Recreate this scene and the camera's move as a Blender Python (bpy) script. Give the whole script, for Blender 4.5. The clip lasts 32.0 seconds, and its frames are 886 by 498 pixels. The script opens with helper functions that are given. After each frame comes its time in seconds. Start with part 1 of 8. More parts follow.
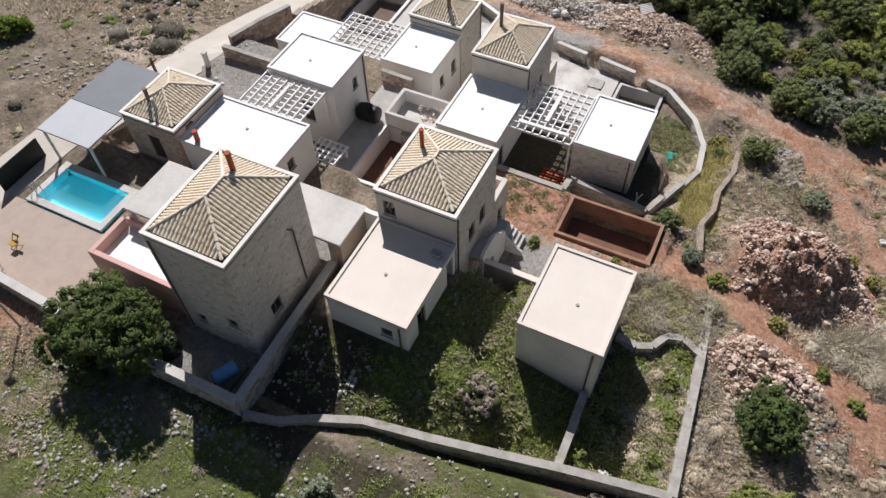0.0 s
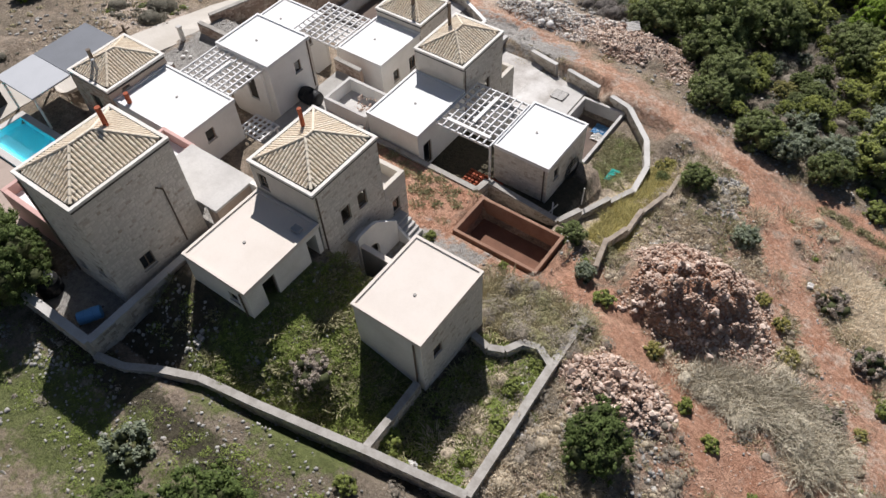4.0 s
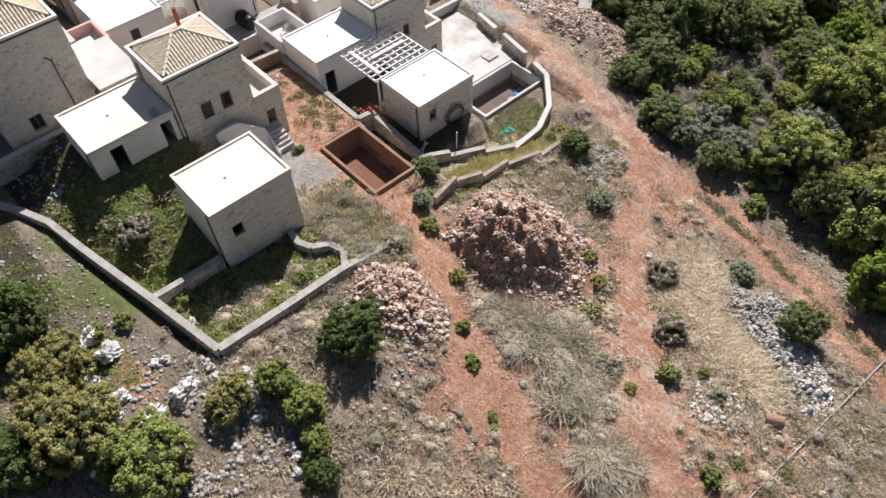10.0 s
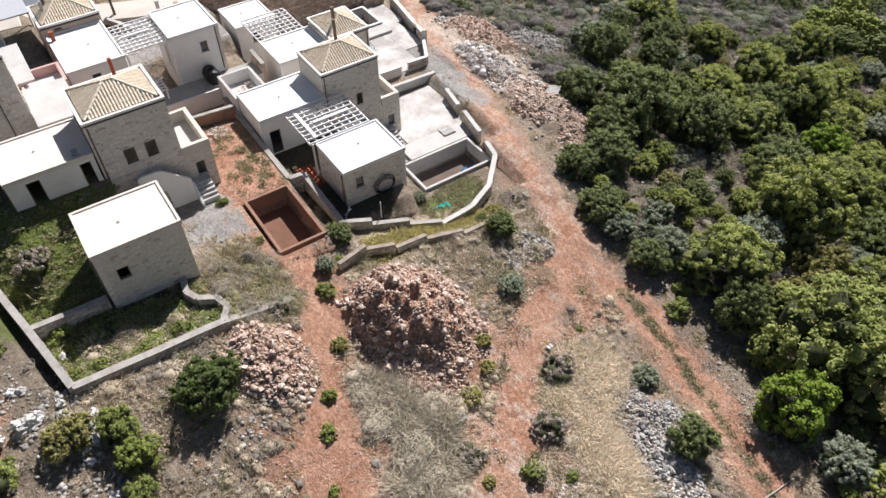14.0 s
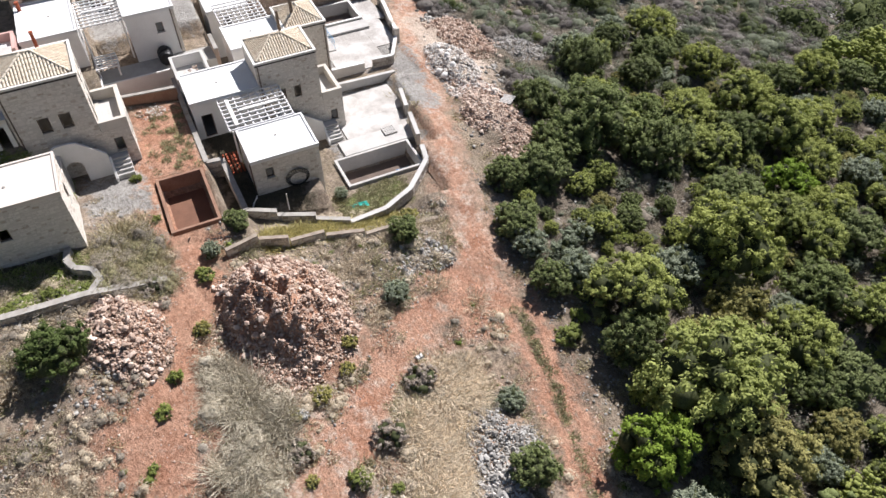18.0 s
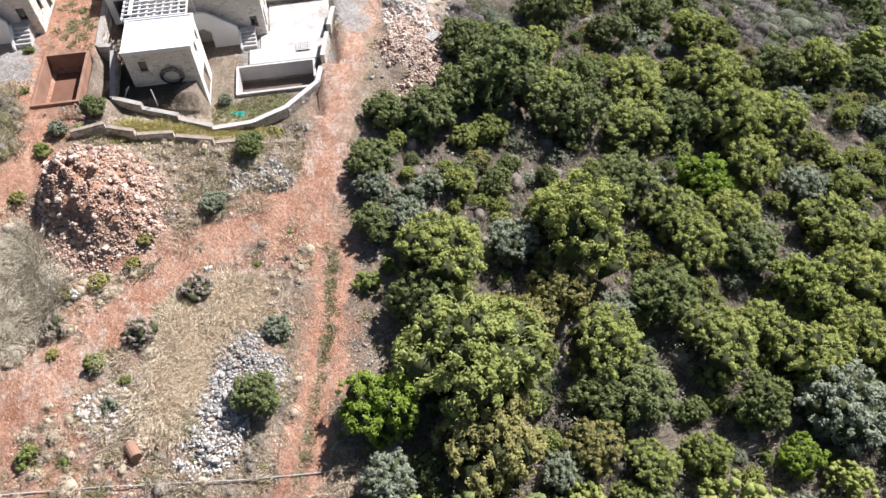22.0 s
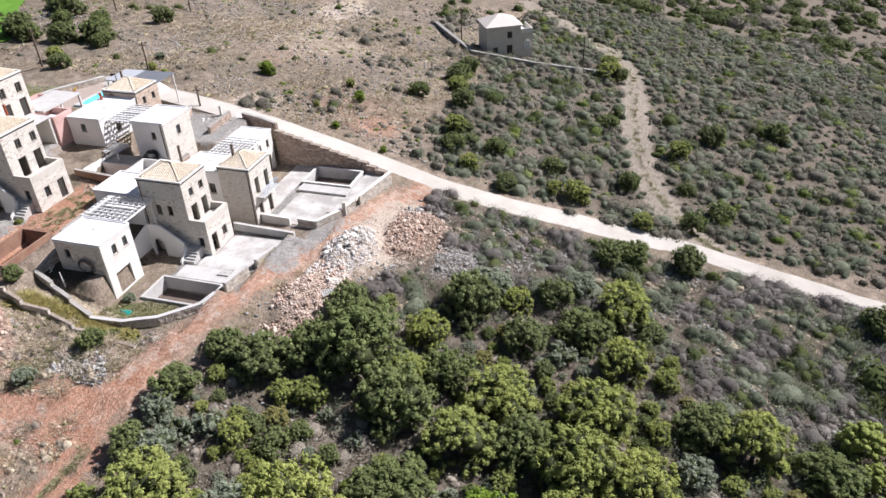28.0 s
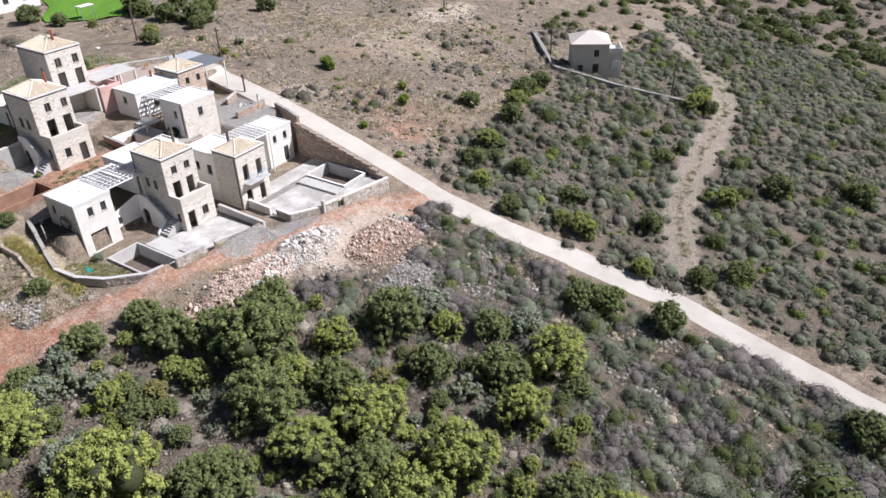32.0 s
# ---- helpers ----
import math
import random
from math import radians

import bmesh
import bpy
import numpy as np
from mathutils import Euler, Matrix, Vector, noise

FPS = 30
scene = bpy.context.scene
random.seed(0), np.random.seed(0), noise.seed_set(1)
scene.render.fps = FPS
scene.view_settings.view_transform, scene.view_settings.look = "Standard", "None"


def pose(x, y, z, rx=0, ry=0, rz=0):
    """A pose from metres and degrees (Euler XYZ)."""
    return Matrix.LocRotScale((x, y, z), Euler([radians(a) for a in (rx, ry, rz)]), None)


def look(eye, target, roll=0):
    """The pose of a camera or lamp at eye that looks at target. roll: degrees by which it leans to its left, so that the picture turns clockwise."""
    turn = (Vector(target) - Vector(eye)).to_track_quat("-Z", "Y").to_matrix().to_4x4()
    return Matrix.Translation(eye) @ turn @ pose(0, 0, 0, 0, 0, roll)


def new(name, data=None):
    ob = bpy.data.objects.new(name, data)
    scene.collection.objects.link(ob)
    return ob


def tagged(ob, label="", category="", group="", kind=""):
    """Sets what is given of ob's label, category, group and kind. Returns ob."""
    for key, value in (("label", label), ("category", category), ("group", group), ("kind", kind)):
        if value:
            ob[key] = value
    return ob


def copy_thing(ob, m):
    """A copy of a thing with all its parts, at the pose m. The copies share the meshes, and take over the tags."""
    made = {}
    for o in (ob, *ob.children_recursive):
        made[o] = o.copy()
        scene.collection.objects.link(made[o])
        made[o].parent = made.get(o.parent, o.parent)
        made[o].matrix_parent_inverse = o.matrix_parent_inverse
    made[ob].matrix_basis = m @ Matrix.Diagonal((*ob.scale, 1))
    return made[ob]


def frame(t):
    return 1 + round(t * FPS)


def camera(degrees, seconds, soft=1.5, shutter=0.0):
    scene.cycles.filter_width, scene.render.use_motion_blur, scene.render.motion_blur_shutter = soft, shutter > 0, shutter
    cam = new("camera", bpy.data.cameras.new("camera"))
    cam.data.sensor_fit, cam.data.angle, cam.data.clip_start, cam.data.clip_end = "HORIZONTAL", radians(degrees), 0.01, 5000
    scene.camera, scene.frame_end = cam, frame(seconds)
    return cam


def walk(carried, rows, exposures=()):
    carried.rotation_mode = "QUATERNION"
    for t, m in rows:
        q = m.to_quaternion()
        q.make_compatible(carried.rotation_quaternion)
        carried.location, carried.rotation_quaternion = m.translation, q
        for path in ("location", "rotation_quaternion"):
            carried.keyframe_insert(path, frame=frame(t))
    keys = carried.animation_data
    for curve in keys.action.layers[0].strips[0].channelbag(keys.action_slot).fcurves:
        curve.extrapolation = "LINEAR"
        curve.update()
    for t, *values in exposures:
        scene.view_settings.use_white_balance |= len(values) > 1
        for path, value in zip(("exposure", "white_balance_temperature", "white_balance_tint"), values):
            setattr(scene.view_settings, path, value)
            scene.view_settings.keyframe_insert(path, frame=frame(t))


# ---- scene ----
cam = camera(62.4, 32.0)
PATH = [
    (0, (3.401, 2.413, 40.742), (2.838, 3.485, 39.151), -2.1),
    (0.5, (4.613, 2.898, 40.703), (4.026, 3.963, 39.116), -2.0),
    (1, (5.893, 3.561, 40.649), (5.279, 4.615, 39.064), -1.9),
    (1.5, (7.208, 4.362, 40.587), (6.566, 5.404, 39.004), -2.1),
    (2, (8.523, 5.210, 40.519), (7.854, 6.240, 38.940), -2.5),
    (2.5, (9.844, 5.975, 40.449), (9.146, 6.994, 38.876), -2.9),
    (4.5, (15.925, 7.286, 39.971), (15.128, 8.244, 38.407), -3.4),
    (5, (17.592, 7.233, 39.932), (16.780, 8.177, 38.367), -3.3),
    (5.5, (19.349, 7.125, 39.879), (18.521, 8.055, 38.313), -3.2),
    (6, (20.956, 7.171, 39.819), (20.115, 8.087, 38.253), -2.9),
    (6.5, (22.388, 7.444, 39.787), (21.537, 8.350, 38.220), -2.8),
    (7, (23.692, 7.937, 39.791), (22.829, 8.828, 38.222), -2.6),
    (7.5, (25.092, 8.596, 39.722), (24.205, 9.471, 38.157), -2.9),
    (8, (26.300, 9.334, 39.692), (25.397, 10.194, 38.129), -2.9),
    (8.5, (27.354, 10.130, 39.678), (26.438, 10.977, 38.116), -2.8),
    (9, (28.387, 11.022, 39.664), (27.456, 11.858, 38.102), -2.8),
    (9.5, (29.362, 11.994, 39.669), (28.416, 12.811, 38.108), -2.8),
    (10, (30.322, 13.002, 39.656), (29.361, 13.802, 38.095), -2.8),
    (10.5, (31.235, 14.013, 39.663), (30.259, 14.795, 38.103), -2.7),
    (11, (32.090, 15.044, 39.664), (31.101, 15.812, 38.103), -2.7),
    (11.5, (32.898, 16.093, 39.710), (31.898, 16.845, 38.150), -2.4),
    (12, (33.682, 17.200, 39.788), (32.639, 17.957, 38.258), -2.3),
    (12.5, (34.424, 18.330, 39.857), (33.319, 19.109, 38.383), -2.1),
    (13, (35.094, 19.401, 39.885), (33.952, 20.185, 38.441), -1.8),
    (13.5, (35.703, 20.418, 39.939), (34.554, 21.186, 38.494), -1.5),
    (14, (36.265, 21.483, 40.004), (35.110, 22.236, 38.555), -1.2),
    (14.5, (36.995, 22.522, 40.020), (35.826, 23.256, 38.572), -1.1),
    (16.5, (39.650, 27.310, 40.040), (38.439, 27.964, 38.590), -0.8),
    (17, (40.372, 28.784, 40.053), (39.146, 29.411, 38.602), -0.9),
    (17.5, (41.218, 30.568, 40.110), (39.980, 31.167, 38.658), -0.9),
    (18, (42.154, 32.689, 40.164), (40.906, 33.264, 38.710), -1.0),
    (18.5, (43.156, 35.013, 40.231), (41.892, 35.548, 38.775), -1.0),
    (19, (44.048, 37.489, 40.320), (42.771, 37.983, 38.863), -0.9),
    (19.5, (44.891, 40.198, 40.386), (43.597, 40.647, 38.928), -0.9),
    (20, (45.606, 43.057, 40.427), (44.297, 43.453, 38.968), -1.1),
    (20.5, (46.239, 45.928, 40.432), (44.916, 46.274, 38.972), -1.2),
    (21, (46.885, 48.794, 40.395), (45.561, 49.088, 38.925), -1.4),
    (21.5, (47.455, 51.652, 40.377), (46.184, 51.881, 38.849), -1.6),
    (22, (47.804, 54.543, 40.426), (46.595, 54.711, 38.841), -1.7),
    (22.5, (47.970, 57.535, 40.492), (46.771, 57.651, 38.895), -1.9),
    (23, (48.034, 60.525, 40.574), (46.834, 60.593, 38.975), -2.0),
    (23.5, (47.988, 63.512, 40.592), (46.788, 63.529, 38.992), -2.2),
    (24, (47.793, 66.401, 40.577), (46.562, 66.372, 39.000), -2.3),
    (24.5, (47.467, 69.242, 40.461), (46.154, 69.165, 38.954), -2.1),
    (25, (47.145, 72.021, 40.306), (45.728, 71.894, 38.900), -1.9),
    (25.5, (46.641, 74.820, 40.191), (45.184, 74.640, 38.833), -1.9),
    (26, (46.056, 77.645, 40.124), (44.580, 77.406, 38.796), -1.9),
    (26.5, (45.239, 80.382, 40.127), (43.705, 80.076, 38.881), -1.8),
    (28.5, (41.846, 91.822, 40.162), (40.246, 91.245, 39.110), -2.1),
    (29, (40.737, 94.517, 40.126), (39.159, 93.879, 39.075), -2.1),
    (29.5, (39.529, 97.131, 40.095), (37.975, 96.435, 39.044), -2.1),
    (30, (38.162, 99.663, 40.075), (36.635, 98.914, 39.023), -2.0),
    (30.5, (36.721, 102.083, 40.101), (35.222, 101.282, 39.047), -1.9),
    (31, (35.142, 104.432, 40.155), (33.674, 103.580, 39.098), -1.9),
    (31.5, (33.489, 106.690, 40.225), (32.053, 105.786, 39.166), -1.8),
    (32, (31.773, 109.011, 40.287), (30.374, 108.054, 39.226), -1.9),
]
walk(cam, [(t, look(eye, target, roll)) for t, eye, target, roll in PATH], exposures=((0.0, 0.14, 6400, 13), (2.5, 0.2, 6400, 13), (4.8, 0.24, 6420, 13), (6.0, 0.38, 6450, 14), (14.0, 0.52, 6400, 14), (18.0, 0.6, 6330, 14), (20.5, 0.74, 6300, 14), (22.0, 0.84, 6250, 15), (24.5, 0.92, 6200, 15), (26.5, 0.7, 6150, 16), (29.0, 0.48, 6100, 16), (32.0, 0.42, 6050, 16)))

# ---- world, sun ----
SUN_AZ, SUN_EL = 128.0, 46.0   # degrees; azimuth from +x towards +y, the way to the sun
world = bpy.data.worlds.new("sky")
scene.world = world
world.use_nodes = True
wn = world.node_tree
sky = wn.nodes.new("ShaderNodeTexSky")
sky.sky_type = "NISHITA"
sky.sun_disc = False
sky.sun_elevation = radians(SUN_EL)
sky.sun_rotation = radians(90.0 - SUN_AZ)
sky.altitude = 100.0
wn.links.new(sky.outputs[0], wn.nodes["Background"].inputs[0])
wn.nodes["Background"].inputs[1].default_value = 0.040
sun_data = bpy.data.lights.new("sun", "SUN")
sun_data.energy, sun_data.angle, sun_data.color = 5.0, radians(0.53), (1.0, 0.975, 0.94)
sun = new("sun", sun_data)
sun_way = Vector((math.cos(radians(SUN_AZ)) * math.cos(radians(SUN_EL)), math.sin(radians(SUN_AZ)) * math.cos(radians(SUN_EL)), math.sin(radians(SUN_EL))))
sun.matrix_world = look(sun_way * 120.0, (0, 0, 0))

# ---- materials ----


class Nodes:
    """A small helper to write node materials."""

    def __init__(self, name, rough=0.9, metal=0.0):
        self.m = bpy.data.materials.new(name)
        self.m.use_nodes = True
        self.t = self.m.node_tree
        self.b = self.t.nodes["Principled BSDF"]
        self.b.inputs["Roughness"].default_value = rough
        self.b.inputs["Metallic"].default_value = metal
        self.b.inputs["Specular IOR Level"].default_value = 0.25

    def node(self, kind, **sockets):
        n = self.t.nodes.new(kind)
        for k, v in sockets.items():
            s = n.inputs[int(k[1:])] if k[0] == "i" and k[1:].isdigit() else n.inputs[k]
            if isinstance(v, bpy.types.NodeSocket):
                self.t.links.new(v, s)
            else:
                s.default_value = v
        return n

    def place(self):
        return self.node("ShaderNodeTexCoord").outputs["Object"]

    def world_place(self):
        return self.node("ShaderNodeNewGeometry").outputs["Position"]

    def noise(self, scale, detail=4.0, rough=0.6, at=None):
        n = self.node("ShaderNodeTexNoise", Scale=scale, Detail=detail, Roughness=rough)
        self.t.links.new(at if at is not None else self.world_place(), n.inputs["Vector"])
        return n.outputs["Fac"]

    def cells(self, scale, feature="F1", out="Distance", at=None):
        n = self.node("ShaderNodeTexVoronoi", Scale=scale)
        n.feature = feature
        self.t.links.new(at if at is not None else self.world_place(), n.inputs["Vector"])
        return n.outputs[out]

    def ramp(self, fac, *stops):
        n = self.node("ShaderNodeValToRGB", Fac=fac)
        e = n.color_ramp.elements
        while len(e) < len(stops):
            e.new(0.5)
        for el, (p, c) in zip(e, stops):
            el.position = p
            el.color = (*c, 1.0) if isinstance(c, tuple) else (c, c, c, 1.0)
        return n.outputs["Color"]

    def mix(self, fac, a, b, blend="MIX"):
        n = self.node("ShaderNodeMix")
        n.data_type, n.blend_type = "RGBA", blend
        for s, v in ((n.inputs[0], fac), (n.inputs[6], a), (n.inputs[7], b)):
            if isinstance(v, bpy.types.NodeSocket):
                self.t.links.new(v, s)
            elif isinstance(v, tuple):
                s.default_value = (*v, 1.0)
            else:
                s.default_value = v
        return n.outputs[2]

    def math(self, op, a, b=0.0, clamp=False):
        n = self.node("ShaderNodeMath", i0=a, i1=b)
        n.operation, n.use_clamp = op, clamp
        return n.outputs[0]

    def attribute(self, name):
        n = self.node("ShaderNodeAttribute")
        n.attribute_name = name
        return n.outputs["Fac"]

    def object_random(self):
        return self.node("ShaderNodeObjectInfo").outputs["Random"]

    def island_random(self):
        return self.node("ShaderNodeNewGeometry").outputs["Random Per Island"]

    def color(self, c):
        if isinstance(c, bpy.types.NodeSocket):
            self.t.links.new(c, self.b.inputs["Base Color"])
        else:
            self.b.inputs["Base Color"].default_value = (*c, 1.0)
        return self

    def rough(self, r):
        self.t.links.new(r, self.b.inputs["Roughness"])
        return self

    def bump(self, height, strength=0.4, distance=0.02):
        n = self.node("ShaderNodeBump", Strength=strength, Distance=distance, Height=height)
        self.t.links.new(n.outputs[0], self.b.inputs["Normal"])
        return self


def stained(name, base, stain, amount=0.35, rough=0.85, scale=0.7, relief=0.25):
    n = Nodes(name, rough)
    big = n.ramp(n.noise(scale, 6.0, 0.65), (0.42, 0.0), (0.72, 1.0))
    fine = n.noise(9.0, 5.0, 0.7)
    c = n.mix(n.math("MULTIPLY", big, amount), base, stain)
    c = n.mix(n.math("MULTIPLY", n.ramp(fine, (0.45, 0.0), (0.75, 1.0)), amount * 0.6), c, stain)
    n.color(c).bump(n.noise(40.0, 3.0), relief, 0.01)
    return n.m


M_WHITE = stained("white_lime_plaster", (0.80, 0.78, 0.75), (0.55, 0.52, 0.47), 0.30)
M_CREAM = stained("cream_plaster", (0.75, 0.72, 0.67), (0.50, 0.46, 0.40), 0.45)
M_ROOF = stained("white_roof_coating", (0.76, 0.755, 0.745), (0.58, 0.56, 0.52), 0.22, 0.8, 0.5)
M_ROOF_CREAM = stained("cream_roof_coating", (0.70, 0.635, 0.57), (0.54, 0.47, 0.40), 0.3, 0.8, 0.5)
M_CONCRETE = stained("grey_concrete", (0.42, 0.40, 0.37), (0.24, 0.23, 0.21), 0.6, 0.9, 0.8)
M_PALE_CONCRETE = stained("pale_concrete", (0.56, 0.54, 0.51), (0.33, 0.31, 0.29), 0.55, 0.9, 0.6)
M_COPING = stained("wall_coping_concrete", (0.41, 0.385, 0.35), (0.22, 0.20, 0.175), 0.75, 0.95, 1.4)
M_OLD_COPING = stained("old_wall_top", (0.37, 0.31, 0.25), (0.19, 0.15, 0.12), 0.8, 0.95, 1.8)
M_PINK = stained("pink_plaster", (0.62, 0.40, 0.36), (0.45, 0.29, 0.25), 0.4)
M_ROADWHITE = stained("white_concrete_road", (0.54, 0.50, 0.445), (0.38, 0.34, 0.285), 0.7, 0.95, 0.25)
M_PAVING = stained("terrace_paving", (0.42, 0.34, 0.29), (0.30, 0.24, 0.20), 0.5, 0.9, 0.9)
M_DARKYARD = stained("dark_earth_yard", (0.13, 0.10, 0.085), (0.20, 0.15, 0.12), 0.7, 0.95, 0.9)
M_REDEARTH = stained("red_earth", (0.20, 0.105, 0.07), (0.12, 0.065, 0.045), 0.7, 0.95, 0.8, 0.6)
M_REDWALL = stained("earth_stained_concrete", (0.33, 0.20, 0.14), (0.20, 0.105, 0.07), 0.8, 0.95, 0.9)
M_BLACK = stained("black_plastic", (0.012, 0.012, 0.013), (0.03, 0.03, 0.03), 0.4, 0.45)
M_DARK = stained("dark_interior", (0.05, 0.045, 0.04), (0.08, 0.07, 0.06), 0.4)
M_METAL = stained("galvanised_metal", (0.36, 0.37, 0.38), (0.24, 0.24, 0.24), 0.5, 0.5)
M_PANEL = stained("pale_canopy_sheet", (0.45, 0.46, 0.48), (0.36, 0.37, 0.39), 0.3, 0.6)
M_PANEL_DARK = stained("grey_canopy_sheet", (0.17, 0.18, 0.20), (0.12, 0.13, 0.14), 0.4, 0.6)
M_PIPE = stained("brown_downpipe", (0.16, 0.12, 0.09), (0.10, 0.08, 0.06), 0.4, 0.6)
M_TERRACOTTA = stained("red_clay_pipe", (0.36, 0.10, 0.05), (0.22, 0.06, 0.035), 0.5)
M_WOODPOLE = stained("weathered_wood", (0.16, 0.12, 0.09), (0.09, 0.07, 0.05), 0.6)
M_BLUE = stained("blue_plastic", (0.16, 0.38, 0.64), (0.10, 0.26, 0.46), 0.4, 0.5)
M_TURQ = stained("turquoise_sheet", (0.05, 0.50, 0.42), (0.04, 0.36, 0.32), 0.4, 0.6)
M_YELLOW = stained("yellow_wood", (0.45, 0.26, 0.05), (0.3, 0.17, 0.05), 0.4)
M_LAWN = stained("mown_lawn", (0.11, 0.24, 0.025), (0.08, 0.17, 0.02), 0.6, 0.95, 0.6)
M_FRAME = stained("brown_window_frame", (0.20, 0.15, 0.11), (0.12, 0.09, 0.07), 0.5)
M_SPLASH = stained("lime_splashed_cement", (0.36, 0.33, 0.30), (0.74, 0.72, 0.69), 0.85, 0.9, 0.40)
M_PERGOLA = stained("weathered_white_timber", (0.76, 0.75, 0.74), (0.52, 0.51, 0.50), 0.4)
M_POOLTILE = stained("turquoise_pool_lining", (0.16, 0.86, 0.96), (0.12, 0.76, 0.90), 0.4, 0.4, 1.5)


def water_material():
    n = Nodes("pool_water", 0.03)
    n.b.inputs["Transmission Weight"].default_value = 0.95
    n.b.inputs["IOR"].default_value = 1.33
    n.color((0.85, 1.0, 1.0)).bump(n.noise(2.5, 2.0), 0.08, 0.02)
    return n.m


M_WATER = water_material()


def glass_material():
    n = Nodes("window_glass", 0.08)
    n.b.inputs["Specular IOR Level"].default_value = 0.6
    n.color(n.mix(n.noise(0.6, 2.0), (0.015, 0.018, 0.02), (0.04, 0.042, 0.045)))
    return n.m


M_GLASS = glass_material()


def masonry(name, dark, light, tint, per_object=True, odd=None):
    """Rough grey-buff rubble stone; each piece has its own tone."""
    n = Nodes(name, 0.95)
    r = n.object_random() if per_object else n.island_random()
    c = n.mix(n.ramp(r, (0.0, 0.0), (0.86, 1.0)), dark, light)
    if odd is not None:
        c = n.mix(n.math("MULTIPLY", n.ramp(r, (0.885, 0.0), (0.90, 1.0)), 0.85), c, odd)
    c = n.mix(n.math("MULTIPLY", n.ramp(n.noise(1.1, 4.0), (0.4, 0.0), (0.7, 1.0)), 0.5), c, tint)
    c = n.mix(n.math("MULTIPLY", n.ramp(n.noise(14.0, 5.0, 0.7), (0.4, 0.0), (0.8, 1.0)), 0.3), c, tuple(x * 0.65 for x in dark))
    n.color(c).bump(n.noise(12.0, 6.0, 0.7), 0.6, 0.03)
    return n.m


M_STONE = masonry("grey_buff_wall_stone", (0.62, 0.57, 0.51), (0.74, 0.69, 0.62), (0.69, 0.63, 0.55), True, (0.40, 0.32, 0.25))
M_STONE_REST = masonry("grey_buff_wall_stone_joined", (0.62, 0.57, 0.51), (0.74, 0.69, 0.62), (0.69, 0.63, 0.55), False, (0.40, 0.32, 0.25))
M_STONE_WARM = masonry("warm_wall_stone", (0.27, 0.205, 0.16), (0.45, 0.37, 0.31), (0.40, 0.27, 0.19), False)
M_MORTAR = stained("stone_wall_mortar", (0.61, 0.565, 0.50), (0.47, 0.43, 0.37), 0.6, 0.95, 1.0, 0.6)
M_WALL_RUBBLE = masonry("garden_wall_rubble", (0.30, 0.265, 0.225), (0.60, 0.55, 0.48), (0.48, 0.38, 0.29), False)
M_WALL_RED = masonry("reddish_wall_rubble", (0.27, 0.19, 0.15), (0.58, 0.48, 0.40), (0.44, 0.30, 0.22), False)
M_STONE_BROWN = masonry("brown_wall_stone", (0.34, 0.24, 0.185), (0.60, 0.49, 0.40), (0.50, 0.36, 0.27))
M_MORTAR_WARM = stained("warm_wall_mortar", (0.54, 0.44, 0.36), (0.40, 0.31, 0.24), 0.6, 0.95, 1.0, 0.6)
M_ROCK_RED = masonry("red_stained_limestone", (0.29, 0.19, 0.14), (0.76, 0.62, 0.525), (0.48, 0.34, 0.26))
M_ROCK_GREY = masonry("grey_limestone", (0.22, 0.21, 0.195), (0.50, 0.48, 0.45), (0.34, 0.31, 0.27))
M_ROCK_WHITE = masonry("pale_limestone", (0.42, 0.375, 0.335), (0.76, 0.72, 0.67), (0.64, 0.50, 0.42))
M_KARST = masonry("weathered_white_limestone", (0.60, 0.58, 0.55), (0.82, 0.80, 0.77), (0.44, 0.42, 0.40))
M_ROCK_PINK = masonry("pinkish_limestone", (0.36, 0.235, 0.17), (0.74, 0.62, 0.53), (0.56, 0.40, 0.31))
M_RUB_PINK = masonry("pinkish_limestone_rubble", (0.34, 0.225, 0.165), (0.72, 0.60, 0.51), (0.54, 0.38, 0.295), False)
M_RUB_RED = masonry("red_limestone_rubble", (0.20, 0.12, 0.085), (0.66, 0.515, 0.42), (0.38, 0.245, 0.175), False)
M_RUB_GREY = masonry("grey_limestone_rubble", (0.20, 0.19, 0.175), (0.50, 0.48, 0.45), (0.32, 0.29, 0.25), False)
M_RUB_WHITE = masonry("pale_limestone_rubble", (0.46, 0.42, 0.38), (0.82, 0.79, 0.75), (0.70, 0.62, 0.55), False)


def tile_material():
    n = Nodes("clay_roof_tile", 0.9)
    r = n.object_random()
    c = n.mix(r, (0.74, 0.63, 0.48), (0.84, 0.76, 0.62))
    c = n.mix(n.math("MULTIPLY", n.ramp(n.noise(5.0, 4.0), (0.4, 0.0), (0.75, 1.0)), 0.5), c, (0.50, 0.37, 0.26))
    c = n.mix(n.math("MULTIPLY", n.ramp(n.noise(1.2, 3.0), (0.5, 0.0), (0.8, 1.0)), 0.35), c, (0.82, 0.745, 0.62))
    n.color(c).bump(n.noise(30.0, 3.0), 0.3, 0.01)
    return n.m


M_TILE = tile_material()
M_TILE_BED = stained("mortar_bed_of_tiles", (0.48, 0.39, 0.29), (0.34, 0.27, 0.20), 0.5)


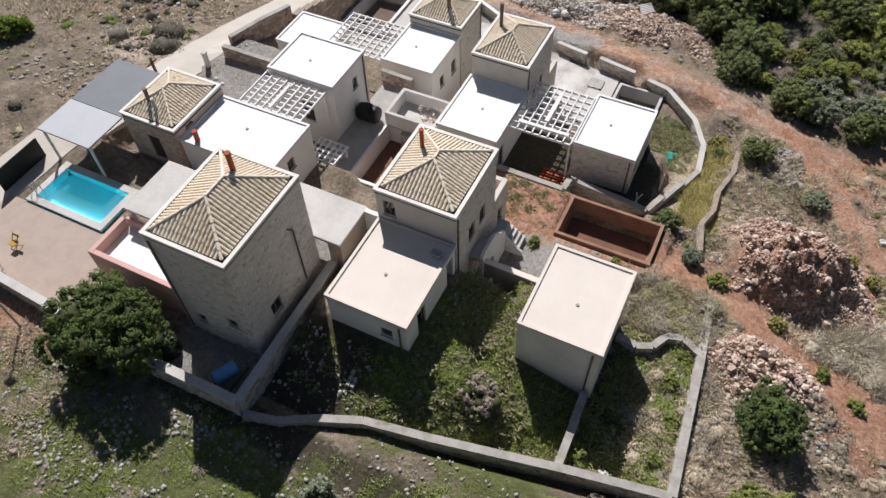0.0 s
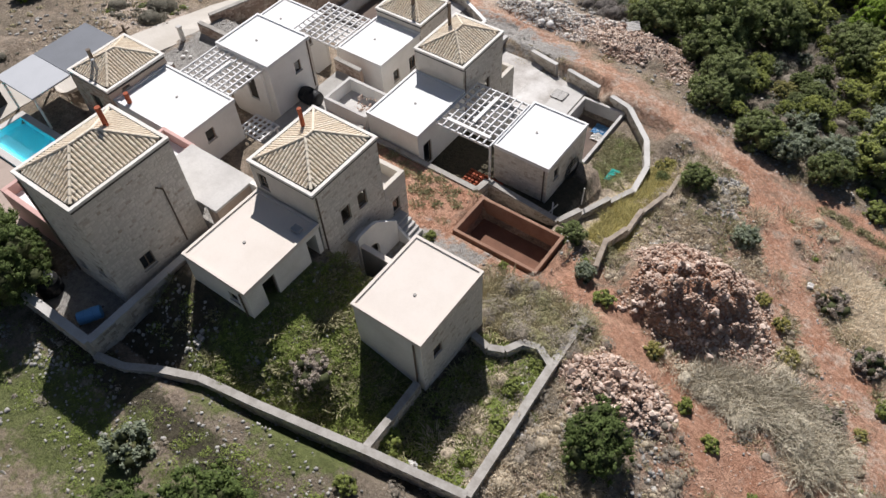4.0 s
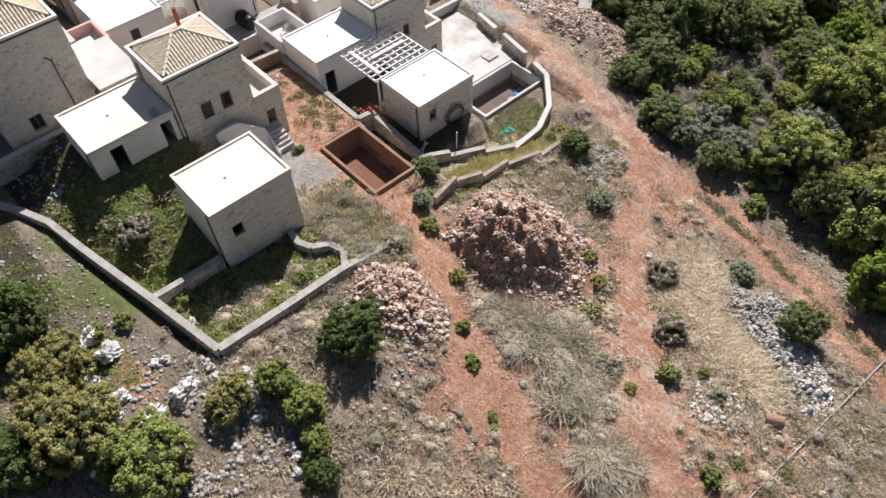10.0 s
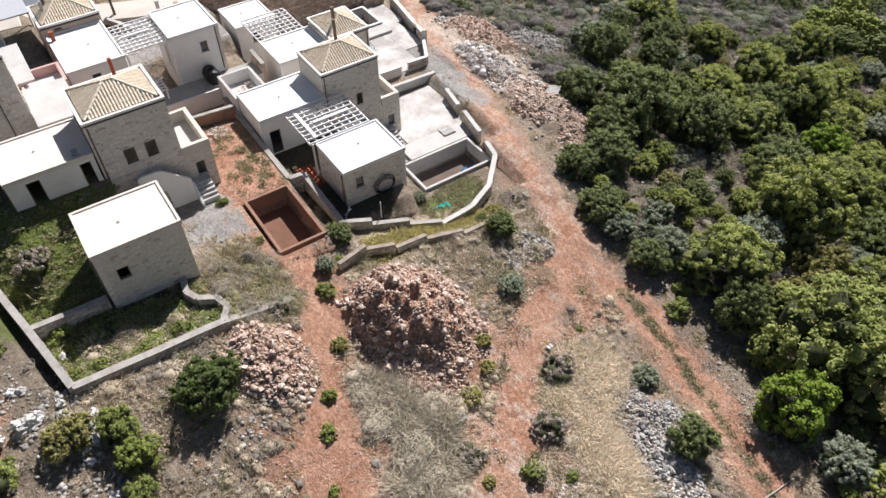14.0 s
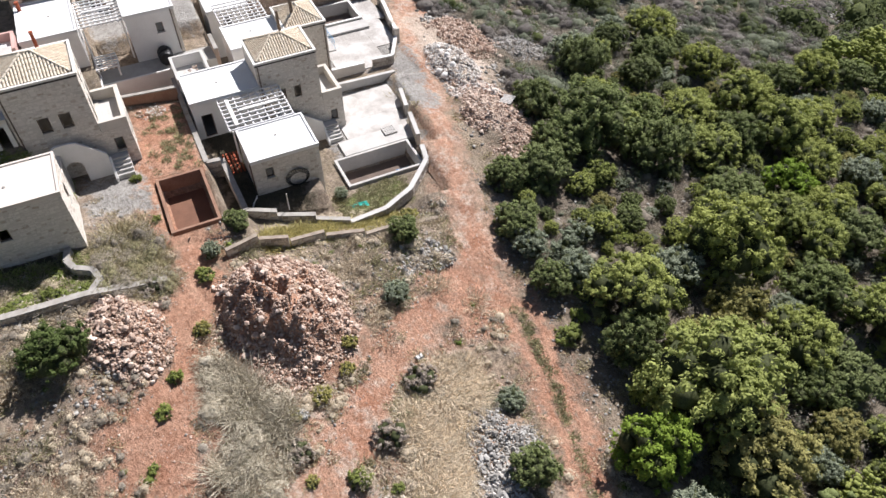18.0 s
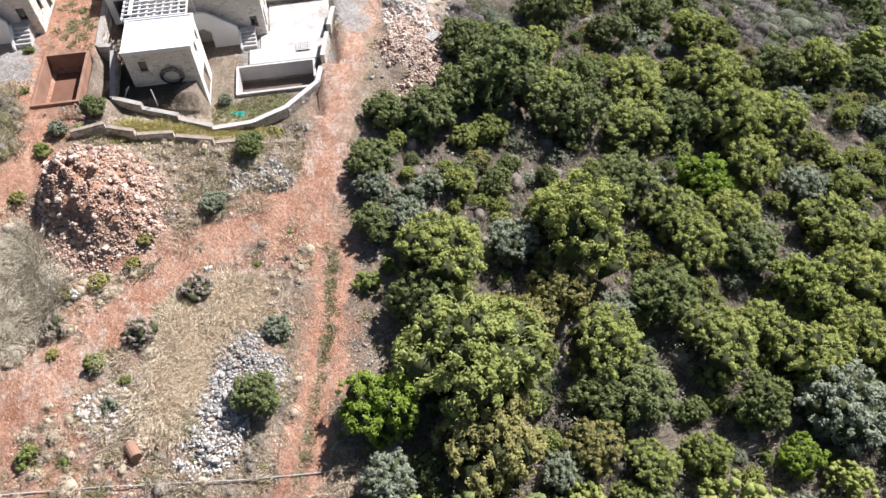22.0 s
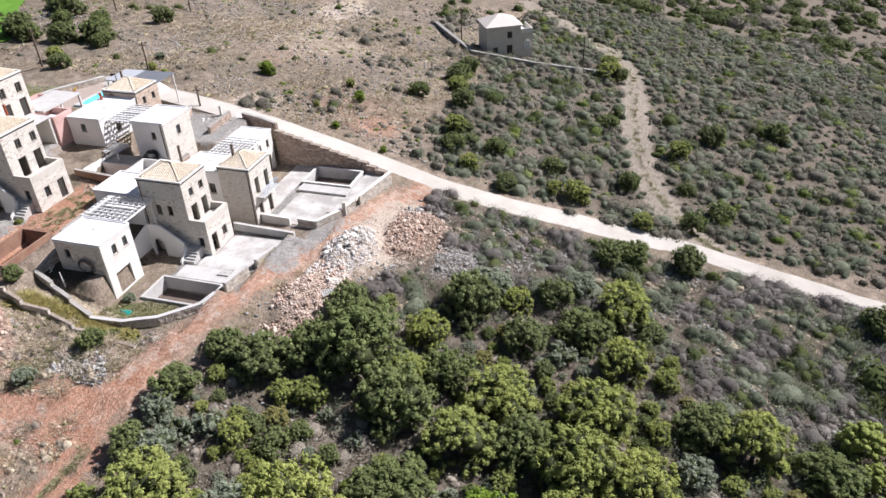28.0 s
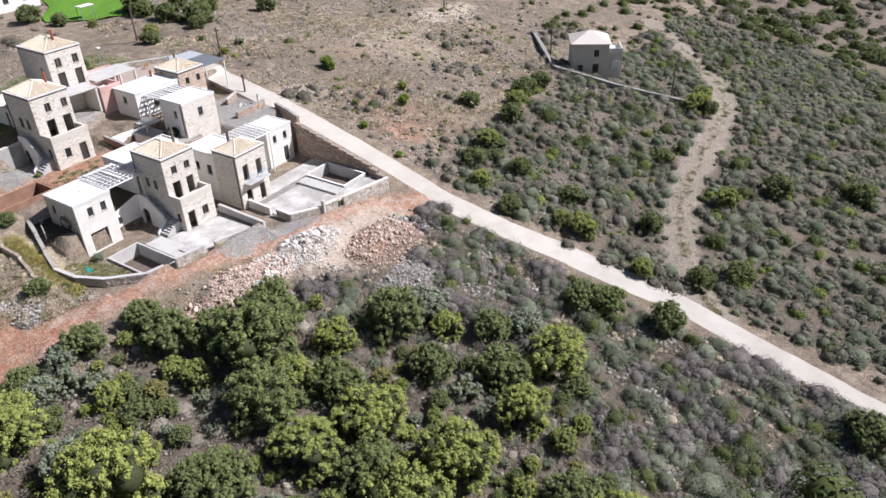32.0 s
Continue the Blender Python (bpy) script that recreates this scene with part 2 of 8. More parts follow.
def leaf_material(name, dark, light, other=None, rough=0.75):
    """Leaves: every leaf has its own tone, and larger patches lean towards another hue."""
    n = Nodes(name, rough)
    c = n.mix(n.island_random(), dark, light)
    if other is not None:
        c = n.mix(n.math("MULTIPLY", n.object_random(), 0.75), c, other)
    else:
        c = n.mix(n.math("MULTIPLY", n.ramp(n.noise(0.35, 3.0), (0.4, 0.0), (0.65, 1.0)), 0.45), c, tuple((a + b) * 0.32 for a, b in zip(dark, light)))
    n.b.inputs["Specular IOR Level"].default_value = 0.12
    c = n.mix(1.0, c, n.ramp(n.noise(7.0, 3.0, 0.75), (0.34, 0.70), (0.50, 1.05), (0.68, 1.45)), "MULTIPLY")
    n.color(c)
    # light passing through the leaves
    tr = n.node("ShaderNodeBsdfTranslucent")
    n.t.links.new(c, tr.inputs["Color"])
    mx = n.node("ShaderNodeMixShader", Fac=0.25)
    n.t.links.new(n.b.outputs[0], mx.inputs[1])
    n.t.links.new(tr.outputs[0], mx.inputs[2])
    n.t.links.new(mx.outputs[0], n.t.nodes["Material Output"].inputs["Surface"])
    return n.m


L_CITRUS = leaf_material("citrus_leaves", (0.062, 0.092, 0.028), (0.135, 0.180, 0.052), (0.10, 0.13, 0.045))
L_DARK = leaf_material("dark_evergreen_leaves", (0.125, 0.155, 0.056), (0.230, 0.270, 0.098), (0.200, 0.228, 0.100))
L_OLIVE = leaf_material("olive_green_leaves", (0.255, 0.282, 0.076), (0.410, 0.435, 0.128), (0.270, 0.305, 0.098))
L_BROWN = leaf_material("brownish_olive_leaves", (0.215, 0.205, 0.075), (0.370, 0.340, 0.125), (0.280, 0.255, 0.100))
L_YELLOW = leaf_material("yellow_green_leaves", (0.27, 0.25, 0.075), (0.45, 0.41, 0.14), (0.34, 0.31, 0.11))
L_BRIGHT = leaf_material("bright_green_leaves", (0.150, 0.240, 0.022), (0.230, 0.345, 0.046), (0.22, 0.29, 0.05))
L_FRESH = leaf_material("fresh_olive_leaves", (0.200, 0.240, 0.060), (0.310, 0.350, 0.095), (0.23, 0.26, 0.085))
L_GREY = leaf_material("grey_green_leaves", (0.20, 0.23, 0.16), (0.34, 0.37, 0.27), (0.24, 0.27, 0.18))
L_DRYBUSH = leaf_material("dry_twigs", (0.26, 0.215, 0.175), (0.50, 0.43, 0.36), (0.38, 0.325, 0.27))
L_DRY = leaf_material("dry_grey_scrub", (0.22, 0.19, 0.15), (0.46, 0.405, 0.33))
L_DRYGRASS = leaf_material("dry_grey_grass", (0.42, 0.345, 0.25), (0.70, 0.60, 0.45))
L_CUSHION = leaf_material("grey_green_cushions", (0.095, 0.112, 0.072), (0.235, 0.255, 0.175))
L_STRAW = leaf_material("straw_dry_grass", (0.64, 0.53, 0.385), (0.84, 0.74, 0.58))
L_YELLOWGRASS = leaf_material("yellowish_tall_grass", (0.40, 0.35, 0.13), (0.66, 0.585, 0.27))
L_PALEGRASS = leaf_material("pale_olive_grass", (0.30, 0.26, 0.15), (0.56, 0.49, 0.31))
L_GRASS = leaf_material("green_weeds", (0.095, 0.130, 0.028), (0.24, 0.285, 0.075))
L_GARDEN = leaf_material("garden_green_weeds", (0.15, 0.20, 0.045), (0.33, 0.385, 0.11))
L_SCRUB = leaf_material("mixed_scrub", (0.115, 0.105, 0.080), (0.27, 0.25, 0.195))
L_PURPLE = leaf_material("brownish_grey_scrub", (0.125, 0.11, 0.10), (0.285, 0.255, 0.228))
L_DARKSCRUB = leaf_material("dark_green_scrub", (0.060, 0.080, 0.026), (0.140, 0.165, 0.055))
L_WEED = leaf_material("olive_weeds", (0.22, 0.21, 0.11), (0.43, 0.40, 0.23))
L_GREYGRASS = leaf_material("grey_green_tall_grass", (0.36, 0.32, 0.235), (0.70, 0.63, 0.50))
# darker green for crown hearts: shade between leaf clumps put into the colour
L_GAP_SHADE = leaf_material("crown_gap_shade", (0.065, 0.075, 0.034), (0.11, 0.122, 0.056))
M_BARK = stained("grey_bark", (0.12, 0.10, 0.08), (0.07, 0.055, 0.045), 0.6)


def ground_material():
    n = Nodes("stony_dry_ground", 0.97)
    at = n.world_place()
    big = n.noise(0.08, 5.0, 0.6)
    mid = n.noise(0.7, 6.0, 0.7)
    fine = n.noise(6.0, 6.0, 0.75)
    base = n.mix(n.ramp(mid, (0.35, 0.0), (0.68, 1.0)), (0.20, 0.152, 0.112), (0.47, 0.375, 0.29))
    dry = n.math("MULTIPLY", n.ramp(n.noise(0.22, 5.0, 0.7), (0.47, 0.0), (0.62, 1.0)), n.ramp(n.noise(3.2, 6.0, 0.8), (0.4, 0.0), (0.6, 1.0)))
    base = n.mix(n.math("MULTIPLY", dry, 0.75), base, (0.36, 0.29, 0.185))
    base = n.mix(n.math("MULTIPLY", n.ramp(n.noise(2.4, 8.0, 0.8), (0.52, 0.0), (0.66, 1.0)), 0.6), base, (0.095, 0.078, 0.054))
    base = n.mix(n.math("MULTIPLY", n.ramp(big, (0.45, 0.0), (0.6, 1.0)), 0.5), base, (0.17, 0.145, 0.105))
    base = n.mix(n.math("MULTIPLY", n.ramp(fine, (0.5, 0.0), (0.75, 1.0)), 0.6), base, (0.085, 0.070, 0.052))
    # small pale stones lying about
    peb = n.ramp(n.cells(2.6), (0.12, 1.0), (0.2, 0.0))
    peb2 = n.ramp(n.cells(6.5), (0.14, 1.0), (0.24, 0.0))
    where = n.ramp(n.noise(0.35, 4.0), (0.45, 0.0), (0.62, 1.0))
    base = n.mix(n.math("MULTIPLY", n.math("MULTIPLY", peb, where), 0.75), base, (0.50, 0.46, 0.41))
    base = n.mix(n.math("MULTIPLY", peb2, 0.35), base, (0.45, 0.40, 0.35))
    wob = n.math("MULTIPLY", n.math("SUBTRACT", n.noise(0.6, 7.0, 0.78), 0.5), 2.2)
    wob2 = n.math("MULTIPLY", n.math("SUBTRACT", n.noise(4.0, 5.0, 0.75), 0.5), 0.5)
    edge = n.math("ADD", wob, wob2)

    def zone(name, a, b, colour, strength):
        nonlocal base
        m = n.ramp(n.math("ADD", n.attribute(name), edge), (a, 0.0), (b, 1.0))
        base = n.mix(n.math("MULTIPLY", m, strength), base, colour)

    soil = n.mix(n.ramp(n.noise(0.5, 6.0, 0.7), (0.3, 0.0), (0.7, 1.0)), (0.41, 0.185, 0.108), (0.61, 0.375, 0.26))
    soil = n.mix(n.math("MULTIPLY", n.ramp(n.noise(1.4, 7.0, 0.75), (0.48, 0.0), (0.70, 1.0)), 0.55), soil, (0.25, 0.112, 0.062))
    soil = n.mix(n.math("MULTIPLY", n.ramp(n.cells(4.0), (0.1, 1.0), (0.2, 0.0)), 0.5), soil, (0.52, 0.40, 0.32))
    zone("soil", 0.26, 0.72, soil, 0.92)
    pale = n.mix(n.noise(1.2, 6.0), (0.43, 0.335, 0.26), (0.64, 0.54, 0.45))
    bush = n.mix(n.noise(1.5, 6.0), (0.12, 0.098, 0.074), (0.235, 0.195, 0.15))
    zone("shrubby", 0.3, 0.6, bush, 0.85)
    zone("pale", 0.35, 0.65, pale, 0.9)
    zone("path", 0.35, 0.75, n.mix(n.noise(0.9, 6.0), (0.27, 0.225, 0.175), (0.43, 0.37, 0.30)), 0.92)
    # dark soil, with the shade of houses and walls put into its colour
    shade_soil = n.mix(n.noise(2.2, 6.0), (0.035, 0.032, 0.020), (0.085, 0.075, 0.048))
    zone("shade_soil", 0.2, 0.5, shade_soil, 0.9)
    green = n.mix(n.noise(1.8, 6.0), (0.070, 0.095, 0.024), (0.190, 0.215, 0.070))
    zone("grass", 0.35, 0.65, green, 0.9)
    straw = n.mix(n.noise(2.0, 6.0), (0.40, 0.32, 0.225), (0.58, 0.49, 0.37))
    zone("straw", 0.40, 0.65, straw, 0.85)
    cem = n.mix(n.noise(0.9, 6.0), (0.25, 0.235, 0.215), (0.46, 0.44, 0.41))
    zone("cement", 0.35, 0.6, cem, 0.95)
    grain = n.ramp(n.noise(4.0, 8.0, 0.88), (0.36, 0.55), (0.5, 1.0), (0.66, 1.42))
    base = n.mix(1.0, base, grain, "MULTIPLY")
    n.color(base)
    h = n.math("ADD", n.math("MULTIPLY", n.noise(2.0, 8.0, 0.75), 1.6), n.math("ADD", n.math("MULTIPLY", fine, 0.7), n.math("MULTIPLY", n.noise(20.0, 4.0, 0.7), 0.35)))
    n.bump(h, 1.0, 0.16)
    return n.m


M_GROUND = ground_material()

# ---- mesh helpers ----


def link(name, bm, material, parent=None, label=""):
    me = bpy.data.meshes.new(name)
    bm.to_mesh(me)
    bm.free()
    me.materials.append(material)
    ob = new(name, me)
    if parent is not None:
        ob.parent = parent
    if label:
        ob["label"] = label
    return ob


part = link


def fast_mesh(name, verts, lots):
    """A mesh from an array of vertices and a list of face arrays."""
    me = bpy.data.meshes.new(name)
    verts = np.ascontiguousarray(np.asarray(verts, dtype=np.float32))
    lots = [np.asarray(f, dtype=np.int32) for f in lots if len(f)]
    loops = np.concatenate([f.reshape(-1) for f in lots])
    sizes = np.concatenate([np.full(len(f), f.shape[1], np.int32) for f in lots])
    starts = np.concatenate([[0], np.cumsum(sizes)[:-1]]).astype(np.int32)
    me.vertices.add(len(verts))
    me.vertices.foreach_set("co", verts.reshape(-1))
    me.loops.add(len(loops))
    me.loops.foreach_set("vertex_index", loops)
    me.polygons.add(len(sizes))
    me.polygons.foreach_set("loop_start", starts)
    me.update(calc_edges=True)
    me.validate()
    return me


def from_arrays(name, verts, faces, material, parent=None, smooth=False):
    me = fast_mesh(name, verts, faces if isinstance(faces, list) and isinstance(faces[0], np.ndarray) else [np.array(faces)])
    me.materials.append(material)
    if smooth:
        me.polygons.foreach_set("use_smooth", np.ones(len(me.polygons), bool))
    ob = new(name, me)
    if parent is not None:
        ob.parent = parent
    return ob


def box(bm, x0, x1, y0, y1, z0, z1):
    vs = [bm.verts.new(p) for p in ((x0, y0, z0), (x1, y0, z0), (x1, y1, z0), (x0, y1, z0), (x0, y0, z1), (x1, y0, z1), (x1, y1, z1), (x0, y1, z1))]
    for f in ((3, 2, 1, 0), (4, 5, 6, 7), (0, 1, 5, 4), (1, 2, 6, 5), (2, 3, 7, 6), (3, 0, 4, 7)):
        bm.faces.new([vs[i] for i in f])
    return vs


def soften(bm, w=0.02):
    bmesh.ops.bevel(bm, geom=list(bm.edges), offset=w, segments=1, affect="EDGES")
    return bm


def one_box(name, x0, x1, y0, y1, z0, z1, material, parent=None, label="", bevel=0.02):
    bm = bmesh.new()
    box(bm, x0, x1, y0, y1, z0, z1)
    if bevel:
        soften(bm, bevel)
    return link(name, bm, material, parent, label)


def tube(bm, a, b, r0, r1=None, sides=8):
    """A tapered tube from a to b."""
    a, b = Vector(a), Vector(b)
    r1 = r0 if r1 is None else r1
    d = (b - a).normalized()
    s = d.orthogonal().normalized()
    q = d.cross(s)
    rings = []
    for p, r in ((a, r0), (b, r1)):
        rings.append([bm.verts.new(p + (s * math.cos(k * math.tau / sides) + q * math.sin(k * math.tau / sides)) * r) for k in range(sides)])
    for k in range(sides):
        bm.faces.new((rings[0][k], rings[0][(k + 1) % sides], rings[1][(k + 1) % sides], rings[1][k]))
    bm.faces.new(rings[0][::-1])
    bm.faces.new(rings[1])


def empty(name, x, y, z):
    ob = new(name)
    ob.location = (x, y, z)
    ob.empty_display_size = 0.3
    return ob


class Thing:
    """An Empty at the base of a thing; parts are written in world metres and shifted under it."""

    def __init__(self, name, x, y, z, label, category, group="", kind=""):
        self.root = empty(name, x, y, z)
        self.at = Vector((x, y, z))
        tagged(self.root, label, category, group, kind)

    def add(self, name, bm, material, label="", parent=None):
        bmesh.ops.translate(bm, verts=list(bm.verts), vec=-self.at)
        return link(name, bm, material, parent or self.root, label)

    def box(self, name, x0, x1, y0, y1, z0, z1, material, label="", bevel=0.02, parent=None):
        bm = bmesh.new()
        box(bm, x0, x1, y0, y1, z0, z1)
        if bevel:
            soften(bm, bevel)
        return self.add(name, bm, material, label, parent)


# ---- the lie of the land ----
BUMPS = ((-5, 55, 14, 1.649), (5, 30, 12, 0.944), (15, 75, 15, 0.514), (-40, 85, 20, -1.668), (-100, 60, 35, -1.596), (5, 14, 12, 2.498), (-30, 30, 20, 2.462), (-60, 20, 30, 0.818))
# terraces: x0, x1, y0, y1, height
PADS = (
    (-36.5, -13.2, 11.6, 24.0, 7.1), (-31.0, -16.5, 24.0, 29.0, 6.2), (-25.2, -14.0, 29.0, 39.2, 3.6), (-33.6, -25.2, 29.0, 39.2, 4.9), (-13.2, -3.6, 23.5, 34.4, 4.8),
    (-16.0, -4.9, 34.6, 40.8, 3.1), (-4.9, 0.9, 34.6, 42.2, 3.1), (-14.4, -4.9, 40.8, 42.4, 0.35), (-14.4, 2.6, 42.2, 51.5, 0.35), (-14.4, -3.5, 51.3, 53.2, 0.3), (-31.4, -14.4, 39.2, 57.0, 0.1), (-4.1, 3.0, 30.3, 34.4, 4.86), (-33.6, -31.0, 24.0, 29.0, 4.9),
)
TANKS = ((-3.5, 2.4, 30.75, 34.0, 3.0), (-5.0, -1.5, 44.6, 51.1, -1.2), (-30.4, -26.5, 49.1, 55.1, -1.2), (-33.1, -27.8, 17.9, 20.7, 5.9))
PILES = ((10.2, 36.2, 4.2, 3.9, 1.9), (12.4, 34.8, 3.8, 3.4, 0.8), (9.4, 34.4, 3.0, 2.8, 0.7), (13.4, 37.6, 2.6, 3.0, 0.5), (9.8, 26.4, 3.0, 2.2, 1.0), (23.8, 45.1, 3.2, 2.2, 0.5), (27.4, 43.4, 2.4, 1.8, 0.4), (-5.2, 60.2, 6.2, 3.0, 1.0), (-14.8, 60.4, 4.8, 2.4, 1.2), (-22.0, 64.8, 5.0, 3.2, 1.0), (-18.0, 70.0, 4.4, 3.0, 0.6))


def uneven_ground(u, v):
    """Hummocks of the open ground; none on the terraces, in the garden and on the lane."""
    rough = np.zeros(np.shape(u))
    for k, a in ((0.13, 0.35), (0.45, 0.12), (1.3, 0.05)):
        rough = rough + a * (np.sin(u * k * 1.7 + 1.3 * np.sin(v * k * 1.1)) * np.cos(v * k * 1.9 + np.sin(u * k * 0.8)))
    calm = np.zeros(np.shape(u))
    for x0, x1, y0, y1, z in PADS:
        calm = np.maximum(calm, box_field(u, v, x0 - 1, x1 + 1, y0 - 1, y1 + 1))
    calm = np.maximum(calm, box_field(u, v, -13, 8, 12, 26))
    calm = np.maximum(calm, box_field(u, v, 0, 6, 35, 50))
    calm = np.maximum(calm, np.clip(1.6 - np.abs(u + 35.2) / 3.5, 0, 1) * (v > 18))
    return rough * (1 - calm)


def ground_np(u, v):
    u, v = np.asarray(u, float), np.asarray(v, float)
    cu, cv = np.clip(u, -190, 120), np.clip(v, -90, 190)
    h = 5.458 - 2.412 * cu / 50 - 5.480 * cv / 50 - 1.217 * (cu / 50) ** 2 + 0.396 * cu * cv / 2500 - 0.787 * (cv / 50) ** 2
    for a, b, s, k in BUMPS:
        h = h + k * np.exp(-((u - a) ** 2 + (v - b) ** 2) / (2 * s * s))
    # sloping garden in front of the middle house
    g = 8.6 - 0.30 * np.maximum(0, u + 6.7) - 0.50 * np.maximum(0, 17.3 - v)
    g = np.maximum(g, 6.1 - 0.12 * np.maximum(0, v - 20))
    w = np.clip((u + 12.9) / 0.4, 0, 1) * np.clip((7.0 - u) / 0.8, 0, 1) * np.clip((v - 12.6 - 0.19 * np.maximum(0, u + 9)) / 0.5, 0, 1) * np.clip((25.6 - v) / 1.2, 0, 1)
    h = h * (1 - w) + g * w
    for x0, x1, y0, y1, z in PADS:
        w = np.clip((u - x0) / 0.35 + 0.5, 0, 1) * np.clip((x1 - u) / 0.35 + 0.5, 0, 1) * np.clip((v - y0) / 0.35 + 0.5, 0, 1) * np.clip((y1 - v) / 0.35 + 0.5, 0, 1)
        h = h * (1 - w) + z * w
    # strip between the two boundary walls
    w = np.clip((u - 0.8) / 0.5, 0, 1) * np.clip((5.6 - u) / 0.9, 0, 1) * np.clip((v - 35.6) / 0.8, 0, 1) * np.clip((49.5 - v) / 1.5, 0, 1)
    h = h * (1 - w) + np.interp(v, [36, 38, 40.6, 43, 46, 49], [2.9, 2.4, 1.7, 0.9, 0.45, 0.3]) * w
    # dug pits and pools
    for x0, x1, y0, y1, z in TANKS:
        w = np.clip((u - x0) / 0.3 + 0.5, 0, 1) * np.clip((x1 - u) / 0.3 + 0.5, 0, 1) * np.clip((v - y0) / 0.3 + 0.5, 0, 1) * np.clip((y1 - v) / 0.3 + 0.5, 0, 1)
        h = h * (1 - w) + z * w
    for a, b, ru, rv, k in PILES:
        d = ((u - a) / ru) ** 2 + ((v - b) / rv) ** 2
        lumps = 1 + 0.22 * np.sin(u * 2.3 + 1.7 * np.sin(v * 1.9)) * np.sin(v * 2.7 + 1.4 * np.sin(u * 2.1))
        h = h + k * np.clip(1.15 - d, 0, 1) ** 0.9 * lumps
    return h + uneven_ground(u, v)


def ground_z(u, v):
    return float(ground_np(u, v))


def near_line(u, v, pts):
    """Distance from (u, v) to a polyline."""
    best = np.full(np.shape(u), 1e9)
    for (ax, ay), (bx, by) in zip(pts, pts[1:]):
        dx, dy = bx - ax, by - ay
        t = np.clip(((u - ax) * dx + (v - ay) * dy) / (dx * dx + dy * dy), 0, 1)
        best = np.minimum(best, np.hypot(u - ax - t * dx, v - ay - t * dy))
    return best


TRACK = ((-32.5, 62.5), (-24.0, 59.3), (-14.7, 56.9), (-7.0, 54.9), (-0.9, 53.0), (6.5, 51.3), (10.9, 50.8), (16.0, 51.0), (21.3, 50.4), (27.6, 48.8), (42.0, 45.0))
TRACK_BRANCH = ((9.5, 50.2), (12.0, 46.6), (14.6, 42.8), (16.8, 39.4), (20.5, 36.5), (23.9, 33.3), (27.5, 30.2), (44.0, 24.0))
TRACK_PIT = ((-9.0, 31.5), (-5.0, 30.0), (3.8, 31.9), (8.8, 30.6), (13.6, 28.2), (18.0, 26.6), (22.0, 26.2), (30.0, 23.0))
FAR_ROAD = ((-37.2, 97.6), (-40.5, 95.0), (-44.4, 92.0), (-50.1, 89.3), (-57.6, 86.9), (-69.2, 85.2), (-82.1, 84.1), (-95.3, 82.7), (-107.8, 77.9), (-117.5, 70.1), (-135.0, 55.0))


def box_field(u, v, x0, x1, y0, y1, soft=1.0):
    """1 well inside a rectangle, 0 well outside."""
    d = np.minimum(np.minimum(u - x0, x1 - u), np.minimum(v - y0, y1 - v))
    return np.clip(d / soft * 0.5 + 0.5, 0, 1)


def blob(u, v, a, b, ru, rv):
    return np.clip(1.4 - np.hypot((u - a) / ru, (v - b) / rv), 0, 1)


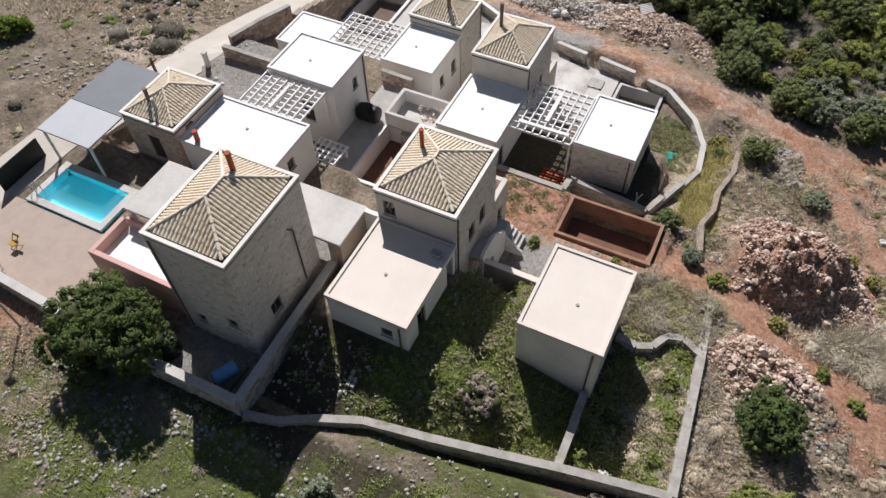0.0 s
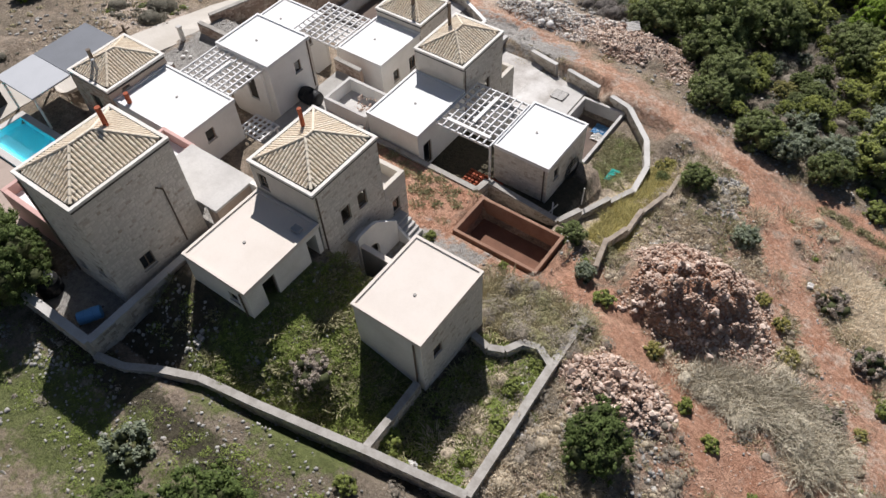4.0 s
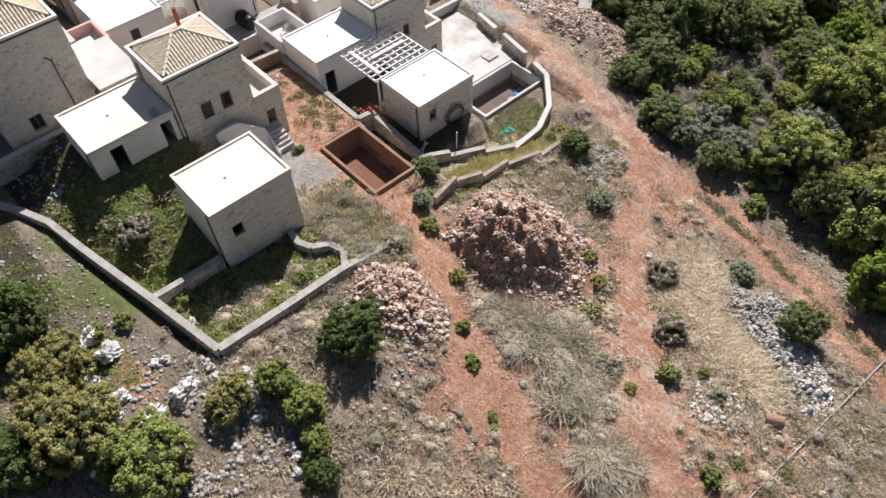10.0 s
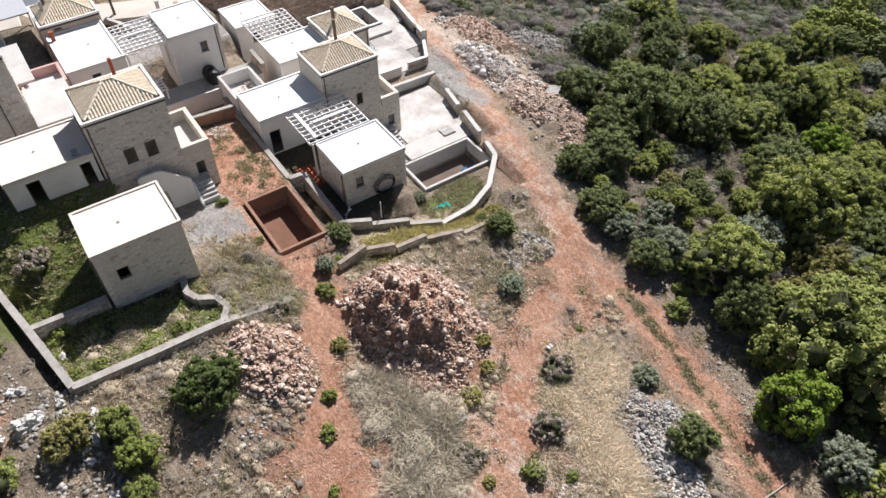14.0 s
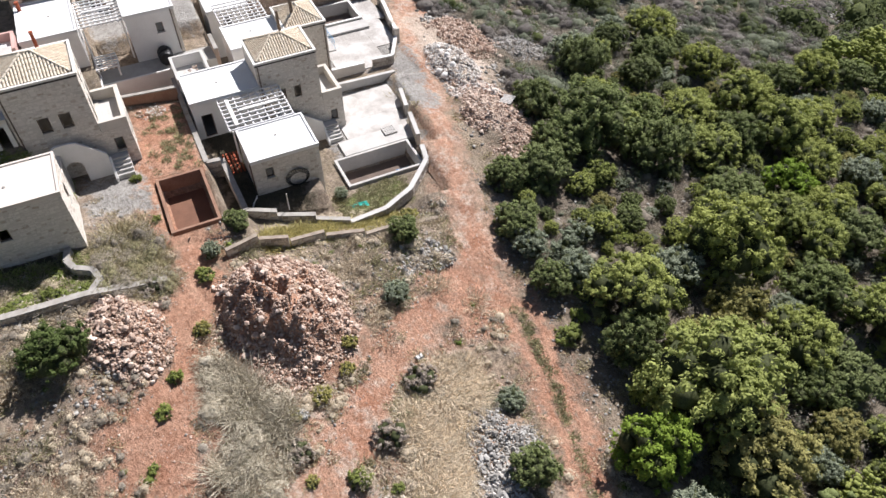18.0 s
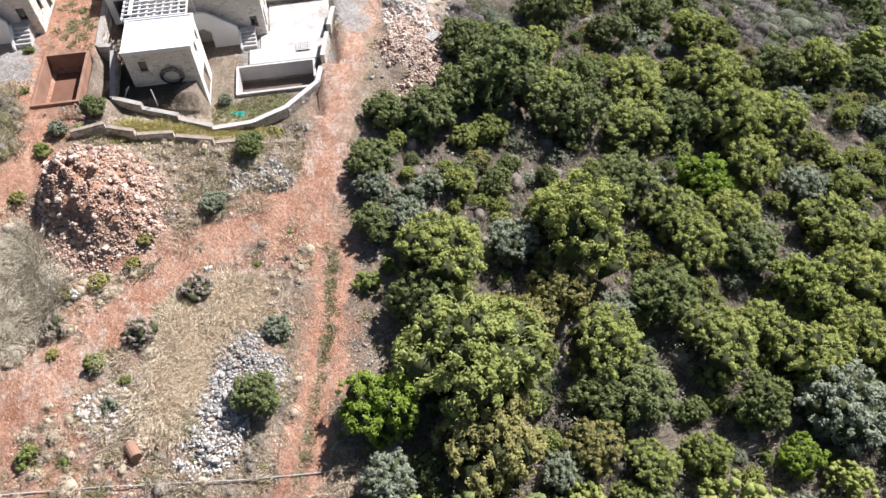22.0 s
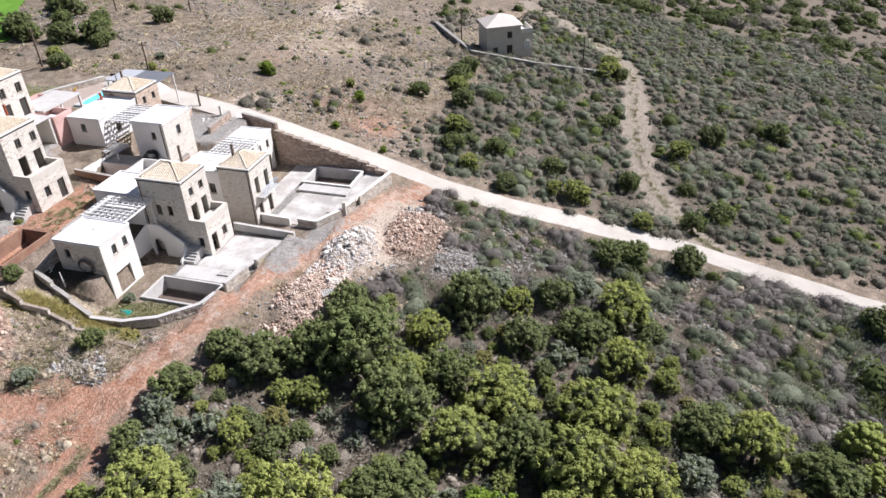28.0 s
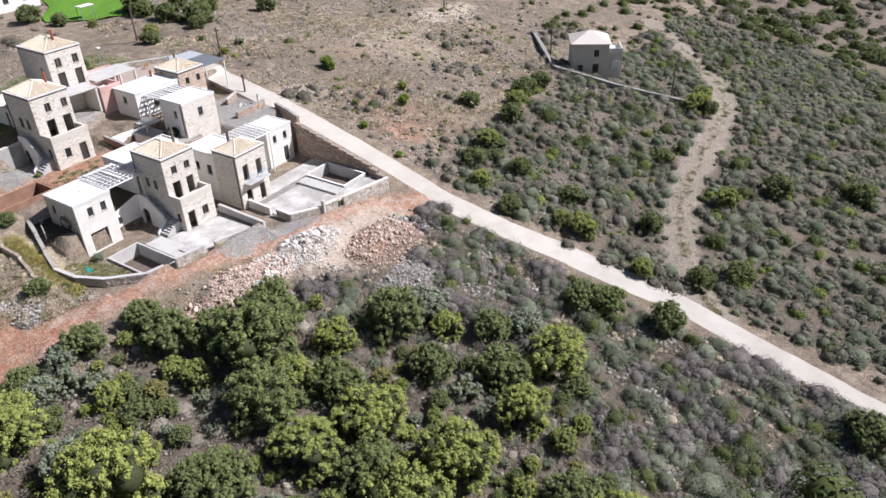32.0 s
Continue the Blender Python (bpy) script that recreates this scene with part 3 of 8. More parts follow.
def build_ground():
    us = np.unique(np.round(np.concatenate([np.arange(-48, 48, 0.4), np.arange(-200, -48, 2.5), np.arange(48, 130, 2.5), np.array([-1800, -1000, -600, -400, -280, 180, 300, 600, 1200, 1800])]), 3))
    vs = np.unique(np.round(np.concatenate([np.arange(-6, 112, 0.4), np.arange(-90, -6, 2.5), np.arange(112, 200, 2.5), np.array([-1800, -1000, -500, -250, 260, 400, 700, 1200, 1800])]), 3))
    U, V = np.meshgrid(us, vs)
    H = ground_np(U, V)
    nu, nv = len(us), len(vs)
    verts = np.stack([U, V, H], -1).reshape(-1, 3)
    idx = np.arange(nu * nv).reshape(nv, nu)
    faces = np.stack([idx[:-1, :-1], idx[:-1, 1:], idx[1:, 1:], idx[1:, :-1]], -1).reshape(-1, 4)
    ob = from_arrays("ground", verts, faces, M_GROUND, smooth=True)
    tagged(ob, "dry stony hillside with red soil tracks and sparse weeds", "ground", kind="structure")
    def wander(seed, k, a):
        return a * (np.sin(U * k + 2.1 * np.sin(V * k * 0.7 + seed)) + np.sin(V * k * 1.3 + 1.7 * np.sin(U * k * 0.9 + seed * 2)) + 0.6 * np.sin((U + V) * k * 2.3 + seed * 3) * np.cos((U - V) * k * 1.9))

    off = wander(1.0, 0.8, 0.16) + wander(4.0, 2.1, 0.10)
    main = np.maximum(0, near_line(U, V, TRACK) + off)
    rut = np.where(U > 14, np.clip(1.25 - np.abs(main - 0.85) / 0.55, 0, 1), np.clip(1.25 - main / 1.3, 0, 1))
    soil = np.maximum.reduce([
        rut, 0.55 * np.clip(1.5 - main / 2.2, 0, 1), np.clip(1.35 - (near_line(U, V, TRACK_BRANCH) + off * 2.4) / 1.9, 0, 1), np.clip(1.35 - (near_line(U, V, TRACK_PIT) + off * 3.0) / 2.0, 0, 1),
        blob(U, V, 19.0, 26.3, 6.5, 2.8) * 1.2, blob(U, V, 13.5, 48.8, 3.5, 3.0), 0.95 * box_field(U, V, -13, -3.6, 30.2, 34.4), blob(U, V, 11, 35.6, 4.6, 4.4) * 1.0, blob(U, V, -22, 64.6, 5, 3) * 0.8, blob(U, V, -5, 60.2, 6, 3) * 0.6,
        blob(U, V, -30, 64, 4, 3) * 0.9, blob(U, V, -27, 10.0, 4.0, 2.6), blob(U, V, -44, 51, 4, 4) * 0.7, 0.78 * blob(U, V, 19, 36, 10, 13), 0.74 * blob(U, V, 25, 30, 14, 12), 0.6 * blob(U, V, 10, 30, 5, 6),
        0.45 * blob(U, V, -48, 45, 9, 12), 0.4 * blob(U, V, -62, 30, 10, 8), 0.7 * blob(U, V, 6, 12.6, 3, 1.0)])
    pale = np.maximum.reduce([blob(U, V, -20, 62, 9, 4), blob(U, V, -6, 60, 5, 2.5), blob(U, V, -40, 36, 5, 3), blob(U, V, 4.8, 48, 2, 2) * 0.5, 0.30 * np.clip(1.5 - near_line(U, V, TRACK_BRANCH) / 3.0, 0, 1), 0.45 * blob(U, V, 20, 38, 10, 12), 0.42 * np.clip(1.35 - main / 2.4, 0, 1) * np.clip((24 - U) / 14, 0.4, 1),
                              blob(U, V, -95, 25, 10, 6) * 0.8])
    grass = np.maximum.reduce([box_field(U, V, -8.5, 1.9, 13, 22, 2.0) * 0.95, blob(U, V, -12, 8.0, 9, 3.4) * 0.8, blob(U, V, -22, 5, 9, 4) * 0.7, blob(U, V, 6.1, 21, 0.9, 5),
                               blob(U, V, -24, 9.0, 3, 2) * 0.8, box_field(U, V, -0.6, 2.2, 43, 49, 1.0) * 0.8, blob(U, V, -130, 90, 40, 25) * 0.5])
    straw = np.maximum.reduce([np.clip(1.1 - near_line(U, V, ((18.6, 44.2), (20.6, 41.8), (23.6, 40.8), (26.4, 40.2))) / 1.6, 0, 1), 0.5 * blob(U, V, -75, 30, 20, 16), 0.35 * blob(U, V, 8, 40, 5, 7), 0.5 * blob(U, V, -2, 29, 5, 3), blob(U, V, 3.2, 41.0, 2.0, 5.5), blob(U, V, 17.8, 47.5, 3, 2) * 0.5, blob(U, V, 6.0, 27.0, 3.5, 3.5) * 0.55,
                               blob(U, V, -100, 25, 6, 3) * 0.9])
    cement = np.maximum.reduce([box_field(U, V, -14.2, -5.2, 45.0, 52.8), box_field(U, V, -30.5, -17.4, 47, 57, 2.0) * 0.9, 0.9 * blob(U, V, -16, 55.9, 4, 1.3), box_field(U, V, -33.4, -25.3, 29, 39, 1.0) * 0.9, blob(U, V, -11, 54.5, 4, 1.8) * 0.75, box_field(U, V, -18.9, -13.6, 12, 24), box_field(U, V, -6.2, -0.6, 25.8, 30.2, 1.6) * 0.8])
    # dark soil; in the gardens also painted shade of houses and walls
    shade_soil = np.maximum.reduce([0.8 * box_field(U, V, -13, -6.5, 12, 18, 1.0) * (V > 13.0 + 0.17 * np.maximum(0, U + 9)), 0.8 * box_field(U, V, 2, 7, 16, 25, 1.0), box_field(U, V, -9.6, 1.0, 35.6, 40.6, 1.0), 0.9 * blob(U, V, -9, 11.2, 9, 1.0)])
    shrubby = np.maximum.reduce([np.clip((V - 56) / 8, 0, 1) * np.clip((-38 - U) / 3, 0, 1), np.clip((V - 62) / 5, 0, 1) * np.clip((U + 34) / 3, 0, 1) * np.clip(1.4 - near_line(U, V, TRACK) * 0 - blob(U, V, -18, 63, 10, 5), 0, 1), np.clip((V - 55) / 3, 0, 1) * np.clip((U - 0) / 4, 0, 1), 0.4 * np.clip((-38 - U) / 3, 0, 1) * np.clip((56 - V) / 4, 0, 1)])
    path = np.clip(1.6 - (near_line(U, V, FAR_ROAD) + off) / 2.3, 0, 1)
    for name, field in (("path", path), ("soil", soil), ("pale", pale), ("grass", grass), ("straw", straw), ("cement", cement), ("shade_soil", shade_soil), ("shrubby", shrubby)):
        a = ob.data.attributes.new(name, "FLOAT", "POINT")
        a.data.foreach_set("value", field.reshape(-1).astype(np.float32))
    return ob


ground = build_ground()


def sheet_road(name, pts, half, material, label, step=1.5, lift=0.05):
    """A road slab laid along a line over the ground."""
    ps = [Vector((x, y, 0)) for x, y in pts]
    run = []
    for a, b in zip(ps, ps[1:]):
        k = max(1, int((b - a).length / step))
        run += [a.lerp(b, i / k) for i in range(k)]
    run.append(ps[-1])
    bm = bmesh.new()
    rows = []
    for i, p in enumerate(run):
        d = (run[min(i + 1, len(run) - 1)] - run[max(i - 1, 0)]).normalized()
        s = Vector((d.y, -d.x, 0))
        z = ground_z(p.x, p.y)
        row = []
        for w, dz in ((-half, -0.3), (-half + 0.12, lift), (0, lift + 0.04), (half - 0.12, lift), (half, -0.3)):
            j = 0.18 * noise.noise((p.x * 0.6, p.y * 0.6, w)) if abs(w) > 0.2 else 0
            q = p + s * (w + j)
            row.append(bm.verts.new((q.x, q.y, max(z, ground_z(q.x, q.y) - 0.25) + dz)))
        rows.append(row)
    for a, b in zip(rows, rows[1:]):
        for k in range(4):
            bm.faces.new((a[k], a[k + 1], b[k + 1], b[k]))
    return tagged(link(name, bm, material), label, "road", kind="structure")


sheet_road("road", ((-36.5, 13), (-36.0, 20), (-35.3, 34), (-34.8, 45), (-34.4, 56), (-34.0, 64), (-35.0, 72), (-36.2, 80), (-36.6, 92), (-34.6, 103), (-32.8, 114), (-31.5, 126), (-30, 150)), 1.95, M_ROADWHITE, "pale worn concrete lane climbing the hillside")

# ---- houses ----
rng = random.Random(7)
STONE_JOBS = []   # wall faces that get single stones, laid at the end of the file


def wall_sheet(bm, side, u0, u1, v0, v1, a0, a1, z0, z1, holes):
    """One wall with its openings cut through, as one joined skin."""
    xs = sorted({a0, a1, *[min(max(h[0], a0), a1) for h in holes], *[min(max(h[1], a0), a1) for h in holes]})
    zs = sorted({z0, z1, *[min(max(h[2], z0), z1) for h in holes], *[min(max(h[3], z0), z1) for h in holes]})
    nx, nz = len(xs) - 1, len(zs) - 1
    solid = {(i, k) for i in range(nx) for k in range(nz) if not any(h[0] < (xs[i] + xs[i + 1]) / 2 < h[1] and h[2] < (zs[k] + zs[k + 1]) / 2 < h[3] for h in holes)}
    made = {}

    def corner(i, k, deep):
        if (i, k, deep) not in made:
            a, z, o = xs[i], zs[k], (-THICK if deep else 0.0)
            p = {"S": (a, v0 - o, z), "N": (a, v1 + o, z), "W": (u0 - o, a, z), "E": (u1 + o, a, z)}[side]
            made[(i, k, deep)] = bm.verts.new(p)
        return made[(i, k, deep)]

    for i, k in solid:
        for deep in (False, True):
            bm.faces.new([corner(p, q, deep) for p, q in ((i, k), (i + 1, k), (i + 1, k + 1), (i, k + 1))])
        for di, dk, p, q in ((-1, 0, (i, k), (i, k + 1)), (1, 0, (i + 1, k), (i + 1, k + 1)), (0, -1, (i, k), (i + 1, k)), (0, 1, (i, k + 1), (i + 1, k + 1))):
            if (i + di, k + dk) not in solid:
                bm.faces.new((corner(*p, False), corner(*q, False), corner(*q, True), corner(*p, True)))
    bmesh.ops.recalc_face_normals(bm, faces=list(bm.faces))


def face_box(side, u0, u1, v0, v1, a, b, z0, z1, inner, outer):
    """Box on one side of a block: a..b along the wall, from inner to outer measured outwards from the face."""
    if side == "S":
        return (a, b, v0 - outer, v0 - inner, z0, z1)
    if side == "N":
        return (a, b, v1 + inner, v1 + outer, z0, z1)
    if side == "W":
        return (u0 - outer, u0 - inner, a, b, z0, z1)
    return (u1 + inner, u1 + outer, a, b, z0, z1)


SIDE_NAMES = {"S": "south", "N": "north", "W": "west", "E": "east"}
THICK = 0.30


def block(name, u0, u1, v0, v1, z0, z1, label, mats, openings=(), stone="", group="", category="house", parent_thing=None, floor=None):
    """A hollow house block: four walls with openings, a floor, and window or door fittings. mats: material of each side."""
    T = parent_thing or Thing(name, (u0 + u1) / 2, (v0 + v1) / 2, z0, label, category, group)
    for side in "SNWE":
        a0, a1 = (u0, u1) if side in "SN" else (v0 + THICK, v1 - THICK)
        holes = [(o[1], o[2], o[3], o[4]) for o in openings if o[0] == side]
        bm = bmesh.new()
        wall_sheet(bm, side, u0, u1, v0, v1, a0, a1, z0, z1, holes)
        w = T.add("wall", bm, mats[side])
        if side in stone:
            STONE_JOBS.append((T, w, side, u0, u1, v0, v1, (u0, u1) if side in "SN" else (v0, v1), z0, z1, holes, mats[side]))
        for o in openings:
            if o[0] != side:
                continue
            _, a, b, r, s, *what = o
            what = what[0] if what else "window"
            if what == "hole":
                continue
            f = bmesh.new()
            t = 0.06
            for p, q, rr, ss in ((a, a + t, r, s), (b - t, b, r, s), (a + t, b - t, s - t, s)) + (((a + t, b - t, r, r + t),) if what != "door" else ()):
                box(f, *face_box(side, u0, u1, v0, v1, p, q, rr, ss, -0.20, -0.10))
            if what == "window" and b - a > 0.7:
                box(f, *face_box(side, u0, u1, v0, v1, (a + b) / 2 - 0.03, (a + b) / 2 + 0.03, r + t, s - t, -0.19, -0.11))
            if what == "open":
                T.add("window_frame", f, M_FRAME)
                continue
            fr = T.add("door_frame" if what == "door" else "window_frame", f, M_FRAME)
            g = bmesh.new()
            box(g, *face_box(side, u0, u1, v0, v1, a + t, b - t, r + (0 if what == "door" else t), s - t, -0.17, -0.14))
            T.add("door_leaf" if what == "door" else "pane", g, M_DARK if what == "door" else M_GLASS)
            if what == "window":
                sl = bmesh.new()
                box(sl, *face_box(side, u0, u1, v0, v1, a - 0.06, b + 0.06, r - 0.07, r - 0.002, -0.10, 0.05))
                T.add("sill", soften(sl, 0.01), M_COPING)
    T.box("floor_slab", u0 + THICK, u1 - THICK, v0 + THICK, v1 - THICK, z0 + 0.02, z0 + 0.14, M_CONCRETE, bevel=0)
    return T


def flat_roof(T, u0, u1, v0, v1, z, material, lip=0.09, over=0.06):
    """A flat roof slab with a low raised rim and a drain spot."""
    T.box("roof_slab", u0 - over, u1 + over, v0 - over, v1 + over, z - 0.30, z - lip, material)
    bm = bmesh.new()
    w = 0.16
    for a, b, c, d in ((u0 - over, u1 + over, v0 - over, v0 - over + w), (u0 - over, u1 + over, v1 + over - w, v1 + over), (u0 - over, u0 - over + w, v0 - over + w, v1 + over - w), (u1 + over - w, u1 + over, v0 - over + w, v1 + over - w)):
        box(bm, a, b, c, d, z - lip - 0.05, z)
    T.add("roof_rim", bm, material)
    bm = bmesh.new()
    cx, cy = (u0 + u1) / 2 + rng.uniform(-0.4, 0.4), (v0 + v1) / 2 + rng.uniform(-0.5, 0.5)
    tube(bm, (cx, cy, z - lip - 0.02), (cx, cy, z - lip + 0.06), 0.10, 0.08, 10)
    T.add("drain", bm, M_CONCRETE)


def tile_row(length, r=0.085, step=0.42):
    """A run of overlapping barrel tiles along +x, crown up."""
    bm = bmesh.new()
    n = max(1, round(length / step))
    seg = length / n
    prof = [(math.cos(a), math.sin(a)) for a in (math.pi, math.pi * 0.72, math.pi * 0.5, math.pi * 0.28, 0.0)]
    for k in range(n):
        x0, x1 = k * seg, (k + 1) * seg + 0.04
        r0, r1 = r * 1.06, r * 0.90
        lift0, lift1 = 0.022, 0.0
        a = [bm.verts.new((x0, c * r0, s * r0 + lift0)) for c, s in prof]
        b = [bm.verts.new((x1, c * r1, s * r1 + lift1)) for c, s in prof]
        for i in range(4):
            bm.faces.new((a[i], a[i + 1], b[i + 1], b[i]))
        bm.faces.new(a)
    me = bpy.data.meshes.new("roof_tile")
    bm.to_mesh(me)
    bm.free()
    me.materials.append(M_TILE)
    return me


TILE_MESHES = {}


def tile_mesh(length):
    k = max(1, round(length / 0.14))
    if k not in TILE_MESHES:
        TILE_MESHES[k] = tile_row(k * 0.14)
    return TILE_MESHES[k]


def hip_roof(T, u0, u1, v0, v1, z, rise):
    """Concrete eaves frame and a hipped roof laid with barrel tiles."""
    w = 0.20
    bm = bmesh.new()
    for a, b, c, d in ((u0, u1, v0, v0 + w), (u0, u1, v1 - w, v1), (u0, u0 + w, v0 + w, v1 - w), (u1 - w, u1, v0 + w, v1 - w)):
        box(bm, a, b, c, d, z - 0.16, z)
    T.add("eaves_frame", bm, M_CREAM, "pale plastered eaves frame")
    T.box("roof_deck", u0 + 0.05, u1 - 0.05, v0 + 0.05, v1 - 0.05, z - 0.34, z - 0.17, M_DARK, "dark gutter bed")
    g = w + 0.15
    a0, a1, b0, b1 = u0 + g, u1 - g, v0 + g, v1 - g
    half = min(a1 - a0, b1 - b0) / 2
    cu0, cu1, cv0, cv1 = a0 + half, a1 - half, b0 + half, b1 - half
    zb = z - 0.06
    top = zb + rise
    bm = bmesh.new()
    c = [bm.verts.new(p) for p in ((a0, b0, zb), (a1, b0, zb), (a1, b1, zb), (a0, b1, zb))]
    r0, r1 = bm.verts.new((cu0, cv0, top)), bm.verts.new((cu1 + 1e-3, cv1 + 1e-3, top))
    if (b1 - b0) >= (a1 - a0):
        faces = ((c[0], c[1], r0), (c[1], c[2], r1, r0), (c[2], c[3], r1), (c[3], c[0], r0, r1))
    else:
        faces = ((c[0], c[1], r1, r0), (c[1], c[2], r1), (c[2], c[3], r0, r1), (c[3], c[0], r0))
    for f in faces:
        bm.faces.new(f)
    roof = T.add("roof", bm, M_TILE_BED, "hipped roof of sand-coloured barrel tiles")
    pitch = 0.205
    slope = math.hypot(half, rise)

    def row(p, q):
        d = Vector(q) - Vector(p)
        ob = new("roof_tile", tile_mesh(d.length))
        ob.parent = roof
        x = d.normalized()
        y = Vector((0, 0, 1)).cross(x).normalized()
        zz = x.cross(y)
        ob.matrix_local = Matrix.Translation(Vector(p) - T.at + zz * 0.015) @ Matrix((x, y, zz)).transposed().to_4x4()

    for side in "SNWE":
        lo, hi = (a0, a1) if side in "SN" else (b0, b1)
        n = int((hi - lo) / pitch)
        for i in range(n):
            s = lo + (i + 0.5) * (hi - lo) / n
            reach = min(s - lo, hi - s, half) / half
            if reach < 0.06:
                continue
            inward = half * reach
            e = -0.04
            zt = zb + rise * reach
            ze = zb + rise * e / half
            if side == "S":
                row((s, b0 + e, ze), (s, b0 + inward, zt))
            elif side == "N":
                row((s, b1 - e, ze), (s, b1 - inward, zt))
            elif side == "W":
                row((a0 + e, s, ze), (a0 + inward, s, zt))
            else:
                row((a1 - e, s, ze), (a1 - inward, s, zt))
    up = 0.05
    ends = (((a0, b0), (cu0, cv0)), ((a1, b0), (cu1, cv0)), ((a1, b1), (cu1, cv1)), ((a0, b1), (cu0, cv1)))
    for (x, y), (cx, cy) in ends:
        row((x, y, zb + up), (cx, cy, top + up))
    if math.hypot(cu1 - cu0, cv1 - cv0) > 0.2:
        row((cu0, cv0, top + up), (cu1, cv1, top + up))


def pipe_chimney(T, x, y, z0, z1, r, material, cap=True):
    bm = bmesh.new()
    tube(bm, (x, y, z0), (x, y, z1), r, r, 12)
    if cap:
        tube(bm, (x, y, z1 + 0.001), (x, y, z1 + 0.10), r * 1.15, r * 1.12, 12)
    T.add("chimney_pipe", bm, material, "round clay chimney pipe" if material is M_TERRACOTTA else "dark metal flue pipe")


def downpipe(T, x, y, z0, z1):
    bm = bmesh.new()
    tube(bm, (x, y, z0), (x, y, z1), 0.05, 0.05, 8)
    T.add("downpipe", bm, M_PIPE, "brown downpipe")


ALL = lambda m: {"S": m, "N": m, "W": m, "E": m}
STONE_ALL = ALL(M_MORTAR)

# tower house beside the pool terrace
A = block("stone_tower_house", -18.6, -13.95, 14.75, 20.75, 7.0, 14.75, "tall grey rubble-stone tower house with a hipped tile roof", STONE_ALL,
          (("E", 16.4, 17.2, 8.55, 9.6), ("S", -15.4, -14.8, 9.2, 9.9), ("S", -17.6, -17.1, 8.2, 8.9), ("N", -18.0, -17.2, 12.9, 14.0), ("N", -15.7, -14.9, 12.9, 14.0), ("N", -18.1, -17.1, 10.2, 12.2, "door"), ("N", -15.8, -14.8, 10.2, 12.2, "door"), ("W", 17.0, 17.8, 12.2, 13.3)), stone="SNE", group="tile-roofed towers")
hip_roof(A, -18.65, -13.9, 14.7, 20.8, 15.07, 1.15)
pipe_chimney(A, -16.4, 19.2, 14.9, 16.9, 0.135, M_TERRACOTTA)
downpipe(A, -18.3, 14.68, 7.3, 14.6)
bm = bmesh.new()
tube(bm, (-13.86, 19.3, 8.4), (-13.86, 19.3, 12.6), 0.045, 0.045, 8)
tube(bm, (-13.86, 19.3, 12.58), (-13.92, 19.0, 12.9), 0.045, 0.045, 8)
A.add("downpipe", bm, M_PIPE, "brown downpipe")

# middle tower house
B = block("stone_tower_house", -11.3, -6.72, 23.12, 28.3, 4.8, 12.7, "grey rubble-stone tower house with a hipped tile roof", STONE_ALL,
          (("E", 24.75, 25.5, 9.0, 10.2, "open"), ("E", 26.15, 26.9, 9.0, 10.2, "open"), ("S", -10.9, -10.2, 11.2, 12.3), ("N", -10.9, -10.2, 10.9, 11.9), ("N", -8.9, -8.2, 10.9, 11.9), ("N", -10.9, -9.9, 7.9, 10.0, "open"), ("N", -8.9, -7.9, 7.9, 10.0, "open")), stone="NE", group="tile-roofed towers")
hip_roof(B, -11.38, -6.65, 23.05, 28.38, 13.0, 1.0)
pipe_chimney(B, -10.2, 26.4, 12.9, 14.6, 0.12, M_TERRACOTTA)
downpipe(B, -6.66, 23.3, 7.6, 12.6)
# its lower storey with the roof terrace
b2 = block("", -11.3, -6.72, 28.3, 30.25, 4.8, 8.0, "", STONE_ALL, (("E", 28.9, 29.55, 6.1, 7.2), ("N", -10.6, -9.7, 4.9, 7.0, "door"), ("N", -8.6, -7.9, 5.9, 7.0)), stone="NE", parent_thing=B)
B.box("terrace_floor", -11.0, -7.02, 28.3, 29.95, 7.80, 7.92, M_PALE_CONCRETE)
B.box("parapet", -7.02, -6.70, 28.32, 30.27, 8.0, 8.75, M_MORTAR)
B.box("parapet", -11.0, -7.02, 29.95, 30.27, 8.0, 8.75, M_MORTAR)
B.box("parapet", -11.32, -11.0, 28.32, 30.27, 8.0, 8.75, M_MORTAR)

# flat-roofed annex of the middle house
AB = block("flat_roofed_annex", -11.2, -6.72, 17.58, 23.0, 8.0, 10.62, "cream plastered single-storey annex with a flat roof", ALL(M_CREAM),
           (("E", 18.7, 19.55, 8.3, 10.3, "open"), ("E", 22.0, 22.85, 8.3, 10.3, "open"), ("S", -8.2, -7.55, 9.2, 9.9)), category="annex")
flat_roof(AB, -11.2, -6.72, 17.58, 23.0, 10.86, M_ROOF_CREAM)
AB.box("roof_hatch", -7.6, -7.05, 21.9, 22.3, 10.87, 11.02, M_METAL, "small grey roof outlet box")
downpipe(AB, -7.1, 17.51, 8.3, 10.5)

# separate stone box house
X = block("flat_roofed_outbuilding", -2.05, 2.15, 20.3, 25.5, 5.2, 10.35, "small stone-faced outbuilding with a flat cream roof", {"S": M_CREAM, "W": M_CREAM, "N": M_MORTAR, "E": M_MORTAR},
          (("E", 21.2, 21.9, 8.0, 8.9, "open"), ("N", -0.6, 0.2, 8.0, 9.2), ("W", 22.0, 22.9, 7.0, 9.1, "open")), stone="NE", category="house")
flat_roof(X, -2.05, 2.15, 20.3, 25.5, 10.6, M_ROOF_CREAM)
downpipe(X, 1.75, 20.22, 6.2, 10.3)

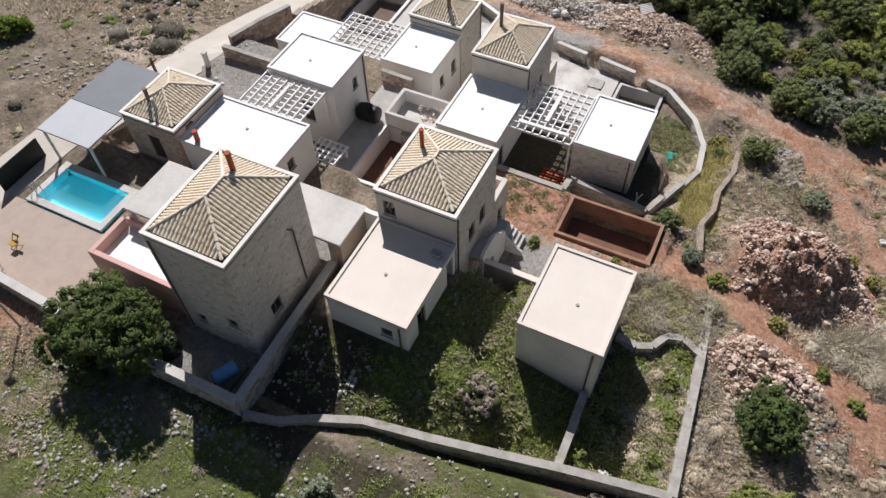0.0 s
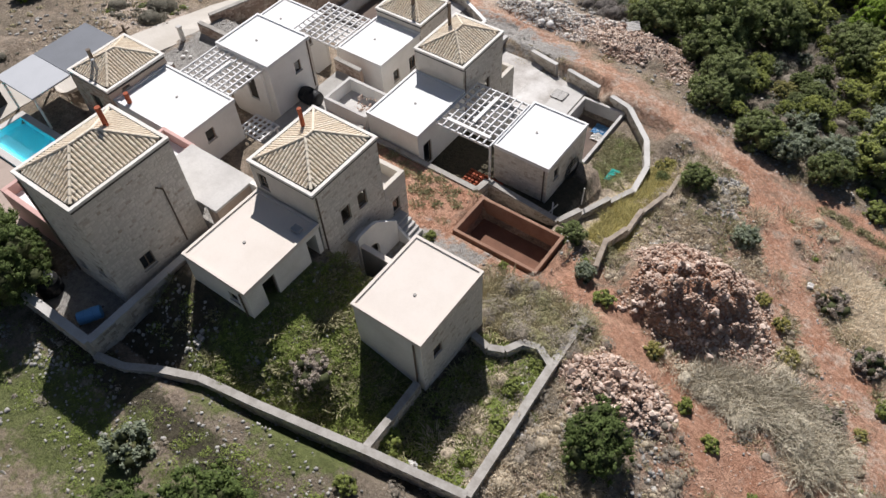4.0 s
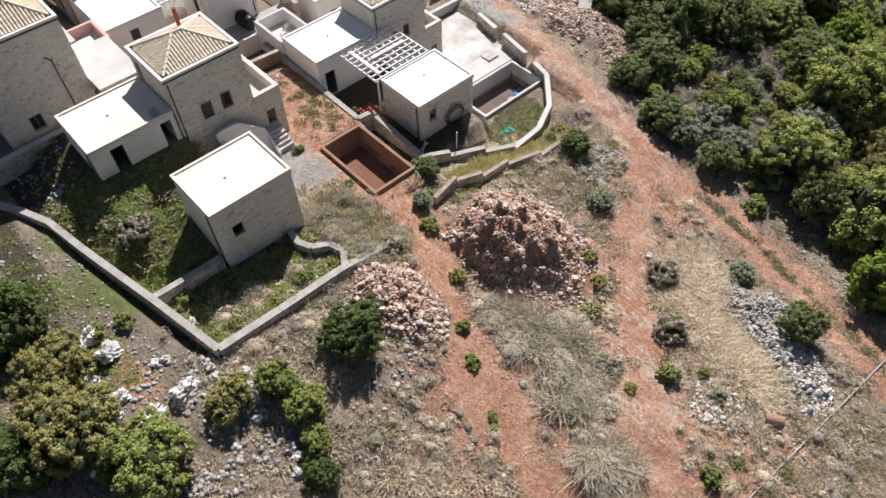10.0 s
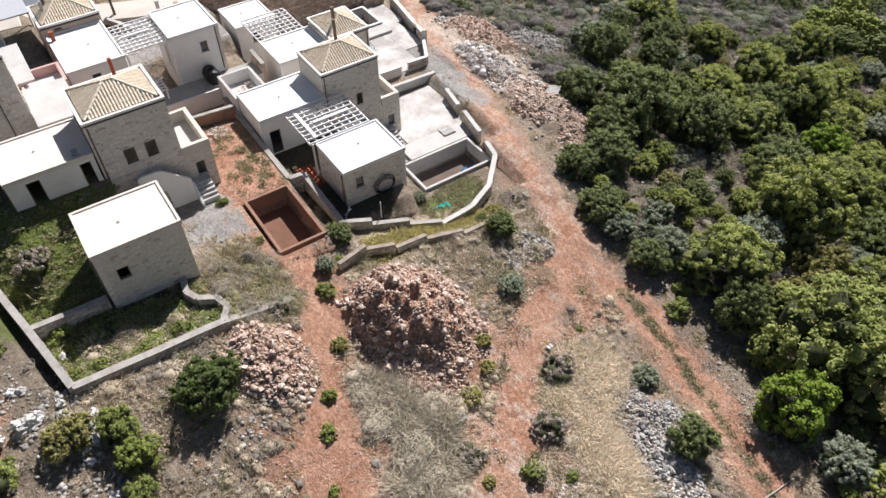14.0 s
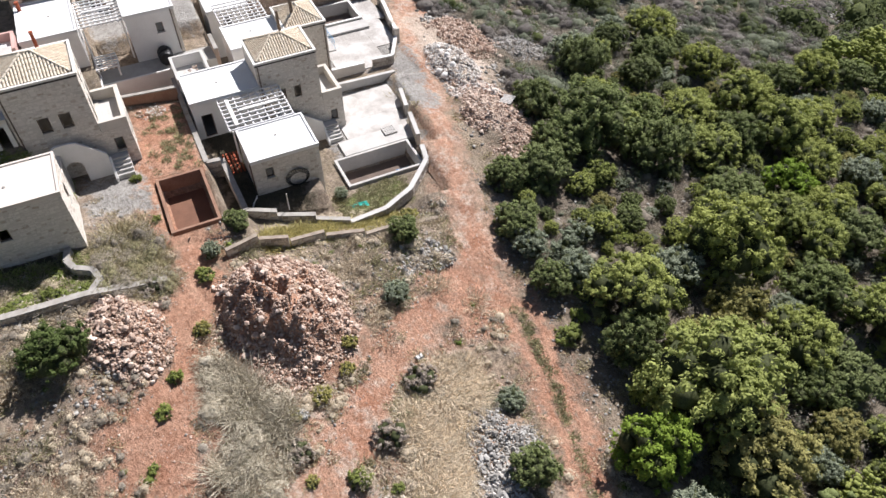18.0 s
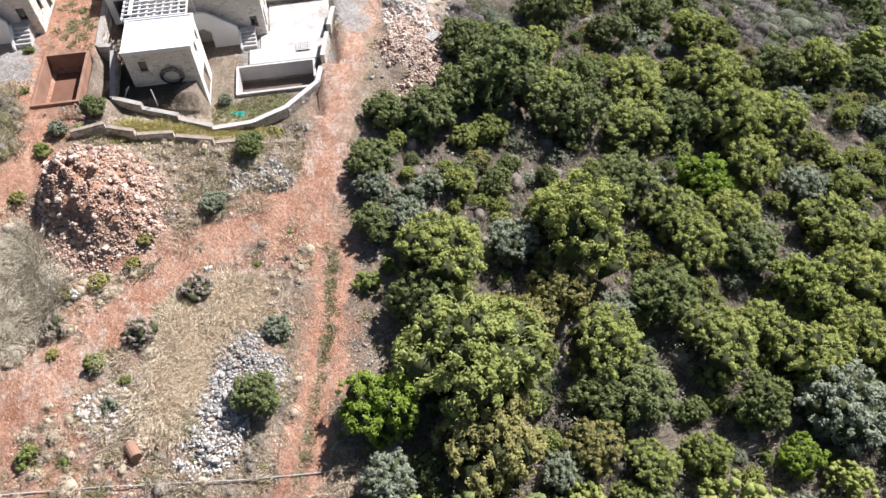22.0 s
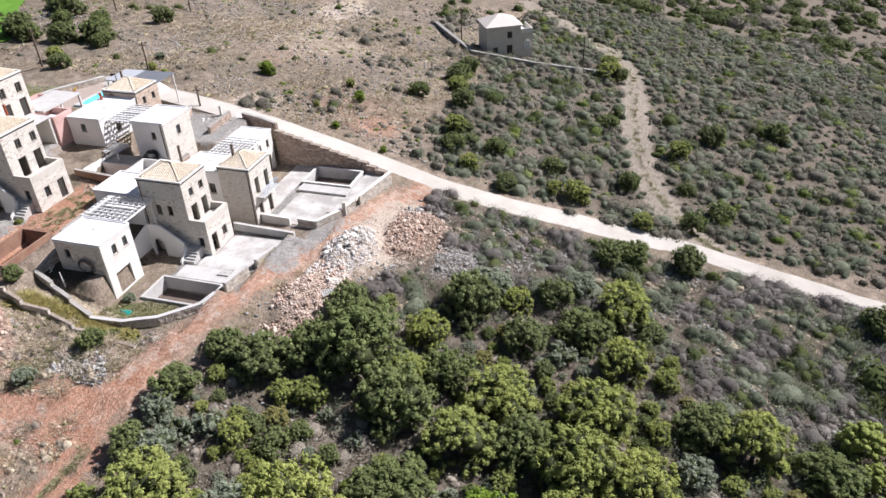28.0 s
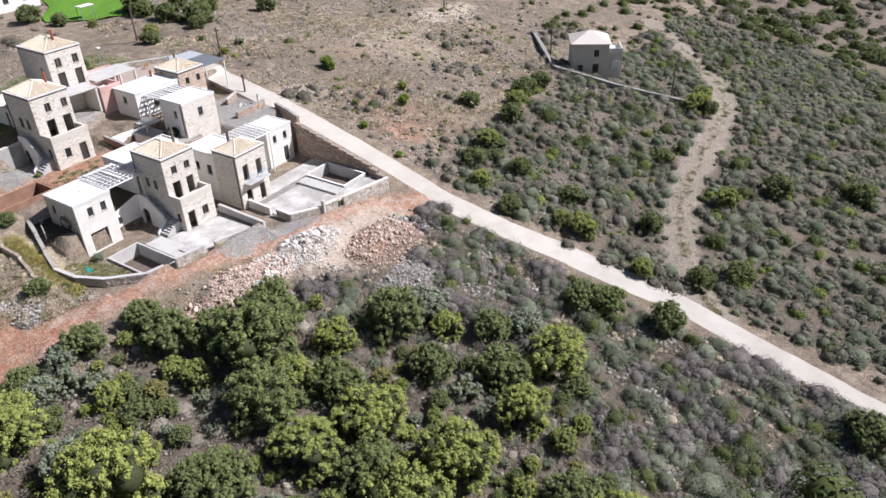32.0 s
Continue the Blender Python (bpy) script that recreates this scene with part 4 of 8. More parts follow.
# rear tower house
D = block("stone_tower_house", -13.7, -9.52, 40.42, 45.45, 0.2, 8.25, "grey stone tower house with a hipped tile roof, doors standing open", STONE_ALL,
          (("E", 41.9, 42.5, 4.6, 5.7, "open"), ("E", 43.2, 43.8, 4.6, 5.7, "open"), ("N", -12.9, -12.2, 6.4, 7.3), ("N", -11.2, -10.5, 6.4, 7.3), ("N", -13.0, -12.1, 3.4, 5.5, "hole"), ("N", -11.3, -10.3, 3.4, 5.5, "hole")), stone="NE", group="tile-roofed towers")
hip_roof(D, -13.77, -9.45, 40.35, 45.52, 8.55, 0.95)
pipe_chimney(D, -12.9, 43.6, 8.4, 10.6, 0.13, M_PIPE)
downpipe(D, -9.46, 40.6, 3.4, 8.2)
block("", -13.7, -9.52, 45.45, 47.2, 0.2, 3.6, "", STONE_ALL, (("E", 46.0, 46.6, 1.4, 2.4), ("N", -12.8, -12.0, 1.3, 2.4), ("N", -11.0, -10.1, 0.4, 2.5, "open")), stone="NE", parent_thing=D)
D.box("terrace_floor", -13.4, -9.82, 45.45, 46.9, 3.40, 3.52, M_PALE_CONCRETE)
D.box("parapet", -9.84, -9.50, 45.47, 47.22, 3.6, 4.35, M_MORTAR)
D.box("parapet", -13.4, -9.84, 46.9, 47.22, 3.6, 4.35, M_MORTAR)
D.box("parapet", -13.72, -13.4, 45.47, 47.22, 3.6, 4.35, M_MORTAR)

# annex of the rear house
AD = block("flat_roofed_annex", -13.75, -9.4, 34.85, 40.35, 3.0, 6.4, "white plastered single-storey annex with a flat roof", ALL(M_WHITE),
           (("E", 35.4, 36.3, 3.2, 5.3, "open"), ("W", 37.0, 37.8, 4.4, 5.4)), category="annex")
flat_roof(AD, -13.75, -9.4, 34.85, 40.35, 6.65, M_ROOF)

# outbuilding of the rear house
DB = block("flat_roofed_outbuilding", -4.85, -0.7, 37.3, 42.4, 0.4, 6.1, "stone-faced outbuilding with a white flat roof and an open garage bay", {"S": M_MORTAR, "W": M_CREAM, "N": M_CREAM, "E": M_MORTAR},
           (("E", 38.2, 38.8, 4.5, 5.4), ("N", -4.1, -3.5, 4.5, 5.5), ("N", -2.6, -2.0, 4.5, 5.5), ("N", -3.6, -1.6, 0.6, 2.7, "hole")), stone="SE", category="house")
flat_roof(DB, -4.85, -0.7, 37.3, 42.4, 6.37, M_ROOF)
downpipe(DB, -0.95, 37.22, 3.2, 6.0)

# house beside the lane
E_ = block("stone_tower_house", -21.0, -16.6, 44.75, 48.5, 0.0, 6.5, "two-storey stone house with a hipped tile roof and a small balcony", STONE_ALL,
           (("N", -20.2, -19.4, 3.3, 5.3, "hole"), ("N", -18.2, -17.4, 3.3, 5.3, "hole"), ("N", -20.2, -19.4, 0.2, 2.2, "open"), ("N", -18.2, -17.4, 0.2, 2.2, "open")), stone="NE", group="tile-roofed towers")
hip_roof(E_, -21.07, -16.53, 44.68, 48.57, 6.81, 0.9)
pipe_chimney(E_, -18.2, 46.0, 6.7, 8.6, 0.15, M_PIPE)
downpipe(E_, -16.52, 48.3, 0.2, 6.4)
E_.box("balcony_slab", -20.6, -17.2, 48.52, 49.4, 3.1, 3.25, M_PALE_CONCRETE)
bm = bmesh.new()
for k in range(12):
    x = -20.5 + k * 0.29
    tube(bm, (x, 49.33, 3.25), (x, 49.33, 4.15), 0.015, 0.015, 5)
tube(bm, (-20.55, 49.33, 4.15), (-17.25, 49.33, 4.15), 0.025, 0.025, 6)
E_.add("railing", bm, M_BLUE, "blue metal balcony railing")
EF = block("flat_roofed_annex", -20.9, -16.7, 39.9, 44.7, 0.0, 5.85, "white plastered annex with a flat roof", ALL(M_WHITE), (("E", 41.2, 41.9, 3.6, 4.6), ("E", 43.2, 44.0, 3.4, 4.6)), category="annex")
flat_roof(EF, -20.9, -16.7, 39.9, 44.7, 6.1, M_ROOF)
F_ = block("flat_roofed_outbuilding", -30.3, -26.0, 39.6, 43.5, 0.0, 4.9, "pale flat-roofed outbuilding below the lane", {"S": M_WHITE, "W": M_MORTAR, "N": M_CREAM, "E": M_WHITE}, (("N", -29.4, -28.8, 3.2, 4.2), ("N", -27.6, -27.0, 3.2, 4.2), ("N", -29.4, -28.6, 0.2, 2.2, "door"), ("E", 41.0, 41.8, 3.2, 4.2)), category="house")
flat_roof(F_, -30.3, -26.0, 39.6, 43.5, 5.15, M_ROOF)

# house by the canopy
C = block("stone_tower_house", -30.15, -26.0, 24.0, 28.72, 5.6, 10.0, "low warm-brown stone house with a hipped tile roof by the pool", ALL(M_MORTAR_WARM), (("N", -29.4, -28.8, 8.4, 9.3), ("N", -27.6, -27.0, 8.4, 9.3), ("S", -28.6, -27.6, 7.1, 9.1, "door"), ("E", 25.0, 25.6, 9.7, 9.9)), stone="SN", group="tile-roofed towers")
hip_roof(C, -30.2, -25.95, 23.95, 28.77, 10.35, 0.95)
pipe_chimney(C, -28.6, 25.2, 10.3, 11.7, 0.13, M_PIPE)
pipe_chimney(C, -27.9, 24.9, 10.3, 11.4, 0.10, M_METAL)
CF = block("flat_roofed_annex", -25.95, -19.35, 24.2, 28.55, 5.4, 9.35, "white plastered annex with a flat roof", ALL(M_WHITE), (("E", 25.8, 26.5, 7.9, 8.8), ("N", -22.6, -21.8, 7.0, 8.9, "door"), ("N", -24.6, -24.0, 7.9, 8.8)), category="annex")
flat_roof(CF, -25.95, -19.35, 24.2, 28.55, 9.6, M_ROOF)
pipe_chimney(CF, -24.9, 24.6, 9.4, 10.2, 0.16, M_TERRACOTTA)
G = block("flat_roofed_outbuilding", -25.0, -20.0, 32.3, 36.4, 3.6, 9.2, "white plastered cube house with a flat roof", {"S": M_WHITE, "W": M_WHITE, "N": M_MORTAR, "E": M_WHITE}, (("E", 34.6, 35.2, 7.4, 8.3), ("N", -22.9, -22.2, 7.2, 8.3), ("S", -22.8, -21.9, 5.6, 7.7, "door")), stone="N", category="house")
flat_roof(G, -25.0, -20.0, 32.3, 36.4, 9.5, M_ROOF)
downpipe(G, -19.94, 36.1, 5.4, 9.3)


def pergola(u0, u1, v0, v1, z, label, nu=8, nv=8, posts=()):
    T = Thing("pergola", (u0 + u1) / 2, (v0 + v1) / 2, z - 2.6, label, "pergola", "white pergolas")
    for k in range(nv + 1):
        y = v0 + (v1 - v0) * k / nv
        T.box("beam", u0, u1, y - 0.05, y + 0.05, z - 0.16, z, M_PERGOLA, bevel=0)
    for k in range(nu + 1):
        x = u0 + (u1 - u0) * k / nu
        T.box("rafter", x - 0.045, x + 0.045, v0, v1, z + 0.002, z + 0.10, M_PERGOLA, bevel=0)
    for x, y, zb in posts:
        T.box("post", x - 0.07, x + 0.07, y - 0.07, y + 0.07, zb, z - 0.162, M_WHITE)
    return T


P1 = pergola(-9.3, -4.95, 36.9, 41.9, 6.35, "white timber pergola grid between annex and outbuilding", posts=((-9.2, 41.7, 3.1), (-5.05, 37.1, 3.1)))
P1.box("loose_board", -7.3, -7.0, 38.2, 41.3, 6.46, 6.52, M_WHITE)
P1.box("loose_board", -8.9, -5.3, 37.4, 37.7, 6.46, 6.52, M_WHITE)
P2 = pergola(-25.1, -20.4, 28.7, 32.3, 9.05, "white timber pergola grid beside the white annex", posts=((-20.6, 28.9, 5.3), (-20.6, 32.1, 5.3)))
P2.box("loose_board", -23.0, -22.75, 29.2, 31.6, 9.16, 9.22, M_WHITE)
pergola(-20.4, -18.3, 28.9, 30.7, 6.2, "small white pergola over a side terrace", 5, 4, posts=((-18.5, 29.0, 5.2), (-18.5, 30.6, 5.2)))
pergola(-25.95, -21.0, 40.2, 44.5, 5.6, "white timber pergola grid beside the lane house", posts=((-25.8, 44.3, 0.1), (-21.2, 44.3, 0.1)))


RUNS = []   # garden wall runs that get a skin of stones at the end of the file


def free_wall(pts, w=0.42, label="rubble garden wall with a concrete coping", depth=1.2, cope=M_COPING, body=M_MORTAR):
    """A wall along points (x, y, top); its foot goes into the ground. Each run is one part, with its coping."""
    x, y, z = pts[0]
    T = Thing("garden_wall", x, y, ground_z(x, y), label, "wall", "garden walls")
    for (ax, ay, az), (bx, by, bz) in zip(pts, pts[1:]):
        d = Vector((bx - ax, by - ay, 0))
        n = max(1, int(d.length / 1.4))
        d.normalize()
        s = Vector((-d.y, d.x, 0)) * w / 2
        bm, bc = bmesh.new(), bmesh.new()
        for mesh, drop, top, grow in ((bm, None, -0.10, 1.0), (bc, -0.10, 0.0, 1.14)):
            rings = []
            for k in range(n + 1):
                t = k / n
                p = Vector((ax + (bx - ax) * t, ay + (by - ay) * t, 0))
                zt = az + (bz - az) * t
                low = min(ground_z(p.x + s.x * 2, p.y + s.y * 2), ground_z(p.x - s.x * 2, p.y - s.y * 2), zt - 0.3)
                zb = max(low - 0.25, zt - depth - 2.5) if drop is None else zt + drop
                j = 0.03 * noise.noise((p.x * 1.3, p.y * 1.3, 0))
                q = [p + s * grow, p - s * grow]
                rings.append([mesh.verts.new((q[0].x, q[0].y, zb)), mesh.verts.new((q[1].x, q[1].y, zb)), mesh.verts.new((q[1].x, q[1].y, zt + top + j)), mesh.verts.new((q[0].x, q[0].y, zt + top + j))])
            for a, b in zip(rings, rings[1:]):
                for i in range(4):
                    mesh.faces.new((a[i], a[(i + 1) % 4], b[(i + 1) % 4], b[i]))
            mesh.faces.new(rings[0][::-1])
            mesh.faces.new(rings[-1])
        run = T.add("wall_run", bm, body)
        if body in (M_MORTAR, M_STONE_WARM):
            RUNS.append((T, run, ax, ay, az, bx, by, bz, w))
        T.add("coping", bc, cope)
    return T


# walls round the front gardens
free_wall(((-13.1, 20.85, 8.5), (-13.1, 11.75, 8.3), (-20.0, 11.65, 8.3), (-29.8, 12.3, 8.1), (-36.3, 15.5, 7.9)), label="stone yard wall with a broad pale coping", cope=M_PALE_CONCRETE)
free_wall(((-12.9, 11.6, 7.35), (-11.2, 12.0, 7.3), (-9.4, 13.0, 7.3), (-7.4, 13.85, 7.25), (-4.0, 14.45, 7.3), (-0.8, 15.1, 7.35), (2.0, 15.7, 7.35), (7.2, 16.75, 7.15)), 0.36)
free_wall(((2.0, 15.9, 7.3), (1.95, 18.2, 7.15), (1.85, 20.1, 7.0)), 0.34)
free_wall(((7.2, 16.75, 7.15), (6.95, 21.0, 6.6), (6.7, 25.2, 6.15), (6.55, 27.4, 5.5), (6.45, 29.6, 5.0)), 0.40)
free_wall(((6.7, 25.2, 6.15), (5.6, 25.9, 6.0), (4.7, 25.6, 6.1), (4.2, 24.6, 6.2), (3.4, 24.2, 6.3), (2.3, 24.4, 6.3)), 0.34, "curving low garden wall with a concrete coping")
free_wall(((-5.95, 25.05, 7.6), (-2.25, 25.05, 7.55)), 0.30, "grey plastered wall with a sandy coping beside the stair", cope=M_ROOF_CREAM, body=M_CONCRETE)
# between the plots
free_wall(((-16.4, 34.5, 5.0), (-10.0, 34.5, 4.85), (-4.4, 34.55, 4.7)), 0.34, "stepped retaining wall between two plots")
free_wall(((-4.4, 34.55, 4.7), (-4.3, 35.7, 4.65), (1.0, 35.95, 3.75)), 0.36, "stepped retaining wall between two plots")
free_wall(((1.0, 35.95, 3.75), (1.6, 38.0, 3.3)), 0.34, "stepped boundary wall, plastered along the top")
free_wall(((1.6, 38.0, 2.9), (2.5, 40.6, 2.6)), 0.34, "stepped boundary wall, plastered along the top")
free_wall(((2.5, 40.6, 2.2), (3.2, 43.0, 1.7)), 0.34, "stepped boundary wall, plastered along the top")
free_wall(((3.2, 43.0, 1.45), (2.9, 46.0, 1.35), (1.6, 48.6, 1.3), (-1.2, 51.3, 1.25), (-3.0, 51.7, 1.3)), 0.36, "boundary wall, plastered along the top", cope=M_PALE_CONCRETE)
free_wall(((-4.2, 51.9, 1.5), (-7.4, 52.5, 1.5)), 0.32, "broken boundary wall beside the track", cope=M_PALE_CONCRETE)
free_wall(((-8.6, 52.7, 1.4), (-11.4, 53.3, 1.3)), 0.32, "broken boundary wall beside the track", cope=M_PALE_CONCRETE)
free_wall(((-14.4, 47.0, 1.5), (-14.45, 54.0, 1.22)), 0.30, "plain plastered dividing wall", cope=M_PALE_CONCRETE, body=M_PALE_CONCRETE)
free_wall(((-13.9, 28.6, 6.1), (-13.9, 34.4, 5.7)), 0.3, "earth-stained plot wall", cope=M_COPING, body=M_REDWALL)
free_wall(((-17.4, 48.6, 1.15), (-17.35, 52.0, 1.05)), 0.28, "low yard wall of the lane house", cope=M_WHITE, body=M_CREAM)
free_wall(((-17.5, 52.9, 1.1), (-17.4, 55.0, 1.05), (-20.6, 56.7, 1.0)), 0.28, "low yard wall of the lane house", cope=M_WHITE, body=M_MORTAR)
free_wall(((-20.9, 57.0, 1.25), (-22.6, 57.3, 1.2)), 0.32, "whitewashed yard wall beside the track", cope=M_WHITE, body=M_MORTAR)
free_wall(((-23.5, 57.45, 1.15), (-27.0, 58.1, 1.05), (-30.4, 58.7, 0.95)), 0.32, "whitewashed yard wall beside the track", cope=M_WHITE, body=M_MORTAR)
YD = Thing("yard_doorway", -23.0, 57.4, -0.4, "small dark doorway in the whitewashed yard wall", "doorway")
YD.box("pillar", -21.0, -20.6, 56.75, 57.15, -1.2, 1.7, M_MORTAR)
YD.box("lintel", -23.498, -22.602, 57.2, 57.52, 0.85, 1.2, M_MORTAR)
# solid slab, coloured dark for the unlit space in the doorway
YD.box("doorway", -23.498, -22.602, 57.30, 57.36, -1.0, 0.848, M_DARK, "dark doorway")
steps = []
for k in range(12):
    y0, z, x = 43.5 + k * 1.2, 4.55 - k * 0.335, -31.3 + (0.0 if k < 10 else (k - 9) * 0.25)
    steps += [(x, y0, z), (x, y0 + 1.19, z - 0.12)]
free_wall(steps, 0.5, "long stepped retaining wall of reddish rubble below the lane", 3.2, M_OLD_COPING, M_STONE_WARM)
free_wall(((-33.5, 37.9, 5.5), (-32.6, 41.0, 5.45), (-31.7, 43.6, 5.3)), 0.35, "stone plot wall by the lane", body=M_STONE_WARM, cope=M_COPING)
free_wall(((-32.9, 36.4, 5.9), (-27.9, 36.5, 5.8)), 0.32, "low stone plot wall by the lane", body=M_STONE_WARM, cope=M_COPING)
free_wall(((-34.0, 30.0, 5.7), (-30.6, 31.6, 5.75)), 0.3, "short plot wall by the lane", body=M_STONE_WARM, cope=M_PALE_CONCRETE)
GP = Thing("gate_post", -33.4, 34.8, 4.8, "plastered gate post beside the lane", "post")
GP.box("shaft", -33.55, -33.25, 34.65, 34.95, 4.6, 6.1, M_CREAM)
GP.box("cap", -33.6, -33.2, 34.6, 35.0, 6.102, 6.2, M_PALE_CONCRETE)
free_wall(((-20.2, 38.75, 6.1), (-17.7, 38.75, 6.0)), 0.3, "stone wall end between the white houses", body=M_STONE_WARM, cope=M_COPING)
# stepped ruin wall above the spoil heap
wavy = ((5.0, 33.6, 4.5), (4.5, 36.0, 4.1), (5.0, 38.0, 3.5), (4.9, 40.6, 2.8), (5.5, 43.4, 2.2), (5.4, 46.0, 1.6), (5.5, 49.3, 1.0))
for k in range(6):
    (ax, ay, az), (bx, by, bz) = wavy[k], wavy[k + 1]
    free_wall(((ax, ay, az - 0.15), (bx, by - 0.1, bz + 0.25)), 0.27, "crooked stepped boundary wall of rubble", cope=M_OLD_COPING)
# far field wall
free_wall(((-100.5, 42.3, ground_z(-100.5, 42.3) + 0.7), (-85.0, 54.4, ground_z(-85.0, 54.4) + 0.7), (-87.6, 65.9, ground_z(-87.6, 65.9) + 0.7), (-92.0, 77, ground_z(-92.0, 77) + 0.7)), 0.6, "long dry-stone field wall", cope=M_RUB_GREY, body=M_RUB_GREY)


def outside_stair(x0, x1, y_top, y_turn, z_top, z_turn, z_bot, wall_to):
    """A white plastered outside stair: an upper flight behind an arched wall, then a few steps turning out into the yard."""
    T = Thing("outside_stair", x1, y_turn, z_bot, "white plastered outside stair with an arch below the landing", "stair", "outside stairs")
    land, wide = 1.1, 1.35
    n = max(4, round((z_top - z_turn) / 0.19))
    run = (y_turn - y_top - land) / n
    T.box("landing", x0, x1 - 0.2, y_top, y_top + land, z_top - 0.25, z_top, M_PALE_CONCRETE)
    for k in range(n):
        z = z_top - (k + 1) * (z_top - z_turn) / (n + 1)
        T.box("step", x0, x1 - 0.2, y_top + land + k * run, y_top + land + (k + 1) * run - 0.003, z - 0.35, z, M_PALE_CONCRETE, bevel=0.01)
    T.box("turn_landing", x0, x1 - 0.25, y_turn, y_turn + wide, z_bot - 0.4, z_turn, M_PALE_CONCRETE)
    m = max(3, round((z_turn - z_bot) / 0.19))
    for k in range(m - 1):
        z = z_turn - (k + 1) * (z_turn - z_bot) / m
        T.box("step", x1 - 0.248 + k * 0.27, x1 + 0.02 + k * 0.27, y_turn + 0.16, y_turn + wide, z_bot - 0.4, z, M_PALE_CONCRETE, bevel=0.01)
    bm = bmesh.new()
    xe = x1 + 0.02 + (m - 1) * 0.27
    side = [(x1 - 0.2, z_bot - 0.4), (xe, z_bot - 0.4), (xe, z_bot + 0.22), (x1 - 0.2, z_turn + 0.28)]
    near = [bm.verts.new((x, y_turn + 0.001, z)) for x, z in side]
    back = [bm.verts.new((x, y_turn + 0.158, z)) for x, z in side]
    bm.faces.new(near)
    bm.faces.new(back[::-1])
    for i in range(4):
        j = (i + 1) % 4
        bm.faces.new((near[j], near[i], back[i], back[j]))
    bmesh.ops.recalc_face_normals(bm, faces=list(bm.faces))
    T.add("stringer", bm, M_WHITE)
    # arched side wall with a sloping top, from a profile
    up = 0.5
    loop = [(y_top, z_bot - 0.4), (y_top, z_top + up * 0.7), (y_top + 0.3, z_top + up), (y_top + land + 0.2, z_top + up), (y_top + land + 0.6, z_top + up - 0.12), (y_turn, z_turn + 0.75), (y_turn, z_bot - 0.4)]
    c, r, spring = y_top + 1.0, 0.6, z_bot + (z_top - z_bot) * 0.42
    loop += [(c + r, z_bot - 0.4)] + [(c + r * math.cos(a), spring + r * math.sin(a)) for a in [math.pi * i / 12 for i in range(13)]] + [(c - r, z_bot - 0.4)]
    bm = bmesh.new()
    near = [bm.verts.new((x1, y, z)) for y, z in loop]
    back = [bm.verts.new((x1 - 0.2, y, z)) for y, z in loop]
    bm.faces.new(near)
    bm.faces.new(back[::-1])
    for i in range(len(loop)):
        j = (i + 1) % len(loop)
        bm.faces.new((near[j], near[i], back[i], back[j]))
    bmesh.ops.recalc_face_normals(bm, faces=list(bm.faces))
    T.add("side_wall", bm, M_WHITE, "white plastered arched side wall")
    if wall_to is not None:
        bm = bmesh.new()
        v = [bm.verts.new(p) for p in ((x1, y_top, z_bot - 0.4), (wall_to, y_top, z_bot - 0.4), (wall_to, y_top, z_top - 0.75), (x1, y_top, z_top + up * 0.7))]
        w = [bm.verts.new(p.co + Vector((0, -0.2, 0))) for p in v]
        bm.faces.new(v)
        bm.faces.new(w[::-1])
        for i in range(4):
            j = (i + 1) % 4
            bm.faces.new((v[j], v[i], w[i], w[j]))
        bmesh.ops.recalc_face_normals(bm, faces=list(bm.faces))
        T.add("yard_wall", bm, M_WHITE)
        # slab on the wall face, its dark colour stands for the unlit opening
        T.box("window_opening", wall_to - 1.25, wall_to - 0.8, y_top - 0.05, y_top + 0.015, z_bot + 0.9, z_bot + 1.7, M_DARK, "small dark window")
    return T


outside_stair(-9.5, -8.5, 41.0, 44.9, 3.4, 1.45, 0.5, -4.9)
outside_stair(-6.7, -5.85, 24.8, 28.15, 7.8, 5.95, 4.95, None)


def basin(name, u0, u1, v0, v1, z_top, depth, wall, rim, bed, label, category, rim_w=0.3):
    """An open tank: four walls with a rim, and a bed."""
    T = Thing(name, (u0 + u1) / 2, (v0 + v1) / 2, z_top - depth, label, category)
    t = rim_w
    for a, b, c, d in ((u0 - t, u1 + t, v0 - t, v0), (u0 - t, u1 + t, v1, v1 + t), (u0 - t, u0, v0, v1), (u1, u1 + t, v0, v1)):
        T.box("side_wall", a, b, c, d, z_top - depth, z_top - 0.06, wall, bevel=0)
        T.box("rim", a - 0.02, b + 0.02, c - 0.02, d + 0.02, z_top - 0.058, z_top, rim)
    T.box("bed", u0, u1, v0, v1, z_top - depth - 0.1, z_top - depth + 0.08, bed, bevel=0)
    return T


PIT = basin("pool_pit", -3.4, 2.3, 30.85, 33.9, 4.95, 1.75, M_REDWALL, M_REDWALL, M_REDEARTH, "unfinished earth-stained pool pit with a red earth bed", "pool", 0.18)
DP = basin("swimming_pool", -4.9, -1.6, 44.7, 51.0, 0.62, 1.7, M_PALE_CONCRETE, M_PALE_CONCRETE, M_DARKYARD, "empty unfinished concrete pool with dirty water stains", "pool", 0.2)
EP = basin("swimming_pool", -30.3, -26.6, 49.2, 55.0, 0.6, 1.5, M_PALE_CONCRETE, M_WHITE, M_DARKYARD, "empty unfinished concrete pool beside the lane", "pool", 0.25)
POOL = basin("swimming_pool", -33.0, -27.9, 18.0, 20.6, 7.32, 1.0, M_POOLTILE, M_PALE_CONCRETE, M_POOLTILE, "filled turquoise swimming pool with a pale rim", "pool", 0.45)
bm = bmesh.new()
bmesh.ops.create_grid(bm, x_segments=12, y_segments=6, size=0.5)
